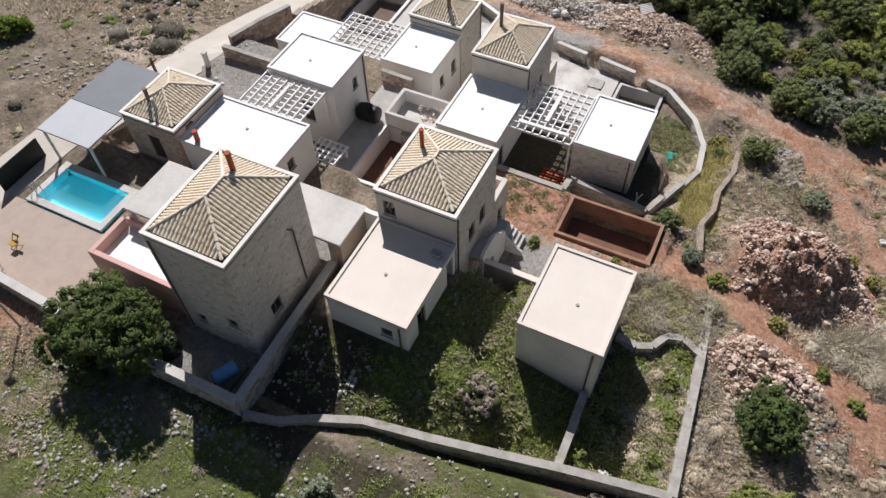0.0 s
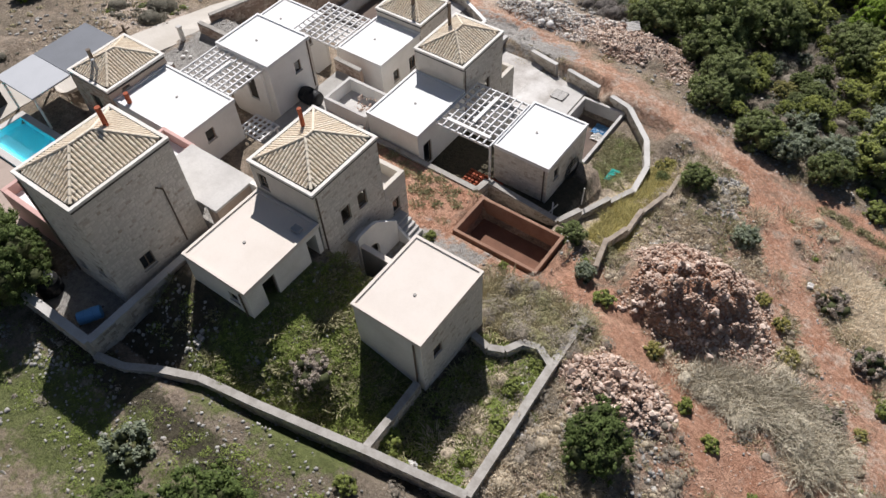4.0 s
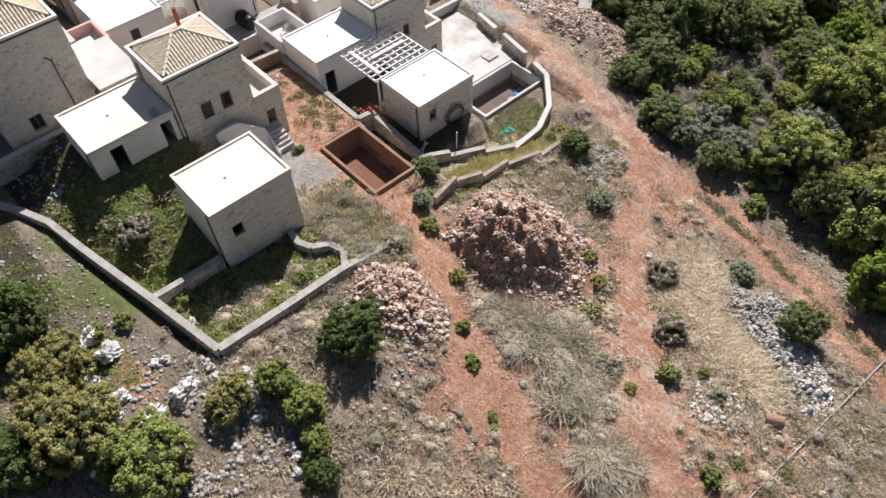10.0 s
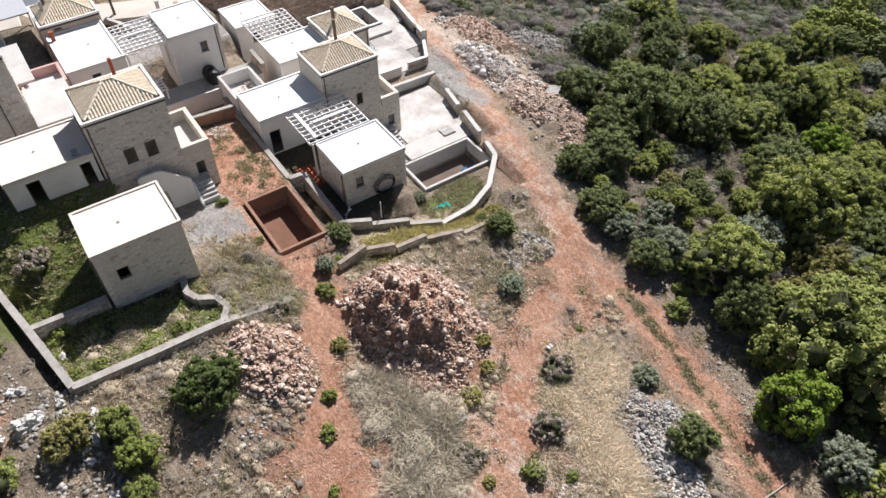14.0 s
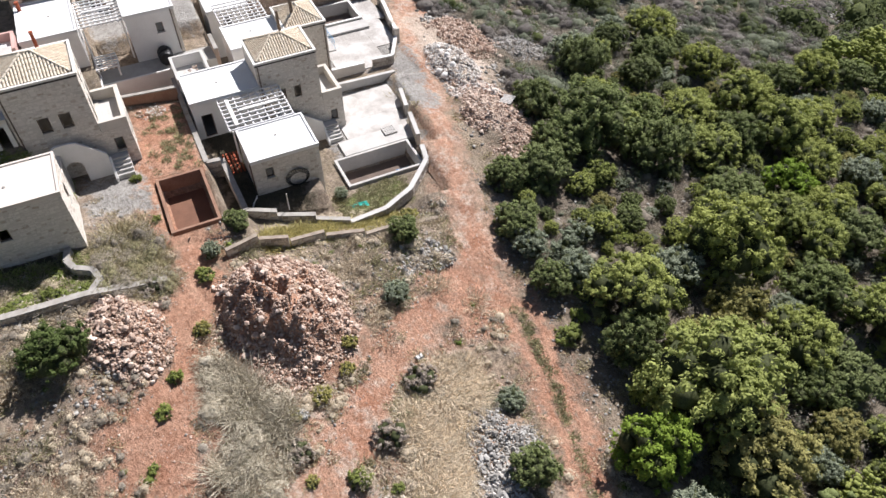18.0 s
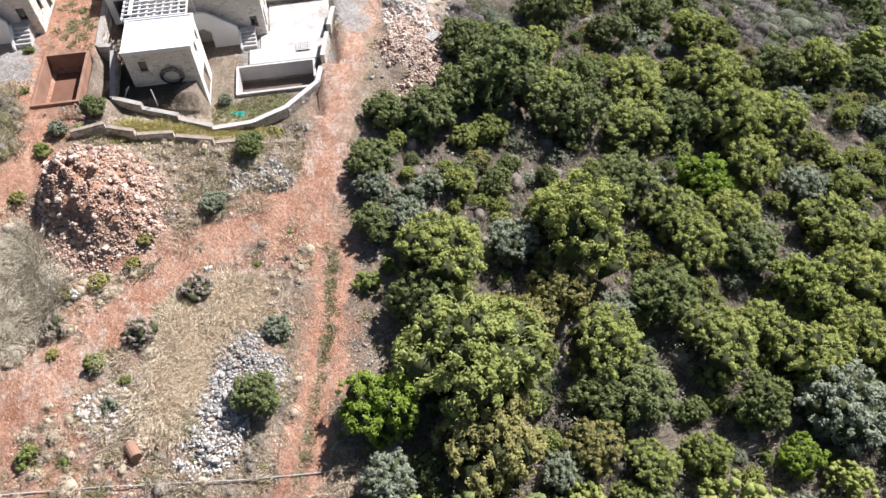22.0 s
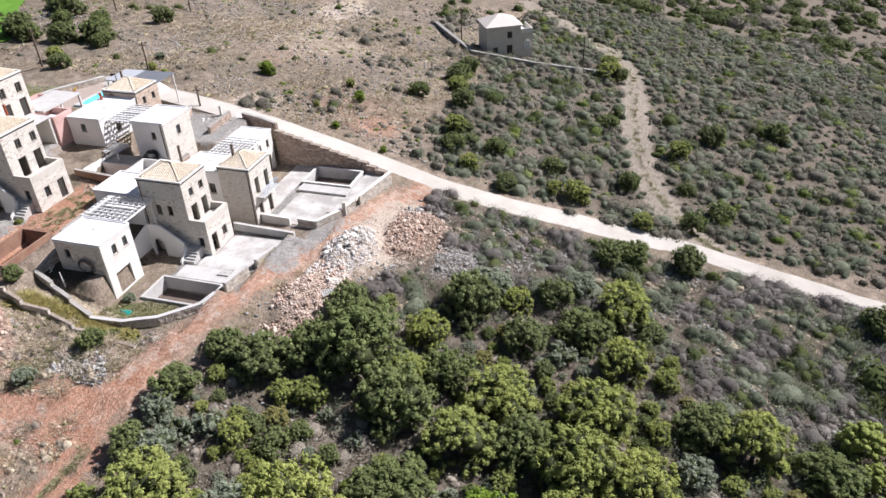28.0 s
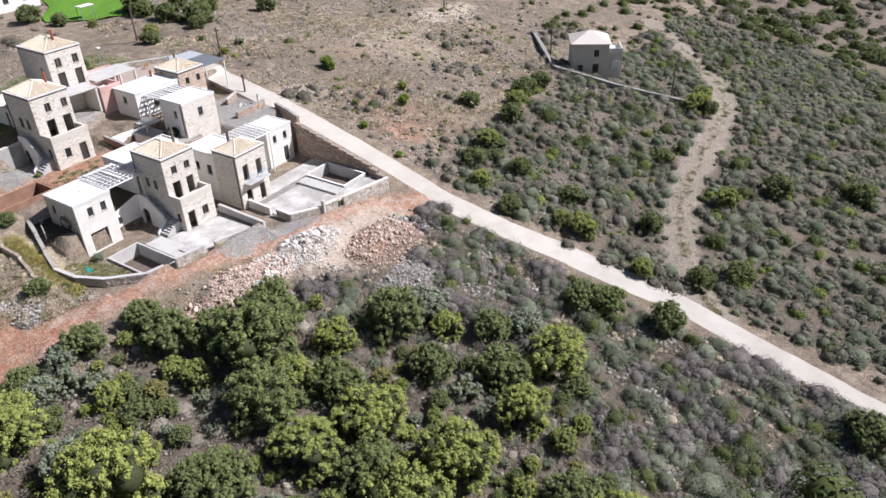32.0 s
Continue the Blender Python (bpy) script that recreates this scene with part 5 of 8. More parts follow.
for v in bm.verts:
    v.co = Vector((-30.45 + v.co.x * 5.1, 19.3 + v.co.y * 2.6, 7.24))
POOL.add("water", bm, M_WATER, "clear pool water")
one = Thing("pool_ladder", -33.3, 18.3, 7.3, "chrome pool ladder on the pool rim", "ladder")
bm = bmesh.new()
for y in (18.1, 18.5):
    tube(bm, (-33.5, y, 7.3), (-33.4, y, 8.0), 0.025, 0.025, 8)
    tube(bm, (-33.4, y, 8.0), (-33.0, y, 8.0), 0.025, 0.025, 8)
    tube(bm, (-33.0, y, 8.0), (-32.95, y, 6.6), 0.025, 0.025, 8)
one.add("rail", bm, M_METAL)
deck = one_box("pavement", -36.2, -24.0, 12.3, 17.5, 7.06, 7.16, M_PAVING)
tagged(deck, "brownish stone-paved pool terrace", "terrace", kind="structure")
deck2 = one_box("pavement", -7.3, -5.25, 45.6, 51.6, 0.40, 0.56, M_PALE_CONCRETE)
tagged(deck2, "pale cement deck beside the empty pool", "terrace", kind="structure")
deck3 = one_box("pavement", -26.2, -24.6, 49.2, 55.4, 0.2, 0.42, M_PALE_CONCRETE)
tagged(deck3, "pale cement deck beside the lane pool", "terrace", kind="structure")

def yard_floor(pieces, z, material, label):
    bm = bmesh.new()
    for x0, x1, y0, y1 in pieces:
        box(bm, x0, x1, y0, y1, z - 0.2, z)
    tagged(link("yard_floor", bm, material), label, "floor", kind="structure")


yard_floor(((-26.0, -17.6, 49.6, 54.6), (-26.0, -20.8, 54.61, 56.9), (-31.0, -26.01, 55.4, 57.6), (-31.0, -21.1, 46.0, 48.5)), 0.17, M_SPLASH, "grey cement yard floor with white lime splashes")
yard_floor(((-13.9, -9.9, 47.4, 52.9), (-9.89, -5.3, 46.6, 52.2)), 0.44, M_SPLASH, "grey cement yard floor with white lime splashes")
# canopy by the pool
CAN = Thing("canopy", -32.3, 24.7, 7.0, "flat pitched car-port canopy of pale and grey sheets on white posts", "canopy")
CAN.box("sheet", -34.4, -30.2, 21.0, 24.0, 9.74, 9.86, M_PANEL, "pale grey roof sheet")
CAN.box("sheet", -34.4, -30.3, 24.02, 28.4, 9.74, 9.86, M_PANEL_DARK, "dark grey roof sheet")
for x, y in ((-34.2, 21.2), (-30.4, 21.2), (-34.2, 24.0), (-34.2, 28.2)):
    CAN.box("post", x - 0.07, x + 0.07, y - 0.07, y + 0.07, 4.5 if y > 23 else 7.0, 9.74, M_WHITE)
CAN.box("fence_screen", -35.3, -35.2, 17.5, 21.0, 7.1, 8.7, M_BLACK, "black screen fence")

# terraces of the first house
SL = Thing("terrace_slab", -22, 20, 7.1, "grey concrete terrace slab on posts", "slab", "terrace slabs")
SL.box("slab", -24.7, -18.62, 18.0, 22.0, 10.1, 10.3, M_PALE_CONCRETE)
for x, y in ((-24.5, 18.2), (-24.5, 21.8), (-21.5, 21.8)):
    SL.box("post", x - 0.12, x + 0.12, y - 0.12, y + 0.12, 7.0, 10.1, M_CREAM)
SL2 = Thing("terrace_slab", -14.3, 22.3, 7.1, "grey concrete terrace slab on low walls", "slab", "terrace slabs")
SL2.box("slab", -17.68, -12.4, 20.8, 23.8, 10.12, 10.3, M_PALE_CONCRETE)
SL2.box("wall", -12.75, -12.45, 20.9, 23.7, 7.0, 10.1, M_STONE_WARM)
# next two walls are added to shut out a strip of sunlight
SL2.box("wall", -12.44, -11.21, 23.4, 23.7, 7.0, 10.3, M_CREAM)
SL2.box("wall", -13.25, -12.76, 20.86, 21.15, 7.0, 10.1, M_STONE_WARM)
SL2.box("wall", -17.6, -17.3, 20.9, 23.7, 7.0, 10.1, M_CREAM)
TR = Thing("terrace", -22, 16.4, 7.1, "pink-walled raised terrace with a white floor", "terrace")
TR.box("base", -25.0, -18.62, 15.1, 17.8, 7.0, 8.85, M_PINK)
TR.box("floor", -24.7, -18.62, 15.4, 17.8, 8.852, 8.92, M_ROOF)
for a, b, c, d in ((-25.0, -24.7, 15.1, 17.8), (-24.7, -18.62, 15.1, 15.4), (-24.7, -18.62, 17.802, 18.0)):
    TR.box("parapet", a, b, c, d, 8.853, 9.6, M_PINK, "pink plastered parapet")
TR2 = Thing("terrace", -17.9, 22.6, 7.0, "pink-walled roof terrace behind the tower", "terrace")
TR2.box("base", -20.6, -17.7, 20.9, 24.0, 6.5, 9.3, M_PINK)
TR2.box("floor", -20.35, -17.95, 21.1, 23.75, 9.302, 9.36, M_ROOF)
for a, b, c, d in ((-20.6, -20.35, 20.9, 24.0), (-17.95, -17.7, 20.9, 24.0), (-20.35, -17.95, 23.75, 24.0), (-20.35, -17.95, 20.9, 21.1)):
    TR2.box("parapet", a, b, c, d, 9.303, 10.05, M_PINK, "pink plastered parapet")

# roof terrace with the water tank
WT = Thing("roof_terrace", -17.5, 33.5, 3.6, "white plastered terrace between the houses", "terrace")
WT.box("base", -20.0, -17.7, 29.0, 38.6, 3.5, 5.1, M_CONCRETE)
WT.box("retaining_wall", -17.68, -17.5, 29.0, 34.65, 3.4, 5.2, M_WHITE)
WT.box("parapet", -20.0, -17.7, 28.75, 28.996, 5.101, 5.5, M_WHITE)
WT.box("court_wall", -17.7, -14.1, 28.75, 29.0, 3.4, 5.6, M_WHITE)
WT.box("court_floor", -17.48, -14.1, 29.02, 34.65, 3.55, 3.68, M_REDEARTH, "dark red earth floor of a sunken court")
TK = Thing("water_tank", -19.0, 34.6, 5.1, "black plastic water tank lying on a terrace", "tank")
bm = bmesh.new()
prof = ((0, 0.30), (0.04, 0.55), (0.2, 0.62), (0.5, 0.60), (0.55, 0.63), (0.85, 0.63), (0.9, 0.60), (1.2, 0.62), (1.36, 0.55), (1.4, 0.30))
rings = []
for h, r in prof:
    rings.append([bm.verts.new((-19.8 + h * 1.15, 34.6 + r * math.cos(a), 5.74 + r * math.sin(a))) for a in [math.tau * k / 20 for k in range(20)]])
for a, b in zip(rings, rings[1:]):
    for k in range(20):
        bm.faces.new((a[k], a[(k + 1) % 20], b[(k + 1) % 20], b[k]))
bm.faces.new(rings[0][::-1])
bm.faces.new(rings[-1])
TK.add("drum", bm, M_BLACK)
TK.box("lid", -19.25, -18.75, 34.35, 34.85, 6.35, 6.45, M_BLACK)
TK.box("cradle", -19.65, -18.35, 34.3, 34.9, 5.1, 5.2, M_WOODPOLE)
PB = basin("planter", -17.5, -14.1, 34.9, 37.3, 6.2, 1.1, M_WHITE, M_PALE_CONCRETE, M_PALE_CONCRETE, "white walled roof basin with rubble inside", "planter", 0.22)
PB.box("base", -17.7, -13.9, 34.7, 37.5, 3.2, 5.0, M_WHITE)

# ---- plants ----
prng = np.random.RandomState(11)


def leaf_quads(centres, normals, size, spread=0.34):
    """Small tilted quads, one for each centre."""
    n = len(centres)
    nr = normals + prng.normal(0, spread, (n, 3))
    nr /= np.linalg.norm(nr, axis=1)[:, None] + 1e-9
    t = np.cross(nr, prng.normal(0, 1, (n, 3)))
    t /= np.linalg.norm(t, axis=1)[:, None] + 1e-9
    b = np.cross(nr, t)
    s = size * prng.uniform(0.6, 1.35, (n, 1))
    k = prng.uniform(0.5, 0.9, (n, 1))
    q = np.stack([centres - t * s * 0.55, centres - b * s * 0.4 * k, centres + t * s * 0.65, centres + b * s * 0.4 * k], 1)
    return q.reshape(-1, 3)


def dome_shape():
    """A low-poly half dome, for the woody heart of a cushion bush."""
    vs, fs = [(0.0, 0.0, 1.0)], []
    for ring, (r, z) in enumerate(((0.55, 0.83), (0.92, 0.45), (1.0, -0.1))):
        for k in range(8):
            a = math.tau * (k + 0.5 * (ring % 2)) / 8
            vs.append((r * math.cos(a), r * math.sin(a), z))
    for k in range(8):
        fs.append((0, 1 + k, 1 + (k + 1) % 8))
        for ring in range(2):
            a, b = 1 + ring * 8 + k, 1 + ring * 8 + (k + 1) % 8
            fs += [(a, a + 8, b), (b, a + 8, b + 8)]
    return np.array(vs), np.array(fs)


DOME_V, DOME_F = dome_shape()


def blob_shape(level):
    bm = bmesh.new()
    bmesh.ops.create_icosphere(bm, subdivisions=level, radius=1.0)
    v, f = np.array([q.co[:] for q in bm.verts]), np.array([[q.index for q in g.verts] for g in bm.faces])
    bm.free()
    return v, f


BLOB = {k: blob_shape(k) for k in (1,)}
CROWNS = {}


def clump_mesh(centres, radii, level, squash=0.86):
    """Knobbly leaf clumps, one uneven ball for each centre."""
    bv, bf = BLOB[level]
    n = len(centres)
    v = bv[None] * prng.uniform(0.55, 1.3, (n, len(bv), 1)) * radii[:, None, None]
    v[..., 2] *= squash
    f = bf[None] + (np.arange(n) * len(bv))[:, None, None]
    return (v + centres[:, None]).reshape(-1, 3), f.reshape(-1, 3)


def make_tree(name, label, category, leaf, width, height, leaves, leaf_size, seed, group):
    """A broad shrubby tree: forked trunk, and a domed crown of leaf clumps with loose leaves over them."""
    r = random.Random(seed)
    lobes = []
    n = 8 if width > 2 else 5
    for i in range(n):
        a = i * 2.4 + r.uniform(-0.5, 0.5)
        d = width * 0.36 * math.sqrt((i + 0.3) / n)
        rr = width * r.uniform(0.17, 0.25)
        top = height - rr - (d / (width * 0.5)) ** 2 * height * r.uniform(0.30, 0.5)
        lobes.append((d * math.cos(a), d * math.sin(a), max(rr * 0.6, top), rr))
    for i in range(7):
        a = (i + r.random() * 0.8) * math.tau / 7
        rr = width * r.uniform(0.12, 0.19)
        d = width * 0.5 * r.uniform(0.86, 1.05) - rr
        lobes.append((d * math.cos(a), d * math.sin(a), rr * r.uniform(0.7, 1.6), rr))
    L = np.array(lobes)
    k = int(120 + 45 * width) if width > 2 else 70
    pick = prng.choice(len(L), k, p=L[:, 3] ** 2 / (L[:, 3] ** 2).sum())
    d = prng.normal(0, 1, (k, 3))
    d[:, 2] = d[:, 2] * 0.8 + 0.45
    d /= np.linalg.norm(d, axis=1)[:, None]
    radii = prng.uniform(0.045, 0.10, k) * width ** 0.7
    centres = L[pick, :3] + d * (L[pick, 3] - radii * 0.35)[:, None]
    centres[:, 2] = np.maximum(centres[:, 2], radii * 0.4)
    own = prng.randint(0, k, leaves)
    e = prng.normal(0, 1, (leaves, 3)) + d[own] * 0.8 + np.array([0, 0, 0.3])
    e /= np.linalg.norm(e, axis=1)[:, None]
    p = centres[own] + e * (radii[own] * prng.uniform(0.8, 1.4, leaves))[:, None]
    corners = leaf_quads(p, e + np.array([0, 0, 0.5]), leaf_size, 0.45)
    CROWNS[name, label] = (centres, radii, corners, leaf)
    root = empty(name, 0, 0, 0)
    tagged(root, label, category, group)
    bm = bmesh.new()
    tube(bm, (0, 0, -0.4), (0.05, 0.03, height * 0.3), width * 0.035 + 0.02, width * 0.026 + 0.015, 7)
    for x, y, z, rr in lobes[:6]:
        tube(bm, (0.05, 0.03, height * 0.28), (x * 0.8, y * 0.8, z), width * 0.02 + 0.01, 0.012, 5)
    link("trunk", bm, M_BARK, root)
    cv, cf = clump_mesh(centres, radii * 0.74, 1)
    # lobe hearts, coloured dark as the shade in the crown's gaps
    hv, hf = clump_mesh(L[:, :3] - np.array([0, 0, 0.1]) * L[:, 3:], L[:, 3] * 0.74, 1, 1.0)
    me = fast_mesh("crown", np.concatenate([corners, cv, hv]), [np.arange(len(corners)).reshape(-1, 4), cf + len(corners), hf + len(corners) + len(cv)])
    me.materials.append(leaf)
    me.materials.append(L_GAP_SHADE)
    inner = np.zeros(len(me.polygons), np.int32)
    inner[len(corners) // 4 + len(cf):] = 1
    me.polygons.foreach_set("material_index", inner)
    crown = new("crown", me)
    crown.parent = root
    return root


def plant(src, x, y, s=1.0, dz=0.0):
    m = Matrix.Translation((x, y, ground_z(x, y) + dz)) @ Matrix.Rotation(prng.uniform(0, math.tau), 4, "Z") @ Matrix.Diagonal((s, s * prng.uniform(0.88, 1.12), s * prng.uniform(0.85, 1.12), 1))
    return copy_thing(src, m)


SRC, MADE = {}, {}
for key, leaf, lab, w, h, nl, ls in (
        ("dark", L_DARK, "dense dark evergreen shrub tree on the slope", 3.8, 3.0, 6400, 0.125),
        ("dark2", L_DARK, "broad dark evergreen shrub tree on the slope", 5.0, 3.4, 8600, 0.13),
        ("shade", L_CITRUS, "dense deep green bush on the stony slope", 3.8, 2.6, 6400, 0.12),
        ("olive", L_OLIVE, "olive-green evergreen tree with a lobed crown", 5.0, 4.0, 8800, 0.13),
        ("olive2", L_OLIVE, "yellowish green shrub tree with a broad crown", 3.8, 3.1, 6400, 0.125),
        ("brown", L_BROWN, "brownish olive shrub tree with a rounded crown", 4.4, 3.4, 7400, 0.125),
        ("bright", L_BRIGHT, "fresh bright green leafy shrub", 3.0, 2.5, 5200, 0.12),
        ("bright2", L_FRESH, "light green leafy tree with a dense crown", 3.6, 2.9, 6400, 0.12),
        ("grey", L_GREY, "grey-green wild olive bush", 2.9, 2.2, 5600, 0.10),
        ("browndry", L_BROWN, "brownish half-dry bush on the stony slope", 2.4, 1.5, 2800, 0.085),
        ("weed", L_FRESH, "low green bush among stones", 1.3, 0.7, 1900, 0.08),
        ("yweed", L_YELLOW, "yellowish green low bush beside the track", 1.3, 0.65, 1900, 0.075),
        ("dry", L_DRYBUSH, "dry grey twiggy scrub bush", 1.7, 0.9, 1900, 0.075),
        ("cushion", L_GREY, "round grey-green cushion shrub", 1.5, 1.0, 1500, 0.08)):
    SRC[key] = make_tree("bush" if w < 2 else "tree", lab, "bush" if w < 2 else "tree", leaf, w, h, nl, ls, len(SRC) * 7 + 3, "hillside bushes" if w < 2 else "hillside trees")
    MADE[key] = CROWNS["bush" if w < 2 else "tree", lab]

# the sources themselves stand among the rest
FIRST = {"shade": (-4.6, 6.6), "dark": (12.0, 72.6), "dark2": (-2.0, 74.2), "olive": (14.8, 82.0), "olive2": (24.3, 80.5), "brown": (20.5, 66.5), "bright": (33.5, 79.6), "bright2": (11.4, 94.6), "grey": (13.6, 56.6), "browndry": (21.0, 62.6), "weed": (16.8, 54.9), "yweed": (17.6, 33.9), "dry": (6.6, 28.6), "cushion": (6.0, 66.5)}
for k, (x, y) in FIRST.items():
    SRC[k].location = (x, y, ground_z(x, y) - 0.05)

WOOD_LOWER = (
    ("olive", 33.9, 87.8, 0.95), ("olive", 33.0, 69.1, 0.79), ("bright2", 32.8, 73.0, 0.96), ("grey", 32.6, 63.5, 1.04), ("grey", 31.9, 53.2, 1.18), ("dark", 31.3, 55.4, 0.58), ("brown", 31.3, 66.0, 0.87), ("dark", 31.2, 88.3, 1.08), ("grey", 30.5, 83.7, 2.29), ("brown", 30.3, 59.4, 1.60), ("dark", 29.7, 78.2, 1.11), ("dark", 28.3, 67.0, 0.93), ("bright", 27.8, 53.0, 1.57), ("dark", 27.8, 69.7, 1.57), ("bright2", 27.6, 90.1, 1.36), ("olive", 26.8, 83.0, 1.09), ("olive", 25.7, 59.2, 1.86), ("olive", 25.5, 76.5, 1.09), ("olive", 25.5, 87.3, 0.95), ("olive", 24.9, 68.3, 1.10), ("olive", 22.9, 93.1, 0.91), ("brown", 22.7, 63.9, 0.85), ("olive", 21.7, 60.7, 0.66), ("grey", 21.6, 70.5, 1.04), ("bright2", 21.5, 85.2, 1.48), ("olive", 21.1, 89.4, 1.09), ("dark", 21.1, 74.2, 1.48), ("dark", 20.7, 56.8, 1.20),)
WOOD_MIDDLE = (
    ("weed", 18.1, 53.3, 1.64), ("olive", 17.8, 58.5, 1.27), ("olive", 17.7, 95.4, 1.06), ("olive", 17.2, 77.7, 1.00), ("dark", 17.2, 82.2, 1.52), ("olive", 16.4, 69.1, 1.67), ("grey", 16.4, 64.0, 1.45), ("olive", 15.9, 90.6, 1.15), ("olive", 14.3, 77.0, 1.03), ("dark", 13.8, 54.4, 0.87), ("grey", 11.5, 90.3, 1.39), ("cushion", 11.5, 57.1, 1.82), ("dark", 10.9, 74.1, 1.50), ("bright", 10.7, 81.3, 1.72), ("cushion", 10.4, 58.8, 1.85), ("grey", 10.2, 54.6, 1.03), ("dark", 10.2, 64.0, 0.74), ("cushion", 9.6, 77.4, 1.48), ("olive", 8.9, 85.8, 1.12), ("dark", 8.2, 54.7, 1.04), ("cushion", 7.5, 69.7, 1.18), ("olive", 5.1, 77.1, 1.14), ("olive", 4.3, 90.9, 1.29), ("olive", 4.2, 86.2, 1.37), ("dark", 3.7, 71.7, 1.86), ("dark", 3.4, 59.6, 1.42), ("dark", 3.3, 56.3, 0.90), ("dark", 3.3, 81.8, 1.52),)
WOOD_UPPER = (
    ("grey", 3.0, 102.9, 1.16), ("dark", 0.8, 62.8, 1.21), ("olive", -0.1, 70.9, 0.84), ("grey", -0.1, 95.1, 1.18), ("dark", -0.6, 66.9, 2.29), ("olive", -1.0, 78.7, 1.25), ("olive", -1.9, 86.9, 1.28), ("dark", -3.5, 105.8, 1.41), ("olive", -3.8, 99.7, 1.29), ("dark", -4.7, 95.5, 1.40), ("dark", -5.1, 64.0, 1.27), ("olive", -5.8, 71.2, 0.89), ("dark", -9.0, 79.5, 1.08), ("cushion", -9.3, 82.8, 1.99), ("olive", -9.5, 88.5, 1.08), ("dark", -11.4, 73.7, 1.69), ("dark", -13.1, 84.5, 1.46), ("olive", -14.1, 77.7, 0.70), ("grey", -14.8, 74.7, 1.86), ("dark", -16.3, 90.5, 0.85), ("dark", -16.8, 81.2, 1.09), ("olive", -17.8, 87.4, 1.27), ("grey", -20.0, 83.2, 1.25), ("dark", -27.7, 114.1, 1.16), ("dark", -28.4, 85.5, 1.03), ("dark", -29.7, 87.9, 1.03), ("dark", -31.2, 94.0, 1.01),)
FRONT_SLOPE = (
    ("shade", -1.3, 9.3, 1.16), ("shade", 0.3, 6.9, 0.87), ("brown", 3.6, 9.9, 0.85), ("brown", 7.0, 9.3, 1.03), ("shade", 6.3, 6.4, 1.10), ("shade", 9.0, 10.0, 0.74), ("bright2", 10.8, 11.1, 1.16), ("browndry", 9.9, 15.7, 1.07), ("bright2", 10.5, 18.0, 0.65), ("bright2", 12.3, 18.3, 0.64), ("shade", 15.5, 17.0, 0.54), ("bright2", 14.2, 17.7, 0.50), ("shade", 10.7, 22.8, 1.07), ("weed", 2.6, 17.0, 1.43), ("weed", 2.5, 13.9, 1.11), ("weed", 9.7, 12.4, 1.56), ("weed", 2.0, 12.5, 0.98), ("weed", 5.8, 17.0, 0.88), ("weed", 7.0, 17.0, 0.74), ("cushion", -7.2, 9.3, 1.6), ("weed", 5.9, 18.4, 1.0), ("weed", 6.2, 20.8, 1.2), ("weed", 5.6, 23.0, 1.1), ("dry", -2.6, 17.2, 1.3),)
BY_TRACKS = (
    ("grey", 11.4, 43.3, 0.66), ("yweed", 16.8, 36.0, 1.40), ("yweed", 14.1, 38.9, 1.16), ("yweed", 15.7, 38.1, 1.09), ("weed", 6.5, 31.9, 1.31), ("weed", 22.7, 36.2, 1.39), ("grey", 20.9, 47.1, 0.65), ("dark", 26.0, 45.8, 0.77), ("dry", 20.0, 33.6, 1.16), ("weed", 16.4, 31.3, 1.24), ("dry", 20.9, 38.8, 1.33), ("dark", 2.5, 34.9, 0.49), ("dark", 6.6, 46.0, 0.6), ("yweed", 3.8, 47.5, 1.46), ("weed", 15.3, 27.3, 1.06), ("weed", 13.3, 28.4, 0.95), ("weed", 18.2, 26.0, 0.76), ("yweed", 21.8, 33.7, 0.82), ("weed", 28.1, 33.0, 1.40), ("grey", 4.7, 32.7, 0.48), ("yweed", 10.4, 30.6, 1.15), ("cushion", 25.5, 37.3, 0.72), ("weed", 6.1, 25.0, 1.10), ("dry", 17.8, 42.1, 1.31), ("dark", 4.2, 46.0, 0.3), ("grey", -1.0, 43.6, 0.4), ("weed", 24.0, 38.0, 0.8), ("weed", -4.4, 29.4, 0.9), ("weed", 0.6, 30.0, 0.7),)
FAR_SOUTH = (
    ("dark2", -34.0, -19.0, 0.8), ("dark2", -63.0, -14.0, 1.0), ("dark", -36.0, -13.5, 0.7), ("dark2", -61.3, -10.9, 1.2), ("dark2", -48.8, -10.0, 1.2), ("olive2", -39.0, -9.0, 0.5), ("dark", -56.0, -8.0, 0.9), ("dark2", -47.5, -7.0, 0.8), ("dark", -58.0, -2.0, 1.0), ("dark2", -48.5, -1.6, 0.9), ("dark2", -52.0, 2.0, 1.0), ("olive2", -41.5, 3.0, 0.7), ("dark", -66.0, 4.0, 1.0), ("dark", -49.5, 4.4, 0.8), ("dark", -38.9, 6.0, 0.8), ("grey", -48.0, 16.0, 0.6), ("olive2", -43.0, 18.0, 0.4), ("bright", -51.2, 31.6, 0.8),)
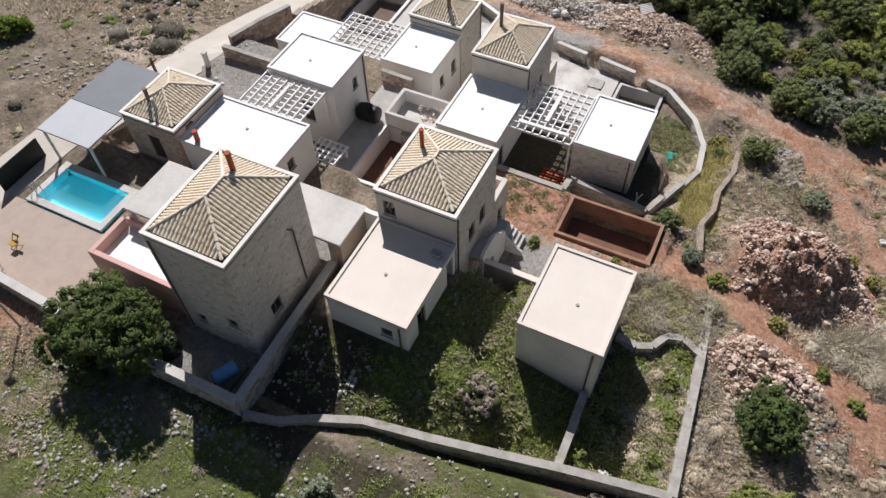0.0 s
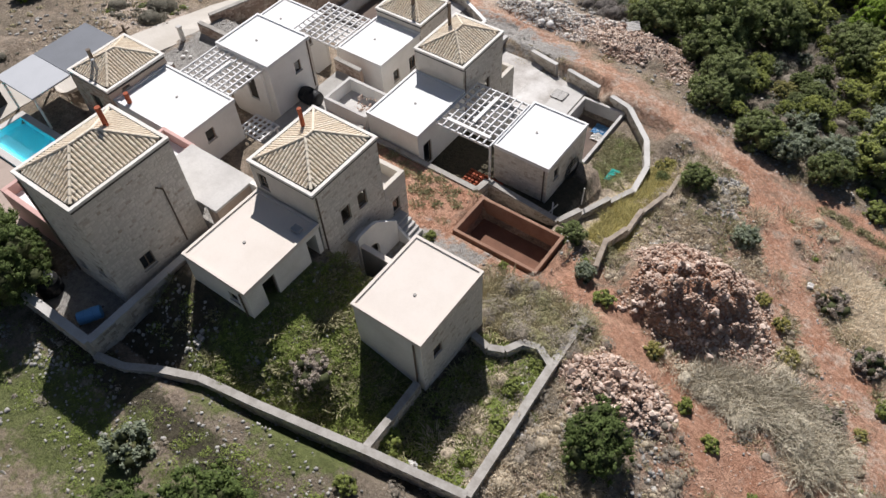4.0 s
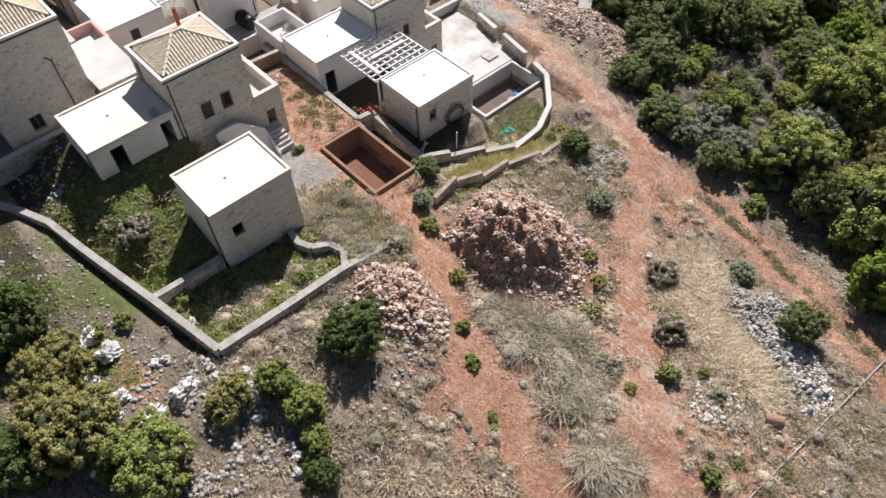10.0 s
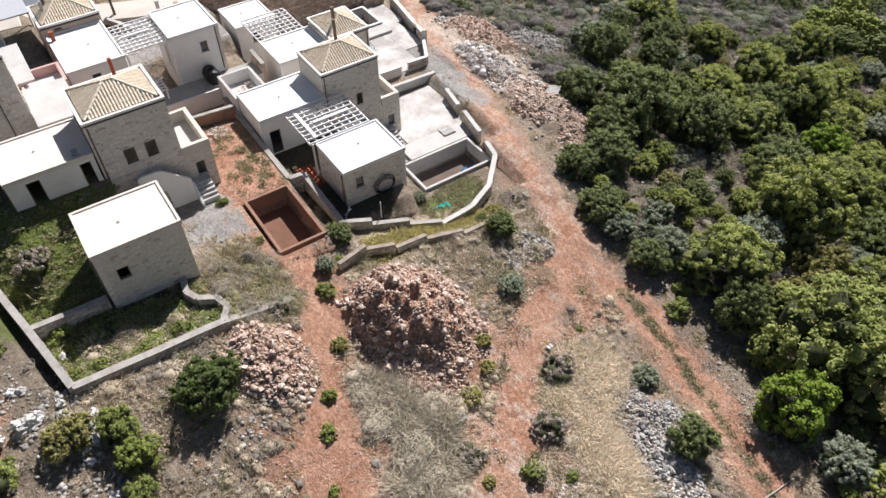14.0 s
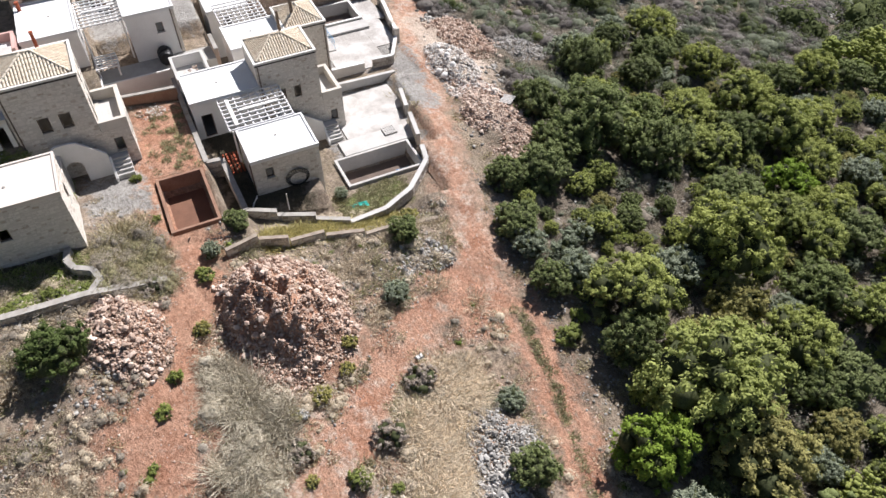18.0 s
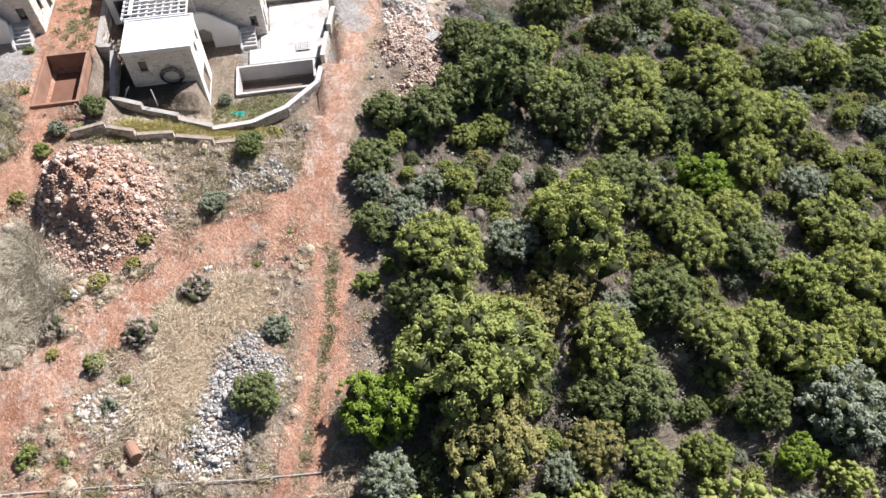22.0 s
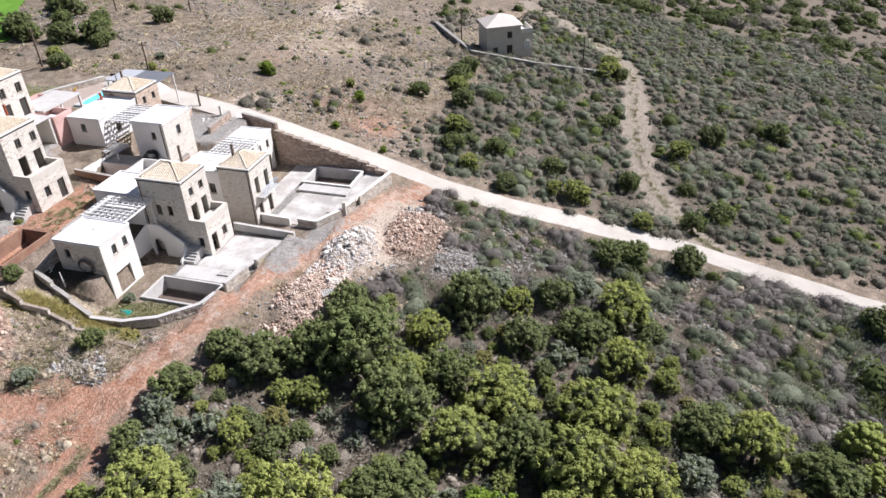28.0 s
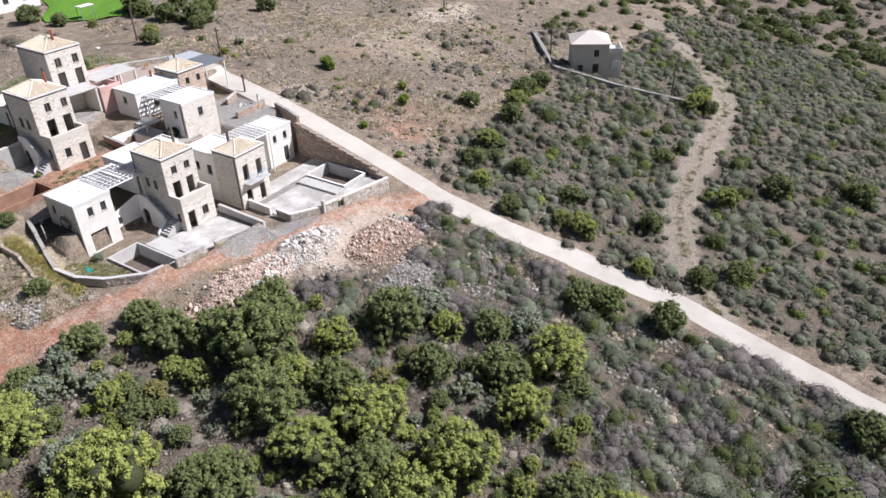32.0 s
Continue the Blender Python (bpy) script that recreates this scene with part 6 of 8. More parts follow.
FAR_MIDDLE = (
    ("bright", -50.6, 32.7, 0.55), ("olive2", -44.0, 43.0, 0.3), ("olive2", -54.4, 43.5, 0.4), ("bright", -51.0, 46.4, 0.45), ("bright", -49.4, 47.2, 0.5), ("bright", -40.0, 47.5, 0.4), ("dark", -58.6, 53.0, 0.8), ("bright", -37.6, 55.1, 0.35), ("dark", -71.5, 55.6, 1.0), ("dark", -76.0, 56.2, 0.9), ("olive2", -66.0, 57.0, 0.9), ("dark", -60.0, 59.5, 0.9), ("olive2", -50.0, 61.0, 0.9), ("dark", -51.0, 62.0, 0.8), ("dark", -44.3, 62.5, 0.9), ("dark", -47.5, 64.0, 0.7), ("olive2", -41.0, 65.6, 0.7), ("dark", -47.5, 67.7, 0.8),)
FAR_NORTH = (
    ("dark", -38.8, 71.0, 0.8), ("dark2", -46.8, 75.6, 0.7), ("grey", -48.2, 76.7, 0.8), ("olive2", -41.2, 77.0, 0.6), ("olive", -95.0, 78.0, 0.8), ("olive", -90.0, 79.0, 1.0), ("olive2", -41.5, 79.5, 0.9), ("olive2", -41.4, 80.5, 0.7), ("dark", -91.0, 81.0, 0.8), ("dark", -66.0, 81.0, 0.9), ("dark", -48.9, 85.9, 0.8), ("olive2", -39.0, 88.5, 0.7), ("olive2", -60.5, 92.0, 0.9), ("dark", -41.5, 94.5, 0.8), ("dark", -69.0, 97.0, 1.0), ("dark", -45.8, 97.9, 1.0), ("dark2", -76.0, 107.0, 0.9),)
TREES = WOOD_LOWER + WOOD_MIDDLE + WOOD_UPPER + FRONT_SLOPE + BY_TRACKS + FAR_SOUTH + FAR_MIDDLE + FAR_NORTH
for key, x, y, s in TREES:
    plant(SRC["dark2" if key == "dark" and s > 1.25 else key], x, y, (s * 0.78 if key == "dark" and s > 1.25 else s) * (0.95 if y > 53 and x > -20 else 0.8 if key in ("weed", "yweed") else 1.0), -0.05)
# big tree at the corner of the first yard
BIG = make_tree("tree", "large dense citrus tree over the yard wall", "tree", L_CITRUS, 6.0, 4.6, 17000, 0.125, 91, "garden trees")
BIG.location = (-20.8, 11.9, 7.0)


def in_poly(x, y, poly):
    inside = False
    for (ax, ay), (bx, by) in zip(poly, poly[1:] + poly[:1]):
        if (ay > y) != (by > y) and x < (bx - ax) * (y - ay) / (by - ay) + ax:
            inside = not inside
    return inside


WOOD = [(3.5, 57.0), (2.0, 60.0), (-5.0, 64.8), (-9.5, 66.8), (-6.8, 69.3), (-12.8, 73.3), (-16.4, 75.6), (-17.8, 80.3), (-19.0, 89.5), (-13.3, 92.2), (-8.5, 96.1), (-8.6, 104.0), (-9.8, 118.0), (60, 118), (62, 47.0), (30, 51.8), (27.5, 54.5), (21.3, 55.0), (15.9, 55.2), (10.0, 55.0)]
SEEN = [(6.0, 53.5), (-13.0, 62.5), (-22.0, 84.0), (-20.0, 100.0), (-6.0, 109.0), (22.0, 97.0), (35.0, 91.0), (34.5, 62.0), (33.5, 50.0)]   # here the trees above stand; only small ones between them
taken = [(x, y, {"dark": 1.9, "olive": 2.5, "brown": 2.2, "grey": 1.45, "bright": 1.5, "bright2": 1.8}.get(k, 0.8) * s) for k, x, y, s in TREES] + [(x, y, 1.6) for x, y in FIRST.values()]
wood = []
for _ in range(9000):
    x, y = prng.uniform(-20, 61), prng.uniform(50, 118)
    if not in_poly(x, y, WOOD) or near_line(np.array(x), np.array(y), TRACK) < 3.2:
        continue
    known = in_poly(x, y, SEEN)
    if known and prng.uniform() < 0.55 or noise.noise((x * 0.11, y * 0.11, 7.0)) < -0.37:
        continue
    s = prng.uniform(0.3, 0.55) if known else prng.uniform(0.6, 1.4)
    if any((x - a) ** 2 + (y - b) ** 2 < (0.8 * (2.0 * s + r)) ** 2 for a, b, r in taken):
        continue
    wood.append((x, y, s, prng.choice(["dark", "olive2", "olive", "brown", "grey", "bright2"], p=[0.30, 0.12, 0.22, 0.10, 0.16, 0.10])))
    taken.append((x, y, 2.0 * s))
far_leaves = {}
for x, y, s, key in wood:
    if x < 40 and in_poly(x, y, SEEN):
        plant(SRC[key], x, y, s, -0.1)
        continue
    centres, radii, corners, leaf = MADE[key]
    a = prng.uniform(0, math.tau)
    turn = np.array([[math.cos(a), math.sin(a), 0], [-math.sin(a), math.cos(a), 0], [0, 0, 1]])
    at = np.array([x, y, ground_z(x, y) - 0.1])
    cv, cf = clump_mesh(centres[::2], radii[::2] * 1.4, 1)
    far_leaves.setdefault(leaf.name, []).append((cv @ turn * s + at, cf, corners.reshape(-1, 4, 3)[::5].reshape(-1, 3) @ turn * s + at))
for m, lot in far_leaves.items():
    vs, tris, quads, n = [], [], [], 0
    for cv, cf, q in lot:
        vs += [cv, q]
        tris.append(cf + n)
        quads.append(np.arange(len(q)).reshape(-1, 4) + n + len(cv))
        n += len(cv) + len(q)
    me = fast_mesh("woodland", np.concatenate(vs), [np.concatenate(tris), np.concatenate(quads)])
    me.materials.append(bpy.data.materials[m])
    tagged(new("woodland", me), "distant part of the evergreen wood on the slope", "woodland", kind="stuff")


def scatter_stuff(name, label, category, spots, leaf, per, size, height, leaf_size, up=0.3, heart=0.0):
    """Many low tufts or cushions joined into one object. heart: how far the solid middle of a bush fills it."""
    S = np.array(spots)
    Z = ground_np(S[:, 0], S[:, 1])
    count = np.maximum(6, (per * S[:, 2] * np.maximum(1.0, S[:, 2])).astype(int))
    who = np.repeat(np.arange(len(S)), count)
    n = len(who)
    d = prng.normal(0, 1, (n, 3))
    d[:, 2] = np.abs(d[:, 2])
    d /= np.linalg.norm(d, axis=1)[:, None]
    stretch = np.stack([size * prng.uniform(0.75, 1.25, len(S)), size * prng.uniform(0.75, 1.25, len(S)), height * prng.uniform(0.75, 1.25, len(S))], 1) * S[:, 2:3]
    lumps = prng.normal(0, 1, (len(S), 5, 3))
    lumps /= np.linalg.norm(lumps, axis=2)[..., None]
    bulge = np.max(np.einsum("nk,nlk->nl", d, lumps[who]), axis=1)[:, None]
    p = d * stretch[who] * (0.72 + 0.34 * bulge) * (prng.uniform(0.82, 1.02, (n, 1)) if heart else prng.uniform(0.4, 1.0, (n, 1)) ** 0.5)
    at = np.stack([S[:, 0], S[:, 1], Z], 1)
    q = leaf_quads(p + at[who], d + np.array([0, 0, up]), leaf_size * (0.75 + 0.25 * np.minimum(S[who, 2:3], 1.6)))
    vs, fs = [q], [np.arange(len(q)).reshape(-1, 4)]
    if heart:
        v = DOME_V[None] * prng.uniform(0.75, 1.1, (len(S), len(DOME_V), 1)) * stretch[:, None] * heart * 0.85 + at[:, None]
        vs.append(v.reshape(-1, 3))
        fs.append((DOME_F[None] + (len(q) + np.arange(len(S)) * len(DOME_V))[:, None, None]).reshape(-1, 3))
    ob = from_arrays(name, np.concatenate(vs), fs, leaf)
    return tagged(ob, label, category, kind="stuff")


def tuft_stuff(name, label, category, spots, leaf, per, size, height, blade, lean=0.6):
    """Tufts of thin blades or twigs that fan out from the ground, joined into one object."""
    S = np.array(spots)
    count = np.maximum(8, (per * S[:, 2] * 1.25).astype(int))
    who = np.repeat(np.arange(len(S)), count)
    n, s = len(who), S[who, 2]
    at = np.stack([S[:, 0], S[:, 1], ground_np(S[:, 0], S[:, 1])], 1)[who]
    a = prng.uniform(0, math.tau, n)
    r = np.sqrt(prng.uniform(0, 1, n)) * size * s
    foot = np.stack([np.cos(a) * r * 0.8, np.sin(a) * r * 0.8, np.zeros(n) - 0.03], 1)
    drift = prng.normal(0, 0.15, (len(S), 2))[who]
    h = height * s * prng.uniform(0.35, 1.0, n)
    out = np.stack([np.cos(a) * r * lean * 0.35 + (drift[:, 0] + prng.normal(0, 0.6, n)) * h, np.sin(a) * r * lean * 0.35 + (drift[:, 1] + prng.normal(0, 0.6, n)) * h, h * 0.8], 1)
    side = np.cross(out, np.array([0, 0, 1.0]) + prng.normal(0, 0.35, (n, 3)))
    side /= np.linalg.norm(side, axis=1)[:, None] + 1e-9
    w = blade * prng.uniform(0.6, 1.3, (n, 1)) * 1.25
    mid = foot + out * 0.55
    mid[:, 2] += 0.12 * h
    q = np.stack([foot - side * w * 0.4, mid - side * w * 0.5, foot + out, mid + side * w * 0.5], 1) + at[:, None]
    v = q.reshape(-1, 3)
    ob = from_arrays(name, v, [np.arange(len(v)).reshape(-1, 4)], leaf)
    return tagged(ob, label, category, kind="stuff")


HOUSES = ((-36.5, -13, 11.3, 24.5), (-32, -13.5, 24, 58), (-13.2, -6.4, 17, 30.5), (-6.4, -3, 25, 30.5), (-16.5, 3.4, 34.3, 52.5), (-2.6, 2.6, 19.8, 25.9), (-3.8, 2.7, 30.4, 34.2), (-13, -3.6, 28.5, 34.5))


def free_mask(x, y):
    """True where the ground is free of houses, tracks and heaps."""
    ok = np.ones(len(x), bool)
    for a, b, c, d in HOUSES:
        ok &= ~((a < x) & (x < b) & (c < y) & (y < d))
    ragged = 0.55 * np.sin(x * 1.1 + 2 * np.sin(y * 0.8)) + 0.45 * np.sin(y * 1.7 + 2 * np.sin(x * 1.3)) + prng.normal(0, 0.3, len(x))
    for line, w in ((TRACK, 1.5), (TRACK_BRANCH, 1.3), (TRACK_PIT, 1.6), (FAR_ROAD, 2.3)):
        ok &= near_line(x, y, line) > w + ragged * (0.4 if line is TRACK else 0.9)
    ok &= np.abs(x + 35.2) > 2.6
    for a, b, ru, rv, k in PILES:
        ok &= ((x - a) / ru) ** 2 + ((y - b) / rv) ** 2 > 0.9
    return ok


def spots(n, x0, x1, y0, y1, lo, hi, test=None):
    got = []
    while len(got) < n:
        x, y = prng.uniform(x0, x1, n), prng.uniform(y0, y1, n)
        ok = free_mask(x, y)
        for a, b in zip(x[ok].tolist(), y[ok].tolist()):
            if test is None or test(a, b):
                got.append((a, b, prng.uniform(lo, hi)))
    return got[:n]


def patchy(x, y, k=0.12, t=0.0):
    return noise.noise((x * k, y * k, 3.3)) > t - 0.35 + prng.uniform(-0.25, 0.25)


def uneven(lot, k=0.55):
    """Sizes with a few large ones among many small."""
    return [(x, y, s * min(1.7, math.exp(prng.normal(0, k * 0.8) - 0.1))) for x, y, s in lot]


def open_field(x, y):
    return y > 58 + 6 * noise.noise((x * 0.05, y * 0.05, 0)) or (patchy(x, y, 0.1, 0.75) and y > 30)


def garden(x, y):
    return y > 14.3 + 0.19 * max(0, x + 7) and not (-11.5 < x < -6.4 and y > 17) and (x > -8.0 or prng.uniform() < 0.12)


def below_garden(x, y):
    return y < 11.2 + 0.2 * max(0, x + 9)


def clearing(x, y):
    return not in_poly(x, y, WOOD)


def in_wood(x, y):
    return in_poly(x, y, WOOD)


BANK = ((14.2, 31.2), (17.7, 31.6), (22.0, 30.8), (24.5, 29.0))
STRAW = ((18.6, 44.2), (20.6, 41.8), (23.6, 40.8), (26.4, 40.2))


def along(line, w):
    return lambda x, y: near_line(np.array(x), np.array(y), line) < w * (1 + 0.5 * noise.noise((x * 0.5, y * 0.5, 2.0)))


scatter_stuff("scrub", "grey-brown cushion scrub covering the far hillside", "scrub", uneven(spots(4600, -150, -37.5, 20, 150, 0.65, 1.4, open_field)), L_SCRUB, 46, 0.82, 0.72, 0.17, 0.4, 0.78)
scatter_stuff("scrub", "grey-green cushion scrub on the far hillside", "scrub", uneven(spots(3300, -150, -37.5, 58, 150, 0.65, 1.5)), L_CUSHION, 46, 0.85, 0.78, 0.17, 0.4, 0.75)
scatter_stuff("scrub", "yellowish green bushes on the far hillside", "scrub", uneven(spots(650, -150, -37.5, 56, 150, 0.6, 1.4)), L_GRASS, 60, 0.85, 0.7, 0.17, 0.4, 0.75)
scatter_stuff("scrub", "dark green bushes on the far slope", "scrub", spots(300, -175, -48, 40, 160, 0.8, 2.0, lambda x, y: y > 60 or x < -105) + spots(60, -130, -45, -40, 50, 0.6, 1.5), L_DARKSCRUB, 70, 1.0, 0.95, 0.24, 0.4, 0.8)
scatter_stuff("scrub", "bushes on the distant slopes", "scrub", uneven(spots(1500, -330, -148, -60, 240, 1.0, 3.2), 0.4), L_DARKSCRUB, 24, 1.0, 0.8, 0.55, 0.4, 0.85)
scatter_stuff("scrub", "grey scrub on the distant slopes", "scrub", uneven(spots(1800, -330, -148, -60, 240, 0.9, 2.4), 0.4), L_SCRUB, 20, 1.0, 0.7, 0.5, 0.4, 0.85)
scatter_stuff("scrub", "dark bushes beyond the wood", "scrub", uneven(spots(2000, 58, 150, 30, 170, 1.2, 3.2, lambda x, y: patchy(x, y, 0.05, 0.2)), 0.3) + uneven(spots(500, -20, 60, 112, 160, 1.2, 3.0), 0.3), L_DARKSCRUB, 26, 1.0, 0.9, 0.5, 0.4, 0.85)
scatter_stuff("scrub", "dry scrub on the slope beyond the tracks", "scrub", uneven(spots(1500, 36, 150, -70, 60, 0.6, 1.8), 0.5) + uneven(spots(700, -35, 40, -80, -8, 0.5, 1.5), 0.5), L_SCRUB, 26, 0.9, 0.6, 0.32, 0.4, 0.8)
tuft_stuff("scrub", "dry grey twigs between lane and wood", "scrub", uneven(spots(900, -33, 2, 64, 130, 0.5, 1.2, clearing), 0.35), L_DRY, 100, 0.8, 0.5, 0.035, 0.9)
scatter_stuff("scrub", "dry grey scrub between lane and wood", "scrub", uneven(spots(1700, -33, 2, 64, 130, 0.5, 1.3, lambda x, y: clearing(x, y) and patchy(x, y, 0.25, 0.45))), L_PURPLE, 80, 0.78, 0.74, 0.115, 0.45, 0.78)
scatter_stuff("scrub", "green-grey low bushes between lane and wood", "scrub", uneven(spots(800, -33, 2, 66, 130, 0.6, 1.5, clearing)), L_CUSHION, 90, 0.8, 0.75, 0.12, 0.5, 0.75)
scatter_stuff("scrub", "dark green low bushes between lane and wood", "scrub", uneven(spots(260, -33, 2, 66, 130, 0.5, 1.3, clearing)), L_DARKSCRUB, 110, 0.8, 0.85, 0.12, 0.5, 0.75)
scatter_stuff("scrub", "straw-coloured low tufts between lane and wood", "scrub", uneven(spots(500, -33, 2, 64, 130, 0.4, 0.9, lambda x, y: clearing(x, y) and patchy(x, y, 0.18, 0.5))), L_DRYGRASS, 70, 0.7, 0.45, 0.10, 0.5, 0.6)
tuft_stuff("scrub", "dry grey twiggy undergrowth in the wood", "scrub", uneven(spots(1500, -18, 46, 53, 112, 0.6, 1.3, in_wood), 0.3), L_DRY, 120, 0.85, 0.6, 0.035, 0.9)
scatter_stuff("scrub", "low green undergrowth in the wood", "scrub", uneven(spots(1200, -18, 60, 53, 118, 0.6, 1.3, in_wood)), L_CUSHION, 90, 0.85, 0.75, 0.12, 0.45, 0.5)
scatter_stuff("scrub", "dry grey bushes in the wood", "scrub", uneven(spots(1500, -18, 60, 53, 118, 0.6, 1.3, in_wood)), L_DRY, 90, 0.85, 0.7, 0.11, 0.45, 0.7)
scatter_stuff("scrub", "sparse weeds on the stony field", "scrub", uneven(spots(1100, -120, -38, -30, 60, 0.3, 0.8)), L_PALEGRASS, 24, 0.7, 0.35, 0.17, 0.5, 0.6)
tuft_stuff("grass", "dry straw grass on the stony field", "grass", uneven(spots(2200, -95, -38, -20, 60, 0.5, 1.2, lambda x, y: patchy(x, y, 0.08, 0.35))), L_DRYGRASS, 26, 0.8, 0.32, 0.11, 1.0)
scatter_stuff("scrub", "green weeds on the stony field", "scrub", uneven(spots(420, -100, -38, -25, 58, 0.3, 0.9, lambda x, y: patchy(x, y, 0.09, 0.5))), L_GRASS, 44, 0.8, 0.4, 0.13, 0.6, 0.6)
scatter_stuff("scrub", "grey thorny cushions on the stony field", "scrub", uneven(spots(1500, -125, -38, -30, 60, 0.3, 0.8)), L_SCRUB, 26, 0.75, 0.5, 0.16, 0.5, 0.7)
tuft_stuff("grass", "pale straw grass beside the track", "grass", uneven(spots(420, 13, 29, 32, 50, 0.5, 1.2, along(STRAW, 1.6)), 0.5), L_STRAW, 240, 0.8, 0.5, 0.028, 0.8)
tuft_stuff("grass", "yellowish grass along the boundary walls", "grass", spots(520, 1.6, 5.0, 36.2, 46.5, 0.6, 1.2, lambda x, y: x > 1.2 + (y - 36) * 0.2), L_YELLOWGRASS, 130, 0.6, 0.6, 0.035, 0.8)
tuft_stuff("grass", "grey dry grass tufts on the spoil ground", "grass", uneven(spots(1000, 4, 38, 17, 51, 0.35, 1.05, lambda x, y: patchy(x, y, 0.45, 0.5)), 0.6), L_DRYGRASS, 110, 0.65, 0.42, 0.03, 0.9)
tuft_stuff("grass", "olive-grey weeds on the spoil ground", "grass", uneven(spots(380, 4, 38, 17, 51, 0.35, 0.95, lambda x, y: patchy(x, y, 0.2, 0.4)), 0.5), L_WEED, 100, 0.6, 0.40, 0.034, 0.9)
tuft_stuff("grass", "tall grey-green grass bank between the tracks", "grass", uneven(spots(60, 12.5, 26.5, 26.5, 34.5, 0.6, 1.5, along(BANK, 1.6)), 0.6), L_GREYGRASS, 300, 0.55, 0.95, 0.022, 0.5)
scatter_stuff("grass", "clumps of grey-green bushy grass between the tracks", "grass", uneven(spots(80, 12.5, 26.5, 26.5, 34.5, 0.5, 1.4, along(BANK, 1.9)), 0.5), L_GREYGRASS, 170, 0.62, 0.7, 0.075, 0.9, 0.6)
scatter_stuff("grass", "dry clumps on the spoil ground", "grass", uneven(spots(700, 4, 38, 17, 51, 0.35, 1.0, lambda x, y: patchy(x, y, 0.35, 0.45)), 0.6), L_DRYGRASS, 120, 0.5, 0.5, 0.075, 0.8, 0.6)
scatter_stuff("scrub", "brown and grey clumps on the spoil ground", "scrub", uneven(spots(620, 4, 40, 14, 51, 0.35, 1.0, lambda x, y: patchy(x, y, 0.3, 0.45)), 0.6), L_DRY, 110, 0.55, 0.45, 0.075, 0.8, 0.6)
scatter_stuff("scrub", "small green bushes on the spoil ground", "scrub", uneven(spots(110, 4, 40, 14, 51, 0.3, 0.7), 0.6), L_GRASS, 130, 0.55, 0.5, 0.075, 0.8, 0.6)
tuft_stuff("grass", "straw grass before the outbuilding", "grass", uneven(spots(210, 0.8, 7.6, 25.6, 30.4, 0.4, 1.2, lambda x, y: patchy(x, y, 0.5, 0.3)), 0.5), L_PALEGRASS, 130, 0.6, 0.5, 0.03, 0.8)
scatter_stuff("scrub", "dry brownish bushes before the outbuilding", "scrub", uneven(spots(130, 1.6, 7.4, 25.8, 30.0, 0.4, 1.1), 0.5), L_DRY, 150, 0.55, 0.8, 0.075, 0.8, 0.6)
scatter_stuff("scrub", "olive bushes before the outbuilding", "scrub", uneven(spots(100, 1.6, 7.4, 25.8, 30.0, 0.4, 1.0), 0.5), L_WEED, 150, 0.5, 0.85, 0.07, 0.8, 0.6)
scatter_stuff("grass", "green weeds in the walled garden", "grass", uneven(spots(2600, -12.5, 6.8, 13, 25.5, 0.25, 0.8, garden)), L_GARDEN, 60, 0.42, 0.24, 0.075, 1.0)
tuft_stuff("grass", "pale weeds in the walled garden", "grass", uneven(spots(500, -12.5, 6.8, 13, 25.5, 0.3, 0.9, garden)), L_WEED, 60, 0.5, 0.36, 0.05, 0.9)
scatter_stuff("grass", "lush weeds along the garden wall", "grass", uneven(spots(130, 5.3, 6.7, 16.9, 25.2, 0.4, 1.0), 0.4), L_GARDEN, 90, 0.45, 0.4, 0.08, 0.9)
scatter_stuff("grass", "green weeds outside the garden walls", "grass", uneven(spots(2600, -34, 6, -8, 13, 0.3, 0.9, lambda x, y: below_garden(x, y) and patchy(x, y, 0.2, 0.4))), L_GARDEN, 50, 0.5, 0.22, 0.075, 1.0)
tuft_stuff("grass", "dry grass on the slope before the houses", "grass", uneven(spots(2400, -34, 26, -12, 24, 0.4, 1.0, lambda x, y: not (x < 7.2 and y > 11) and patchy(x, y, 0.15, 0.3 if x > 4 else 0.75))), L_DRYGRASS, 80, 0.6, 0.26, 0.032, 1.0)
scatter_stuff("scrub", "dry scrub on the rocky slope before the houses", "scrub", uneven(spots(800, -30, 24, -12, 24, 0.3, 0.9, lambda x, y: not (x < 7.2 and y > 11))), L_DRY, 60, 0.5, 0.36, 0.09, 0.8, 0.55)
tuft_stuff("grass", "thin weeds along the tracks and walls", "grass", uneven(spots(1300, -12, 36, 22, 60, 0.3, 0.8)), L_PALEGRASS, 60, 0.45, 0.30, 0.036, 1.0)
MIDDLE = [(x, float(np.interp(x, [16, 21.3, 27.6, 42], [51.0, 50.4, 48.8, 45.0])) + prng.normal(0, 0.22), prng.uniform(0.3, 0.8)) for x in prng.uniform(14.5, 40, 190)]
tuft_stuff("grass", "weeds in the middle of the track", "grass", MIDDLE, L_WEED, 60, 0.5, 0.3, 0.05, 1.0)
CROWN_LINE = [(ax + (bx - ax) * t + prng.normal(0, 0.35), ay + (by - ay) * t + prng.normal(0, 0.35), prng.uniform(0.4, 0.9)) for (ax, ay), (bx, by) in zip(FAR_ROAD, FAR_ROAD[1:]) for t in prng.uniform(0, 1, 45)]
tuft_stuff("grass", "short weeds along the middle of the far path", "grass", CROWN_LINE, L_WEED, 40, 0.6, 0.2, 0.08, 1.0)
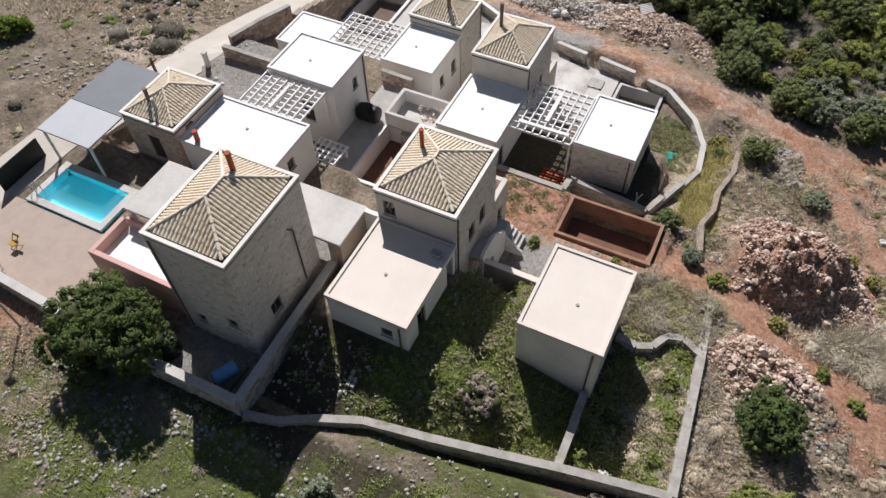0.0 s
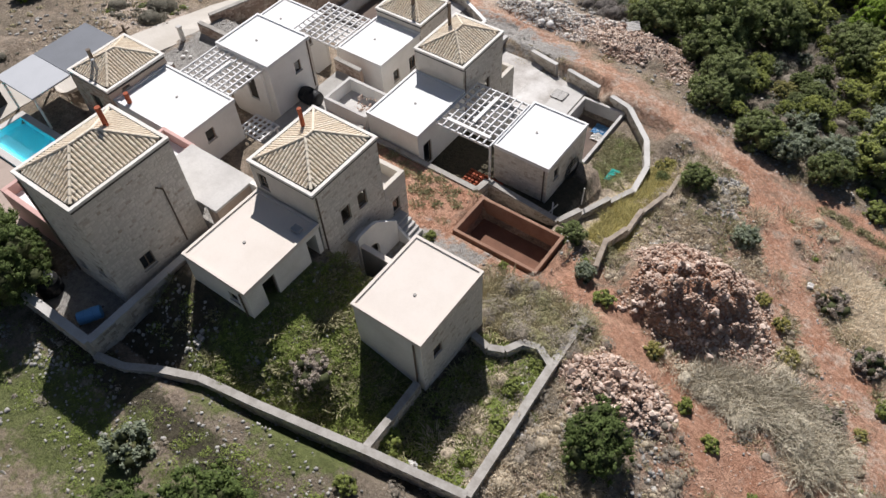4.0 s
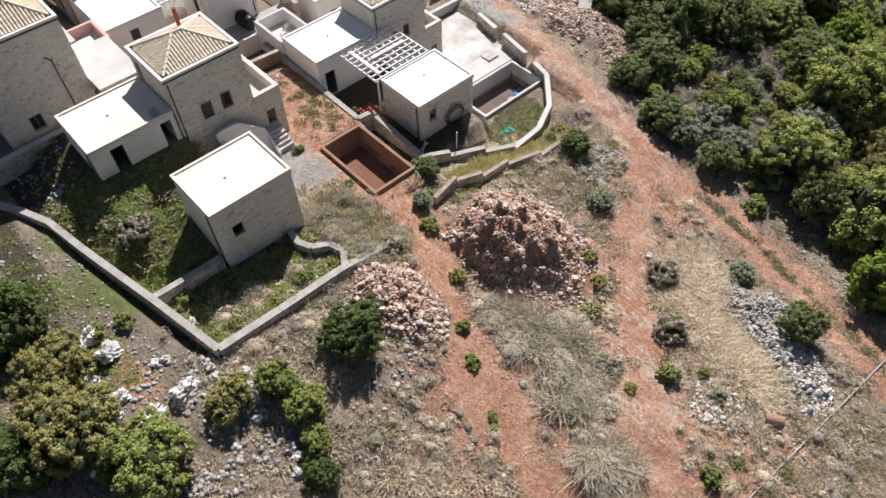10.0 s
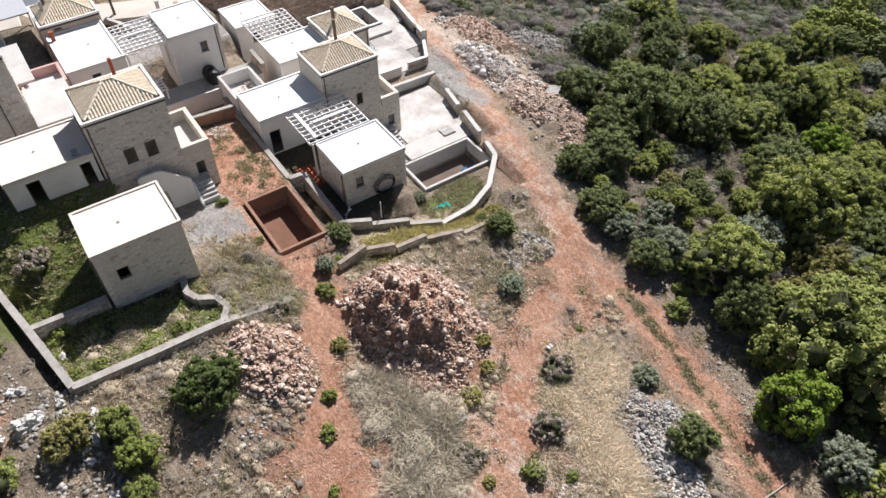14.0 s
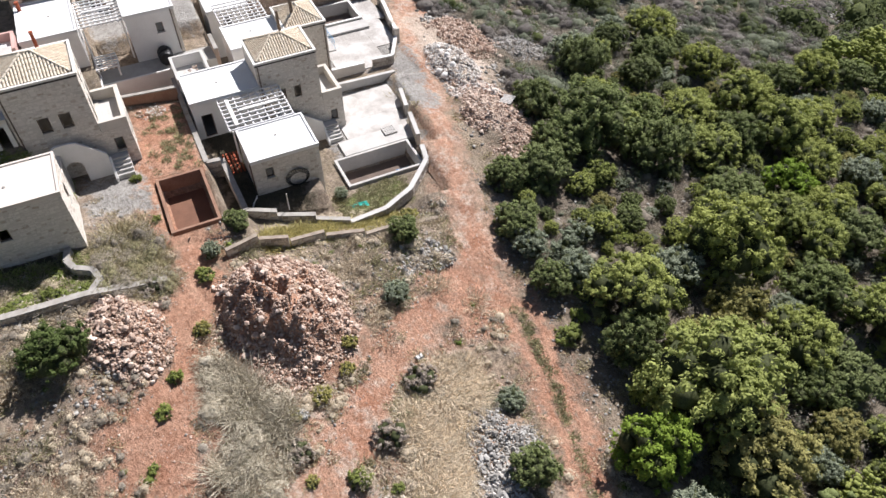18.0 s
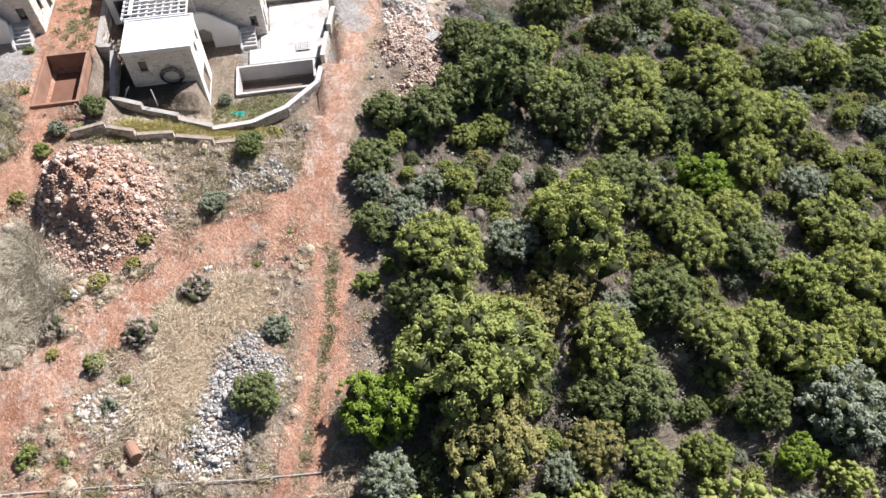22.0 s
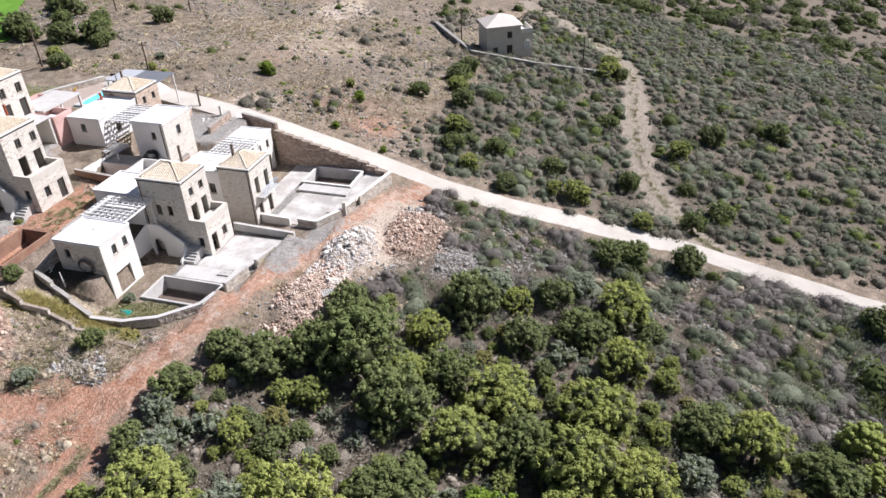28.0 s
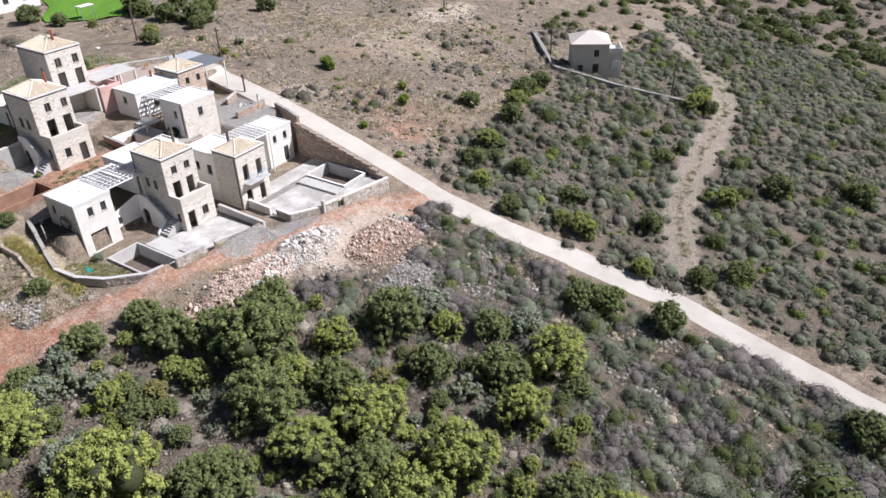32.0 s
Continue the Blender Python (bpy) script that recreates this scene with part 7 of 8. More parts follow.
tuft_stuff("grass", "weeds on the red earth plot", "grass", [(prng.uniform(-12.6, -4), prng.uniform(30.6, 34.2), prng.uniform(0.3, 0.9)) for _ in range(80)], L_WEED, 60, 0.45, 0.32, 0.05, 1.0)
tuft_stuff("grass", "weeds round the empty pool", "grass", [(prng.uniform(-1.2, 2.4), prng.uniform(42.8, 49.0), prng.uniform(0.3, 0.8)) for _ in range(220)], L_WEED, 60, 0.45, 0.26, 0.05, 1.0)

# ---- stones ----
ICO = bmesh.new()
bmesh.ops.create_icosphere(ICO, subdivisions=1, radius=1.0)
ICO_V = np.array([v.co[:] for v in ICO.verts])
ICO_F = np.array([[v.index for v in f.verts] for f in ICO.faces])
ICO.free()


def rock_shape(seed):
    r = np.random.RandomState(seed)
    v = np.sign(ICO_V) * np.abs(ICO_V) ** 0.6 * r.uniform(0.62, 1.12, (len(ICO_V), 1)) * np.array([1.0, r.uniform(0.6, 0.95), r.uniform(0.5, 0.85)])
    return v


def rock_mesh(seed, material):
    me = bpy.data.meshes.new("rock")
    me.from_pydata(rock_shape(seed).tolist(), [], ICO_F.tolist())
    me.materials.append(material)
    return me


def rock_stuff(name, label, spots3, material, category="stones", parent=None):
    """Many small stones joined into one object; spots3: x, y, z, size."""
    vs, fs = [], []
    for i, (x, y, z, s) in enumerate(spots3):
        a = prng.uniform(0, math.tau)
        v = rock_shape(prng.randint(40)) * s
        c, d = math.cos(a), math.sin(a)
        v = np.stack([v[:, 0] * c - v[:, 1] * d, v[:, 0] * d + v[:, 1] * c, v[:, 2]], 1) + np.array([x, y, z])
        vs.append(v)
        fs.append(ICO_F + 12 * i)
    ob = from_arrays(name, np.concatenate(vs), [np.concatenate(fs)], material, parent)
    return tagged(ob, label, category, kind="stuff")


def heap(label, a, b, ru, rv, big, small, sizes, mat_one, mat_many, seed):
    """A rubble heap: the larger stones single, the rest joined."""
    T = empty("rubble_heap", a, b, ground_z(a, b) - 0.6)
    tagged(T, label, "rubble heap", "rubble heaps")
    meshes = [rock_mesh(seed + k, mat_one) for k in range(6)]
    r = random.Random(seed)

    def spot():
        while True:
            x, y = r.uniform(-1.05, 1.05), r.uniform(-1.05, 1.05)
            if x * x + y * y < 1.0 + 1.1 * noise.noise((x * 1.6 + seed, y * 1.6, 0)) - 0.35 * r.random() ** 2:
                return a + x * ru, b + y * rv

    for _ in range(big):
        x, y = spot()
        s = sizes[0] + (sizes[1] - sizes[0]) * r.random() ** 2.2
        ob = new("rock", r.choice(meshes))
        ob.parent = T
        ob.matrix_local = Matrix.Translation(Vector((x, y, ground_z(x, y) + s * r.uniform(0.25, 0.75))) - T.location) @ Euler((r.uniform(-1, 1), r.uniform(-1, 1), r.uniform(0, 6.3))).to_matrix().to_4x4() @ Matrix.Diagonal((s, s, s, 1))
    lot = []
    for k in range(small):
        x, y = spot()
        s = sizes[0] * (r.uniform(0.7, 1.5) if k % 2 else r.uniform(0.25, 0.7))
        lot.append((x, y, ground_z(x, y) + s * r.uniform(0.1, 0.6), s))
    ob = rock_stuff("rubble_fill", "", lot, mat_many, "")
    ob.location = -Vector(T.location)
    ob.parent = T
    return T


heap("big heap of red-stained excavated limestone blocks", 11.2, 35.8, 5.2, 5.0, 460, 8200, (0.085, 0.30), M_ROCK_RED, M_RUB_RED, 21)
heap("small heap of reddish limestone blocks", 9.9, 26.6, 3.4, 2.8, 290, 3000, (0.09, 0.29), M_ROCK_RED, M_RUB_RED, 33)
heap("spread heap of grey broken limestone", 23.3, 45.2, 3.8, 2.4, 280, 2200, (0.085, 0.25), M_ROCK_GREY, M_RUB_GREY, 45)
heap("spread heap of pale broken limestone", 27.4, 42.9, 2.8, 2.2, 230, 1400, (0.085, 0.27), M_ROCK_GREY, M_RUB_WHITE, 57)
heap("small scatter of pale pink stones", 25.8, 37.0, 1.9, 1.6, 80, 400, (0.10, 0.26), M_ROCK_WHITE, M_RUB_WHITE, 59)
heap("long bank of pale pinkish builders' rubble beside the track", -4.6, 60.2, 6.8, 3.4, 290, 5200, (0.085, 0.30), M_ROCK_PINK, M_RUB_PINK, 61)
heap("bank of white builders' rubble and bags beside the track", -13.2, 60.2, 6.0, 2.6, 290, 4200, (0.08, 0.28), M_ROCK_WHITE, M_RUB_WHITE, 73)
heap("bank of reddish excavated rubble", -21.6, 65.0, 5.4, 3.6, 280, 3600, (0.085, 0.30), M_ROCK_PINK, M_RUB_RED, 77)
heap("heap of grey stones above the wood", -20.5, 70.6, 5.6, 3.6, 260, 3400, (0.085, 0.28), M_ROCK_GREY, M_RUB_GREY, 85)
heap("stones thrown beside the track", 8.8, 46.6, 1.6, 2.2, 60, 450, (0.10, 0.28), M_ROCK_GREY, M_RUB_GREY, 93)
heap("small heap of broken bricks and stones in the red plot", -12.4, 32.0, 0.9, 1.3, 40, 160, (0.06, 0.18), M_ROCK_RED, M_RUB_WHITE, 141)
# weathered boulders before the garden wall
def karst_mesh(seed):
    """A jagged weathered limestone boulder."""
    bm = bmesh.new()
    bmesh.ops.create_icosphere(bm, subdivisions=4, radius=1.0)
    for v in bm.verts:
        p = v.co * 1.4 + Vector((seed * 3.1, 0, 0))
        k = 1.0 + 0.55 * noise.noise(p) + 0.30 * noise.noise(p * 2.7) - 0.35 * abs(noise.noise(p * 4.5))
        v.co = Vector((v.co.x * k, v.co.y * k * 0.75, v.co.z * k * (0.9 if v.co.z > 0 else 0.4)))
    me = bpy.data.meshes.new("boulder")
    bm.to_mesh(me)
    bm.free()
    me.materials.append(M_KARST)
    return me


BOULDERS = [karst_mesh(k) for k in range(5)]
for x, y, s in ((2.0, 12.1, 0.63), (3.7, 12.4, 0.72), (4.3, 11.0, 0.48), (6.2, 11.7, 0.47), (7.0, 11.1, 0.34), (8.2, 12.3, 0.74), (8.0, 14.1, 0.73), (7.7, 14.8, 0.38), (10.2, 12.6, 0.55), (4.1, 16.7, 0.31), (8.9, 17.2, 0.36), (9.5, 16.9, 0.32), (10.2, 16.7, 0.39), (10.6, 16.2, 0.32), (11.2, 16.2, 0.29), (13.4, 16.6, 0.41), (13.9, 16.6, 0.31), (14.7, 16.2, 0.34), (7.5, 15.9, 0.33), (8.2, 15.8, 0.29), (5.6, 13.9, 0.29), (5.7, 14.4, 0.26), (9.0, 9.5, 0.59), (16.2, 42.8, 0.3), (17.6, 34.6, 0.4)):
    ob = new("boulder", rng.choice(BOULDERS))
    ob.matrix_world = Matrix.Translation((x, y, ground_z(x, y) + s * 0.25)) @ Euler((rng.uniform(-0.4, 0.4), rng.uniform(-0.4, 0.4), rng.uniform(0, 6.3))).to_matrix().to_4x4() @ Matrix.Diagonal((s, s * 0.9, s, 1))
    tagged(ob, "weathered pale limestone boulder on the slope", "boulder", "pale boulders")


def strewn(n, x0, x1, y0, y1, lo, hi, test=None):
    return [(x, y, ground_z(x, y) + s * 0.15, s) for x, y, s in spots(n, x0, x1, y0, y1, lo, hi, test)]


rock_stuff("stones", "loose grey stones strewn over the ground", strewn(8500, -34, 38, -8, 60, 0.03, 0.13, lambda x, y: patchy(x, y, 0.2, 0.4)), M_RUB_GREY)
rock_stuff("stones", "loose grey stones on the far slope", strewn(5200, -110, -38, -20, 75, 0.07, 0.26, lambda x, y: patchy(x, y, 0.1, 0.4)), M_RUB_GREY)
rock_stuff("stones", "pinkish pebbles on the spoil ground", strewn(5200, 3, 40, 16, 52, 0.025, 0.10, lambda x, y: patchy(x, y, 0.3, 0.35)), M_RUB_PINK)
rock_stuff("stones", "pebbles along the tracks", [(x, y, ground_z(x, y) + 0.01, prng.uniform(0.02, 0.07)) for x, y in [(ax + (bx - ax) * t + prng.normal(0, 1.1), ay + (by - ay) * t + prng.normal(0, 1.1)) for (ax, ay), (bx, by) in list(zip(TRACK[:-1], TRACK[1:])) + list(zip(TRACK_BRANCH[:-1], TRACK_BRANCH[1:])) + list(zip(TRACK_PIT[2:-1], TRACK_PIT[3:])) for t in prng.uniform(0, 1, 70)]], M_RUB_PINK)
rock_stuff("stones", "pale outcrop rubble before the yard wall", strewn(420, -24.0, -13.5, 5.0, 10.4, 0.03, 0.15, lambda x, y: patchy(x, y, 0.45, 0.75)), M_RUB_GREY)
rock_stuff("stones", "pale stones on the green slope", strewn(360, -34, 4, -6, 11, 0.03, 0.16, lambda x, y: patchy(x, y, 0.3, 0.6)), M_RUB_GREY)
rock_stuff("stones", "loose stones below the garden walls", strewn(900, 5.5, 14, 8, 26, 0.05, 0.20, lambda x, y: patchy(x, y, 0.5, 0.4)), M_RUB_GREY)
rock_stuff("stones", "grey and pale stones between lane and wood", strewn(2600, -33, 2, 62, 125, 0.07, 0.32, lambda x, y: clearing(x, y) and patchy(x, y, 0.22, 0.55)), M_RUB_GREY)
rock_stuff("stones", "pale stones in the wood", strewn(1400, -30, 40, 54, 105, 0.08, 0.24), M_RUB_GREY)

# ---- details ----


def bent(bm, pts, r, sides=6):
    """One bent tube through the points."""
    ps = [Vector(p) for p in pts]
    rings = []
    for i, p in enumerate(ps):
        d = (ps[min(i + 1, len(ps) - 1)] - ps[max(i - 1, 0)]).normalized()
        a = d.cross(Vector((0.3, 0.2, 0.93))).normalized()
        b = d.cross(a)
        rings.append([bm.verts.new(p + (a * math.cos(k * math.tau / sides) + b * math.sin(k * math.tau / sides)) * r) for k in range(sides)])
    for q, w in zip(rings, rings[1:]):
        for k in range(sides):
            bm.faces.new((q[k], q[(k + 1) % sides], w[(k + 1) % sides], w[k]))
    bm.faces.new(rings[0][::-1])
    bm.faces.new(rings[-1])


# water and glass let the daylight through
for ob in POOL.root.children:
    if ob.name.startswith("water"):
        ob.visible_shadow = False

# things in the first yard
BAR = Thing("barrel", -14.6, 12.9, 7.1, "blue plastic barrel lying in the yard", "barrel")
bm = bmesh.new()
prev = None
for h, r in ((0, 0.24), (0.03, 0.29), (0.3, 0.29), (0.33, 0.31), (0.36, 0.29), (0.62, 0.29), (0.65, 0.31), (0.68, 0.29), (0.95, 0.29), (0.98, 0.24)):
    ring = [bm.verts.new((-15.0 + h * 0.5 + r * 0.86 * math.cos(a), 12.5 + h * 0.86 - r * 0.5 * math.cos(a), 7.62 + r * math.sin(a))) for a in [math.tau * k / 16 for k in range(16)]]
    if prev:
        for k in range(16):
            bm.faces.new((prev[k], prev[(k + 1) % 16], ring[(k + 1) % 16], ring[k]))
    else:
        bm.faces.new(ring[::-1])
    prev = ring
bm.faces.new(prev)
BAR.add("drum", bm, M_BLUE)
bm = bmesh.new()
for x in (-15.1, -14.4):
    tube(bm, (x, 12.4, 7.1), (x + 0.2, 13.6, 7.34), 0.04, 0.04, 6)
BAR.add("skid", bm, M_WOODPOLE)
BAR.root.scale = (1.3, 1.3, 1.3)
CIS = Thing("water_tank", -18.6, 12.9, 7.1, "black round plastic water tank in the yard", "tank")
bm = bmesh.new()
prev = None
for h, r in ((0, 0.62), (0.06, 0.68), (0.5, 0.68), (0.53, 0.71), (0.57, 0.68), (0.95, 0.68), (1.15, 0.5), (1.22, 0.25), (1.3, 0.24)):
    ring = [bm.verts.new((-18.6 + r * math.cos(a), 12.9 + r * math.sin(a), 7.1 + h)) for a in [math.tau * k / 20 for k in range(20)]]
    if prev:
        for k in range(20):
            bm.faces.new((prev[k], prev[(k + 1) % 20], ring[(k + 1) % 20], ring[k]))
    else:
        bm.faces.new(ring[::-1])
    prev = ring
bm.faces.new(prev)
CIS.add("drum", bm, M_BLACK)
CIS.box("lid", -18.85, -18.35, 12.65, 13.15, 8.4, 8.46, M_METAL)

# folding chair on the pool terrace
CH = Thing("chair", -31.2, 14.6, 7.16, "yellow wooden folding chair on the pool terrace", "chair")
for x in (-31.4, -31.0):
    bm = bmesh.new()
    tube(bm, (x, 14.3, 7.16), (x, 14.95, 8.05), 0.025, 0.025, 6)
    CH.add("back_leg", bm, M_YELLOW)
    bm = bmesh.new()
    tube(bm, (x, 14.85, 7.16), (x, 14.35, 7.62), 0.025, 0.025, 6)
    CH.add("front_leg", bm, M_YELLOW)
CH.box("seat", -31.42, -30.98, 14.3, 14.75, 7.60, 7.64, M_YELLOW)
CH.box("backrest", -31.42, -30.98, 14.88, 14.94, 7.8, 8.05, M_YELLOW)

# street lamp outside the pool terrace
LP = Thing("street_lamp", -27.0, 10.6, ground_z(-27.0, 10.6), "grey street lamp with a pale lamp head", "street lamp")
zg = ground_z(-27.0, 10.6)
bm = bmesh.new()
tube(bm, (-27.0, 10.6, zg - 0.2), (-27.0, 10.6, zg + 3.6), 0.06, 0.045, 8)
LP.add("pole", bm, M_METAL)
LP.box("lamp_head", -27.3, -26.7, 10.4, 10.8, zg + 3.6, zg + 3.85, M_WHITE, bevel=0.06)

# wooden posts with wires on the hillside
POLES = ((-91.0, 50.7, 7.0), (-92.1, 73.8, 6.5), (-98.3, 22.3, 7.0), (-74.2, 3.9, 7.0), (-66.7, -6.0, 7.0), (-42.0, 18.2, 4.5), (-38.5, 3.0, 5.5), (-34.6, 31.0, 2.6))
for x, y, hgt in POLES:
    z = ground_z(x, y)
    T = Thing("utility_pole", x, y, z, "weathered wooden utility pole", "utility pole", "utility poles")
    bm = bmesh.new()
    tube(bm, (x, y, z - 0.4), (x, y, z + hgt), 0.14, 0.10, 8)
    T.add("pole", bm, M_WOODPOLE)
    T.box("crossarm", x - 0.05, x + 0.05, y - 0.5, y + 0.5, z + hgt - 0.5, z + hgt - 0.38, M_WOODPOLE)

# far house on the slope
fz = ground_z(-89.5, 60.5) + 0.1
FH = block("farm_house", -94.6, -88.6, 54.7, 61.2, fz - 1.2, fz + 5.9, "far two-storey pale stone house with a hipped roof", ALL(M_MORTAR),
           (("E", 55.9, 56.8, fz + 0.9, fz + 2.1), ("E", 58.6, 59.5, fz + 3.6, fz + 4.8), ("E", 58.5, 59.6, fz + 0.2, fz + 2.3, "door"), ("N", -92.6, -91.8, fz + 3.6, fz + 4.8)))
bm = bmesh.new()
c = [bm.verts.new(p) for p in ((-94.9, 54.4, fz + 5.9), (-88.3, 54.4, fz + 5.9), (-88.3, 61.5, fz + 5.9), (-94.9, 61.5, fz + 5.9))]
a, b = bm.verts.new((-91.6, 57.7, fz + 7.5)), bm.verts.new((-91.6, 58.2, fz + 7.5))
for f in ((c[0], c[1], a), (c[1], c[2], b, a), (c[2], c[3], b), (c[3], c[0], a, b), (c[3], c[2], c[1], c[0])):
    bm.faces.new(f)
FH.add("roof", bm, M_ROOF_CREAM, "pale tiled hipped roof")
FH.box("side_wing", -93.6, -88.9, 61.22, 63.6, fz - 1.6, fz + 4.2, M_MORTAR)
FH.box("terrace_floor", -93.4, -89.1, 61.3, 63.4, fz + 4.202, fz + 4.25, M_ROOF)
FH.box("terrace_parapet", -93.6, -88.9, 63.4, 63.6, fz + 4.203, fz + 5.0, M_CREAM)
FH.box("terrace_parapet", -89.1, -88.9, 61.24, 63.38, fz + 4.203, fz + 5.0, M_CREAM)
FH.box("arched_niche", -88.94, -88.86, 61.9, 63.0, fz + 1.2, fz + 2.9, M_WHITE, "pale walled-up arch", bevel=0.3)
FH.root.rotation_euler = (0, 0, radians(29))

# neighbour's lawn and house
bm = bmesh.new()
rows = []
for i in range(16):
    row = []
    for j in range(16):
        a, b = i / 15, j / 15
        wave = 0.8 * math.sin(i * 0.9) + 0.6 * math.sin(j * 1.1)
        x = (-35.0 * (1 - a) - 50.0 * a) * (1 - b) + (-46.0 * (1 - a) - 72.0 * a) * b + wave * 0.5
        y = (-16.0 * (1 - a) - 40.0 * a) * (1 - b) + (-9.5 * (1 - a) - 30.0 * a) * b - wave * 0.5
        row.append(bm.verts.new((x, y, ground_z(x, y) + 0.25)))
    rows.append(row)
for a, b in zip(rows, rows[1:]):
    for k in range(15):
        bm.faces.new((a[k], b[k], b[k + 1], a[k + 1]))
tagged(link("lawn", bm, M_LAWN), "bright mown green lawn of a neighbouring house", "lawn", kind="structure")
nz = ground_z(-36, -32)
NB = block("house", -41.0, -33.0, -36.0, -27.0, nz - 0.5, nz + 3.4, "low whitewashed neighbouring house", ALL(M_WHITE), (("N", -39.0, -38.0, nz + 0.9, nz + 2.1), ("N", -35.5, -34.5, nz + 0.9, nz + 2.1), ("W", -32.5, -31.5, nz + 0.9, nz + 2.1)))
flat_roof(NB, -41.0, -33.0, -36.0, -27.0, nz + 3.65, M_ROOF)
SH = Thing("sunshade", -41.0, -13.4, ground_z(-41, -13.4), "white sunshade roof on thin posts on the lawn", "sunshade")
sz = ground_z(-41, -13.4) + 0.2
SH.box("roof", -42.3, -39.7, -14.2, -12.6, sz + 2.3, sz + 2.4, M_WHITE)
for x, y in ((-42.2, -14.1), (-39.8, -14.1), (-42.2, -12.7), (-39.8, -12.7)):
    SH.box("post", x - 0.05, x + 0.05, y - 0.05, y + 0.05, sz - 0.3, sz + 2.3, M_METAL)

# clutter about the rear house
HO = Thing("hose_coil", -0.55, 40.4, 3.1, "coil of black pipe leaning on the stone wall", "pipe coil")
bm = bmesh.new()
for ring in range(4):
    r = 0.78 - ring * 0.07
    pts = [(-0.5 + 0.05 * ring, 40.4 + r * math.cos(a) * 1.15, 3.95 + r * math.sin(a)) for a in [math.tau * k / 22 for k in range(23)]]
    bent(bm, pts, 0.03)
HO.add("pipe", bm, M_BLACK)
PT = Thing("pallet", -6.9, 50.2, 0.56, "weathered wooden pallet lying on the deck", "pallet", "pallets")
for k in range(6):
    PT.box("board", -7.5, -6.3, 49.7 + k * 0.2, 49.84 + k * 0.2, 0.66, 0.69, M_PALE_CONCRETE, bevel=0)
for x in (-7.45, -6.95, -6.45):
    PT.box("bearer", x, x + 0.1, 49.7, 50.86, 0.56, 0.658, M_WOODPOLE, bevel=0)
copy_thing(PT.root, pose(-6.0, 61.6, ground_z(-6.0, 61.6) + 0.25, 8, -6, 35))
for x, y, s in ((-14.6, 59.6, 0.55), (-15.4, 60.2, 0.5), (-14.2, 60.6, 0.45), (-16.4, 59.9, 0.5), (-13.2, 59.6, 0.6), (-12.6, 58.4, 0.7), (-13.4, 58.2, 0.55), (-17.0, 59.8, 0.5), (-18.6, 60.8, 0.4), (-31.6, 33.2, 0.4), (-31.1, 33.5, 0.32), (-31.9, 33.8, 0.3)):
    bm = bmesh.new()
    s *= 0.5
    bmesh.ops.create_icosphere(bm, subdivisions=3, radius=s)
    for v in bm.verts:
        k = 1 + 0.18 * noise.noise(v.co * 3.0 + Vector((x, y, 0)))
        v.co = Vector((v.co.x * k, v.co.y * k, max(-0.3 * s, v.co.z * k * 0.95)))
    for f in bm.faces:
        f.smooth = True
    ob = link("builders_bag", bm, M_WHITE)
    ob.location = (x, y, ground_z(x, y) + 0.25 * s)
    tagged(ob, "bulging white woven builders' bag on the rubble", "bag", "builders' bags")
TQ = Thing("plastic_sheet", 1.0, 44.6, 0.4, "crumpled turquoise plastic sheet on the weeds", "sheet")
bm = bmesh.new()
rows = [[bm.verts.new((0.6 + i * 0.13, 43.9 + j * 0.16, 0.50 + 0.16 * abs(noise.noise((i * 0.6, j * 0.6, 1.0))))) for j in range(9)] for i in range(7)]
for a, b in zip(rows, rows[1:]):
    for k in range(8):
        bm.faces.new((a[k], b[k], b[k + 1], a[k + 1]))
bmesh.ops.solidify(bm, geom=list(bm.faces), thickness=0.02)
TQ.add("sheet", bm, M_TURQ)
TP = Thing("tarpaulin", -2.5, 49.6, -0.95, "crumpled blue and white tarpaulin in the empty pool", "tarpaulin")
for nm, mat, ox, oy in (("sheet", M_BLUE, -3.3, 49.3), ("bag", M_WHITE, -3.0, 48.6)):
    bm = bmesh.new()
    rows = [[bm.verts.new((ox + i * 0.16, oy + j * 0.15, -0.92 + 0.30 * abs(noise.noise((i * 0.7 + ox, j * 0.7, 2.0))))) for j in range(9)] for i in range(8)]
    for a, b in zip(rows, rows[1:]):
        for k in range(8):
            bm.faces.new((a[k], b[k], b[k + 1], a[k + 1]))
    bmesh.ops.solidify(bm, geom=list(bm.faces), thickness=0.02)
    TP.add(nm, bm, mat)
# broken white plank cross and posts by the fence
for (ax, ay, az), (bx, by, bz) in (((-0.1, 36.6, 3.2), (0.4, 37.0, 3.9)), ((0.3, 36.5, 3.2), (0.0, 37.1, 3.8)), ((1.2, 39.0, 2.8), (1.25, 39.0, 4.2))):
    bm = bmesh.new()
    tube(bm, (ax, ay, az - 0.2), (bx, by, bz), 0.05, 0.05, 5)
    tagged(link("wooden_post", bm, M_WHITE), "loose pale timber post in the yard", "post", "loose posts")
CB = Thing("ground_cable", 30.4, 40.0, ground_z(30.4, 40.0), "long pale plastic pipe laid over the rough ground", "pipe")
bm = bmesh.new()
bent(bm, [(30.9 - k * 0.075, 51.0 - k * 1.5, max(ground_z(30.9 - k * 0.075, 51.0 - k * 1.5) + 0.12, ground_z(30.9 - k * 0.075, 51.0 - k * 1.5 - 0.7) + 0.05)) for k in range(20)], 0.03)
CB.add("pipe", bm, M_PALE_CONCRETE)
# rows of bricks laid in the yard
bricks = Thing("brick_stack", -4.9, 36.4, 3.1, "rows of loose red bricks in the yard", "bricks")
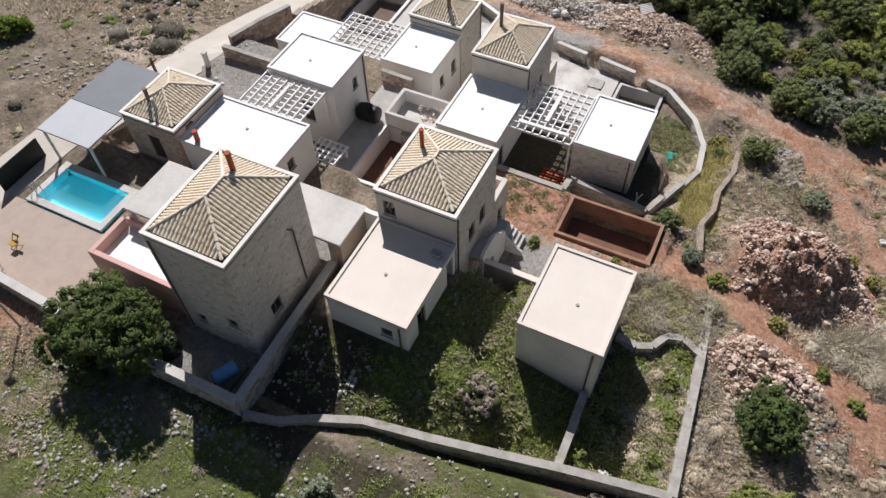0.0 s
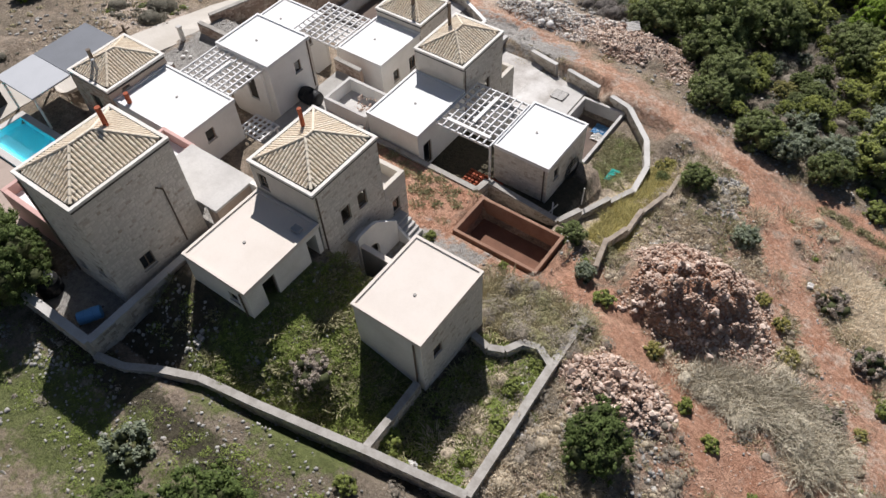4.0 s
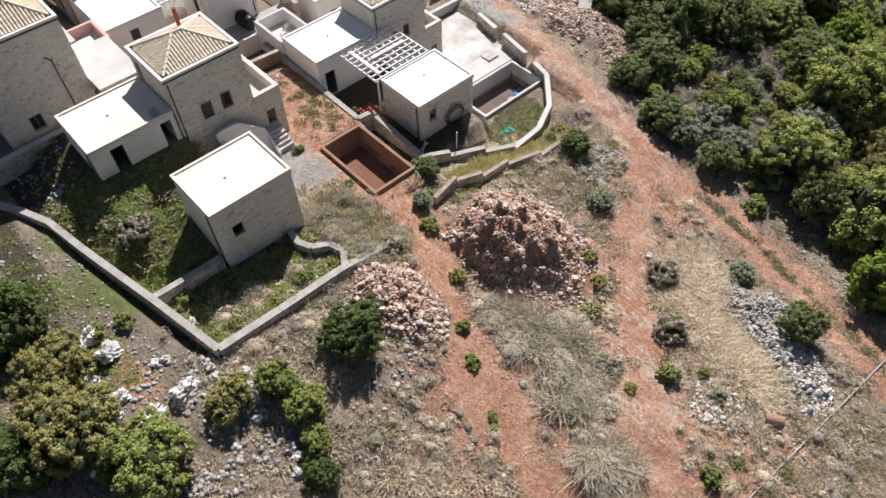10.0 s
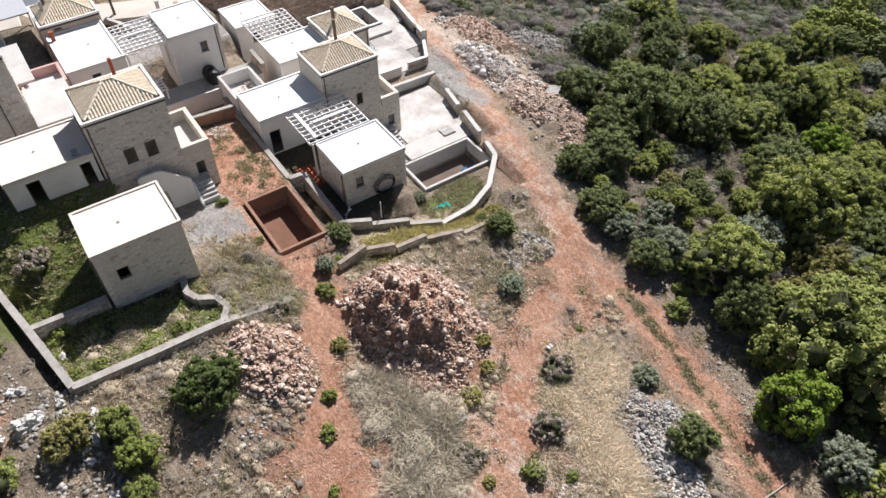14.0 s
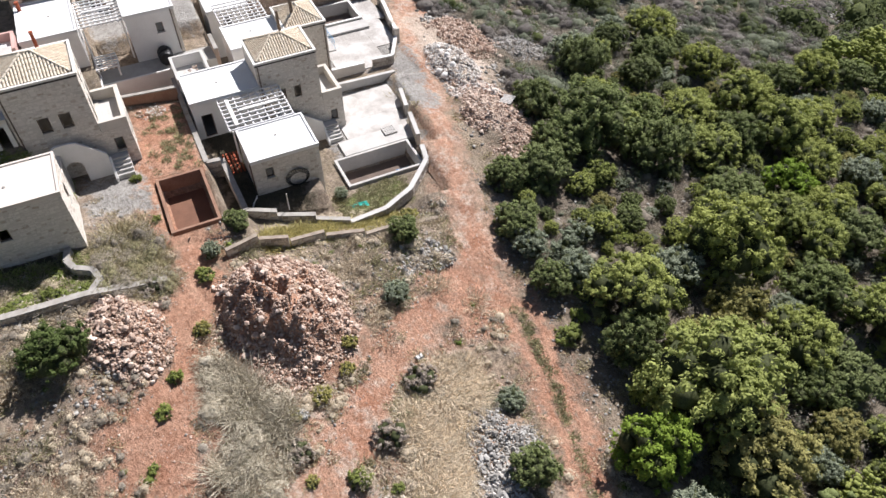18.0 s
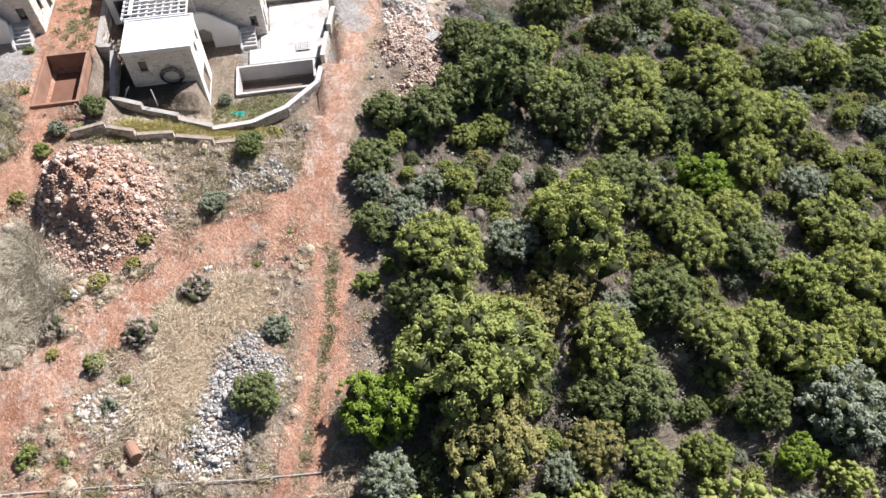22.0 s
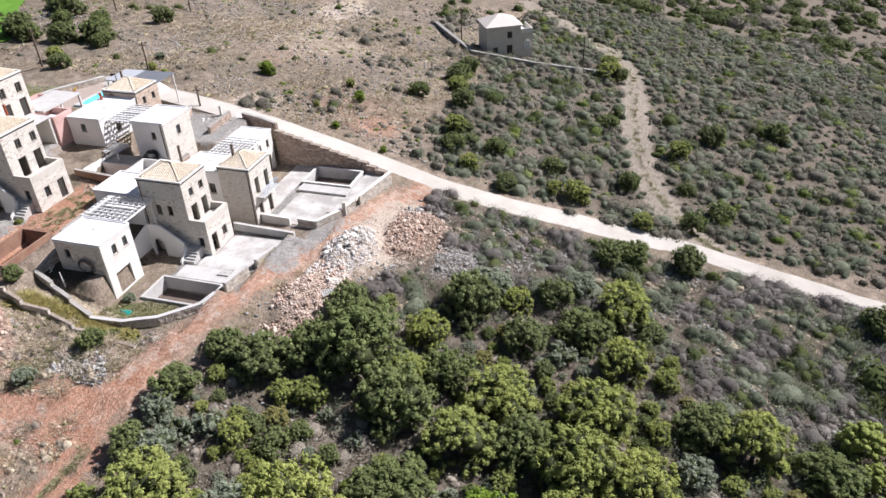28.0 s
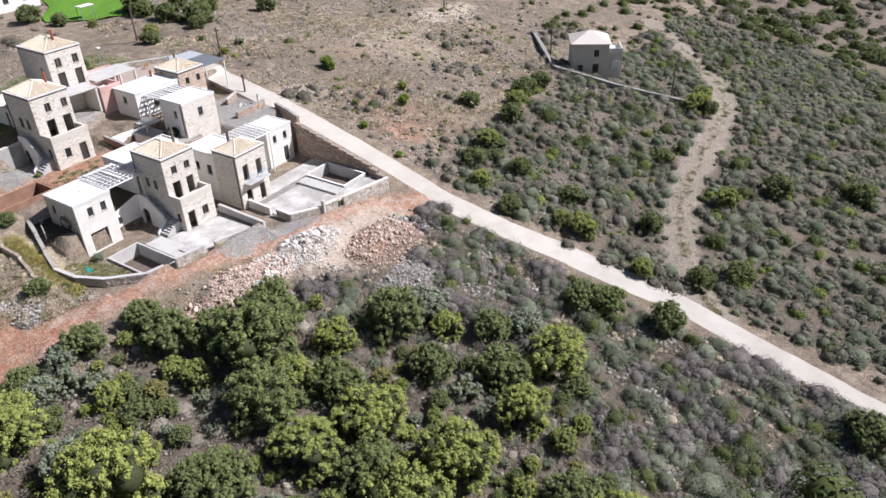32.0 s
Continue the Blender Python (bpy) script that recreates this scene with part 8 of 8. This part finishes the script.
for i in range(9):
    for j in range(5):
        bricks.box("brick", -6.6 + i * 0.30, -6.38 + i * 0.30, 35.9 + j * 0.28, 36.05 + j * 0.28, 3.10, 3.24, M_TERRACOTTA, bevel=0)
RB = Thing("rusty_scrap", 28.4, 38.8, ground_z(28.4, 38.8), "rusty red scrap drum and frame among stones", "scrap")
bm = bmesh.new()
tube(bm, (28.0, 38.5, ground_z(28.4, 38.8) + 0.35), (28.9, 39.0, ground_z(28.4, 38.8) + 0.45), 0.36, 0.34, 14)
RB.add("drum", bm, M_REDWALL, "rusty red drum")
RB.box("plate", 28.2, 28.9, 38.0, 38.4, ground_z(28.4, 38.8), ground_z(28.4, 38.8) + 0.22, M_REDWALL)
# brushwood and debris
DEB = heap("broken stone and twigs in the white basin", -14.9, 36.1, 1.1, 0.8, 14, 60, (0.08, 0.2), M_ROCK_RED, M_RUB_RED, 131)
DEB.location.z = 5.2
cb = Thing("concrete_blocks", -8.9, 15.2, ground_z(-8.9, 15.2), "small pile of broken concrete blocks in the shaded garden", "blocks")
for k in range(5):
    x, y = -9.0 + 0.25 * (k % 2), 15.0 + 0.28 * (k // 2)
    cb.box("concrete_block", x, x + 0.2, y, y + 0.24, ground_z(x, y) - 0.05, ground_z(x, y) + 0.22, M_CONCRETE)

# ---- single stones of the walls ----


def stone_shapes(material, n=5):
    out = []
    for k in range(n):
        r = random.Random(300 + k)
        bm = bmesh.new()
        j = lambda a: a + r.uniform(-0.07, 0.07)
        back = [bm.verts.new((x, y, 0.0)) for x, y in ((-0.5, -0.5), (0.5, -0.5), (0.5, 0.5), (-0.5, 0.5))]
        midr = [bm.verts.new((j(x), j(y), 0.6)) for x, y in ((-0.45, -0.44), (0.45, -0.44), (0.45, 0.44), (-0.45, 0.44))]
        top = [bm.verts.new((v.co.x * 0.88, v.co.y * 0.84, 1.0 + r.uniform(-0.12, 0.12))) for v in midr]
        for a, b in ((back, midr), (midr, top)):
            for i in range(4):
                bm.faces.new((a[i], a[(i + 1) % 4], b[(i + 1) % 4], b[i]))
        bm.faces.new(top)
        me = bpy.data.meshes.new("stone")
        bm.to_mesh(me)
        bm.free()
        me.materials.append(material)
        out.append(me)
    return out


STONES = stone_shapes(M_STONE)
STONES_BROWN = stone_shapes(M_STONE_BROWN)
FRAMES_OUT = {"S": Matrix(((1, 0, 0), (0, 0, -1), (0, 1, 0))), "N": Matrix(((-1, 0, 0), (0, 0, 1), (0, 1, 0))), "W": Matrix(((0, 0, -1), (-1, 0, 0), (0, 1, 0))), "E": Matrix(((0, 0, 1), (1, 0, 0), (0, 1, 0)))}
SINGLES = 158
for T, wall, side, u0, u1, v0, v1, (a0, a1), z0, z1, holes, m in STONE_JOBS:
    lot = []
    z = z0 + 0.02
    while z < z1 - 0.10:
        hgt = min(rng.uniform(0.13, 0.25), z1 - z)
        a = a0
        while a < a1 - 0.05:
            wid = min(rng.choice((rng.uniform(0.14, 0.30), rng.uniform(0.24, 0.50))), a1 - a)
            if a1 - a - wid < 0.16:
                wid = a1 - a
            if rng.random() < 0.93 and not any(a < h1 and a + wid > h0 and z < hz1 and z + hgt > hz0 for h0, h1, hz0, hz1 in holes):
                lift = rng.uniform(-0.05, 0.05)
                c = (a + wid / 2, min(z + hgt / 2 + lift, z1 - hgt / 2))
                p = {"S": (c[0], v0, c[1]), "N": (c[0], v1, c[1]), "W": (u0, c[0], c[1]), "E": (u1, c[0], c[1])}[side]
                flip = math.pi if rng.random() < 0.5 else 0.0
                lot.append(Matrix.Translation(Vector(p) - T.at) @ FRAMES_OUT[side].to_4x4() @ Matrix.Rotation(rng.uniform(-0.16, 0.16) + flip, 4, "Z") @ Matrix.Diagonal((wid - rng.uniform(0.02, 0.06), hgt - rng.uniform(0.02, 0.05), rng.uniform(0.006, 0.020), 1)))
            a += wid
        z += hgt
    for mat in lot[-SINGLES:]:
        ob = new("stone", rng.choice(STONES_BROWN if m is M_MORTAR_WARM else STONES))
        ob.parent = wall
        ob.matrix_local = mat
    if lot[:-SINGLES]:
        vs, fs = [], []
        for mat in lot[:-SINGLES]:
            me = rng.choice(STONES)
            base = len(vs)
            vs += [mat @ v.co for v in me.vertices]
            fs += [tuple(base + k for k in f.vertices) for f in me.polygons]
        rest = from_arrays("stonework", vs, fs, M_STONE_REST, wall)
        rest["kind"] = "stuff"
# rubble skin of the garden walls
for T, run, ax, ay, az, bx, by, bz, w in RUNS:
    d = Vector((bx - ax, by - ay, 0))
    length = d.length
    d.normalize()
    out = Vector((-d.y, d.x, 0))
    vs, fs = [], []
    for side in (1, -1):
        n = out * side
        z = -0.12
        while z > -4.4:
            hgt = rng.uniform(0.14, 0.27)
            a = 0.0
            while a < length - 0.1:
                wid = min(rng.uniform(0.18, 0.5), length - a)
                t = (a + wid / 2) / length
                p = Vector((ax + (bx - ax) * t, ay + (by - ay) * t, az + (bz - az) * t + z - hgt / 2)) + n * (w / 2)
                if p.z > ground_z(p.x + n.x * 0.3, p.y + n.y * 0.3) - 0.15 and rng.random() < 0.9:
                    m = Matrix.Translation(p - T.at) @ Matrix((d * side, Vector((0, 0, 1)), n)).transposed().to_4x4() @ Matrix.Rotation(rng.uniform(-0.15, 0.15), 4, "Z") @ Matrix.Diagonal((wid - 0.03, hgt - 0.025, rng.uniform(0.015, 0.05), 1))
                    me = rng.choice(STONES)
                    base = len(vs)
                    vs += [m @ v.co for v in me.vertices]
                    fs += [tuple(base + k for k in f.vertices) for f in me.polygons]
                a += wid
            z -= hgt
    if fs:
        skin = from_arrays("stonework", vs, fs, M_WALL_RED if run.data.materials[0] is M_STONE_WARM else M_WALL_RUBBLE, run)
        skin["kind"] = "stuff"
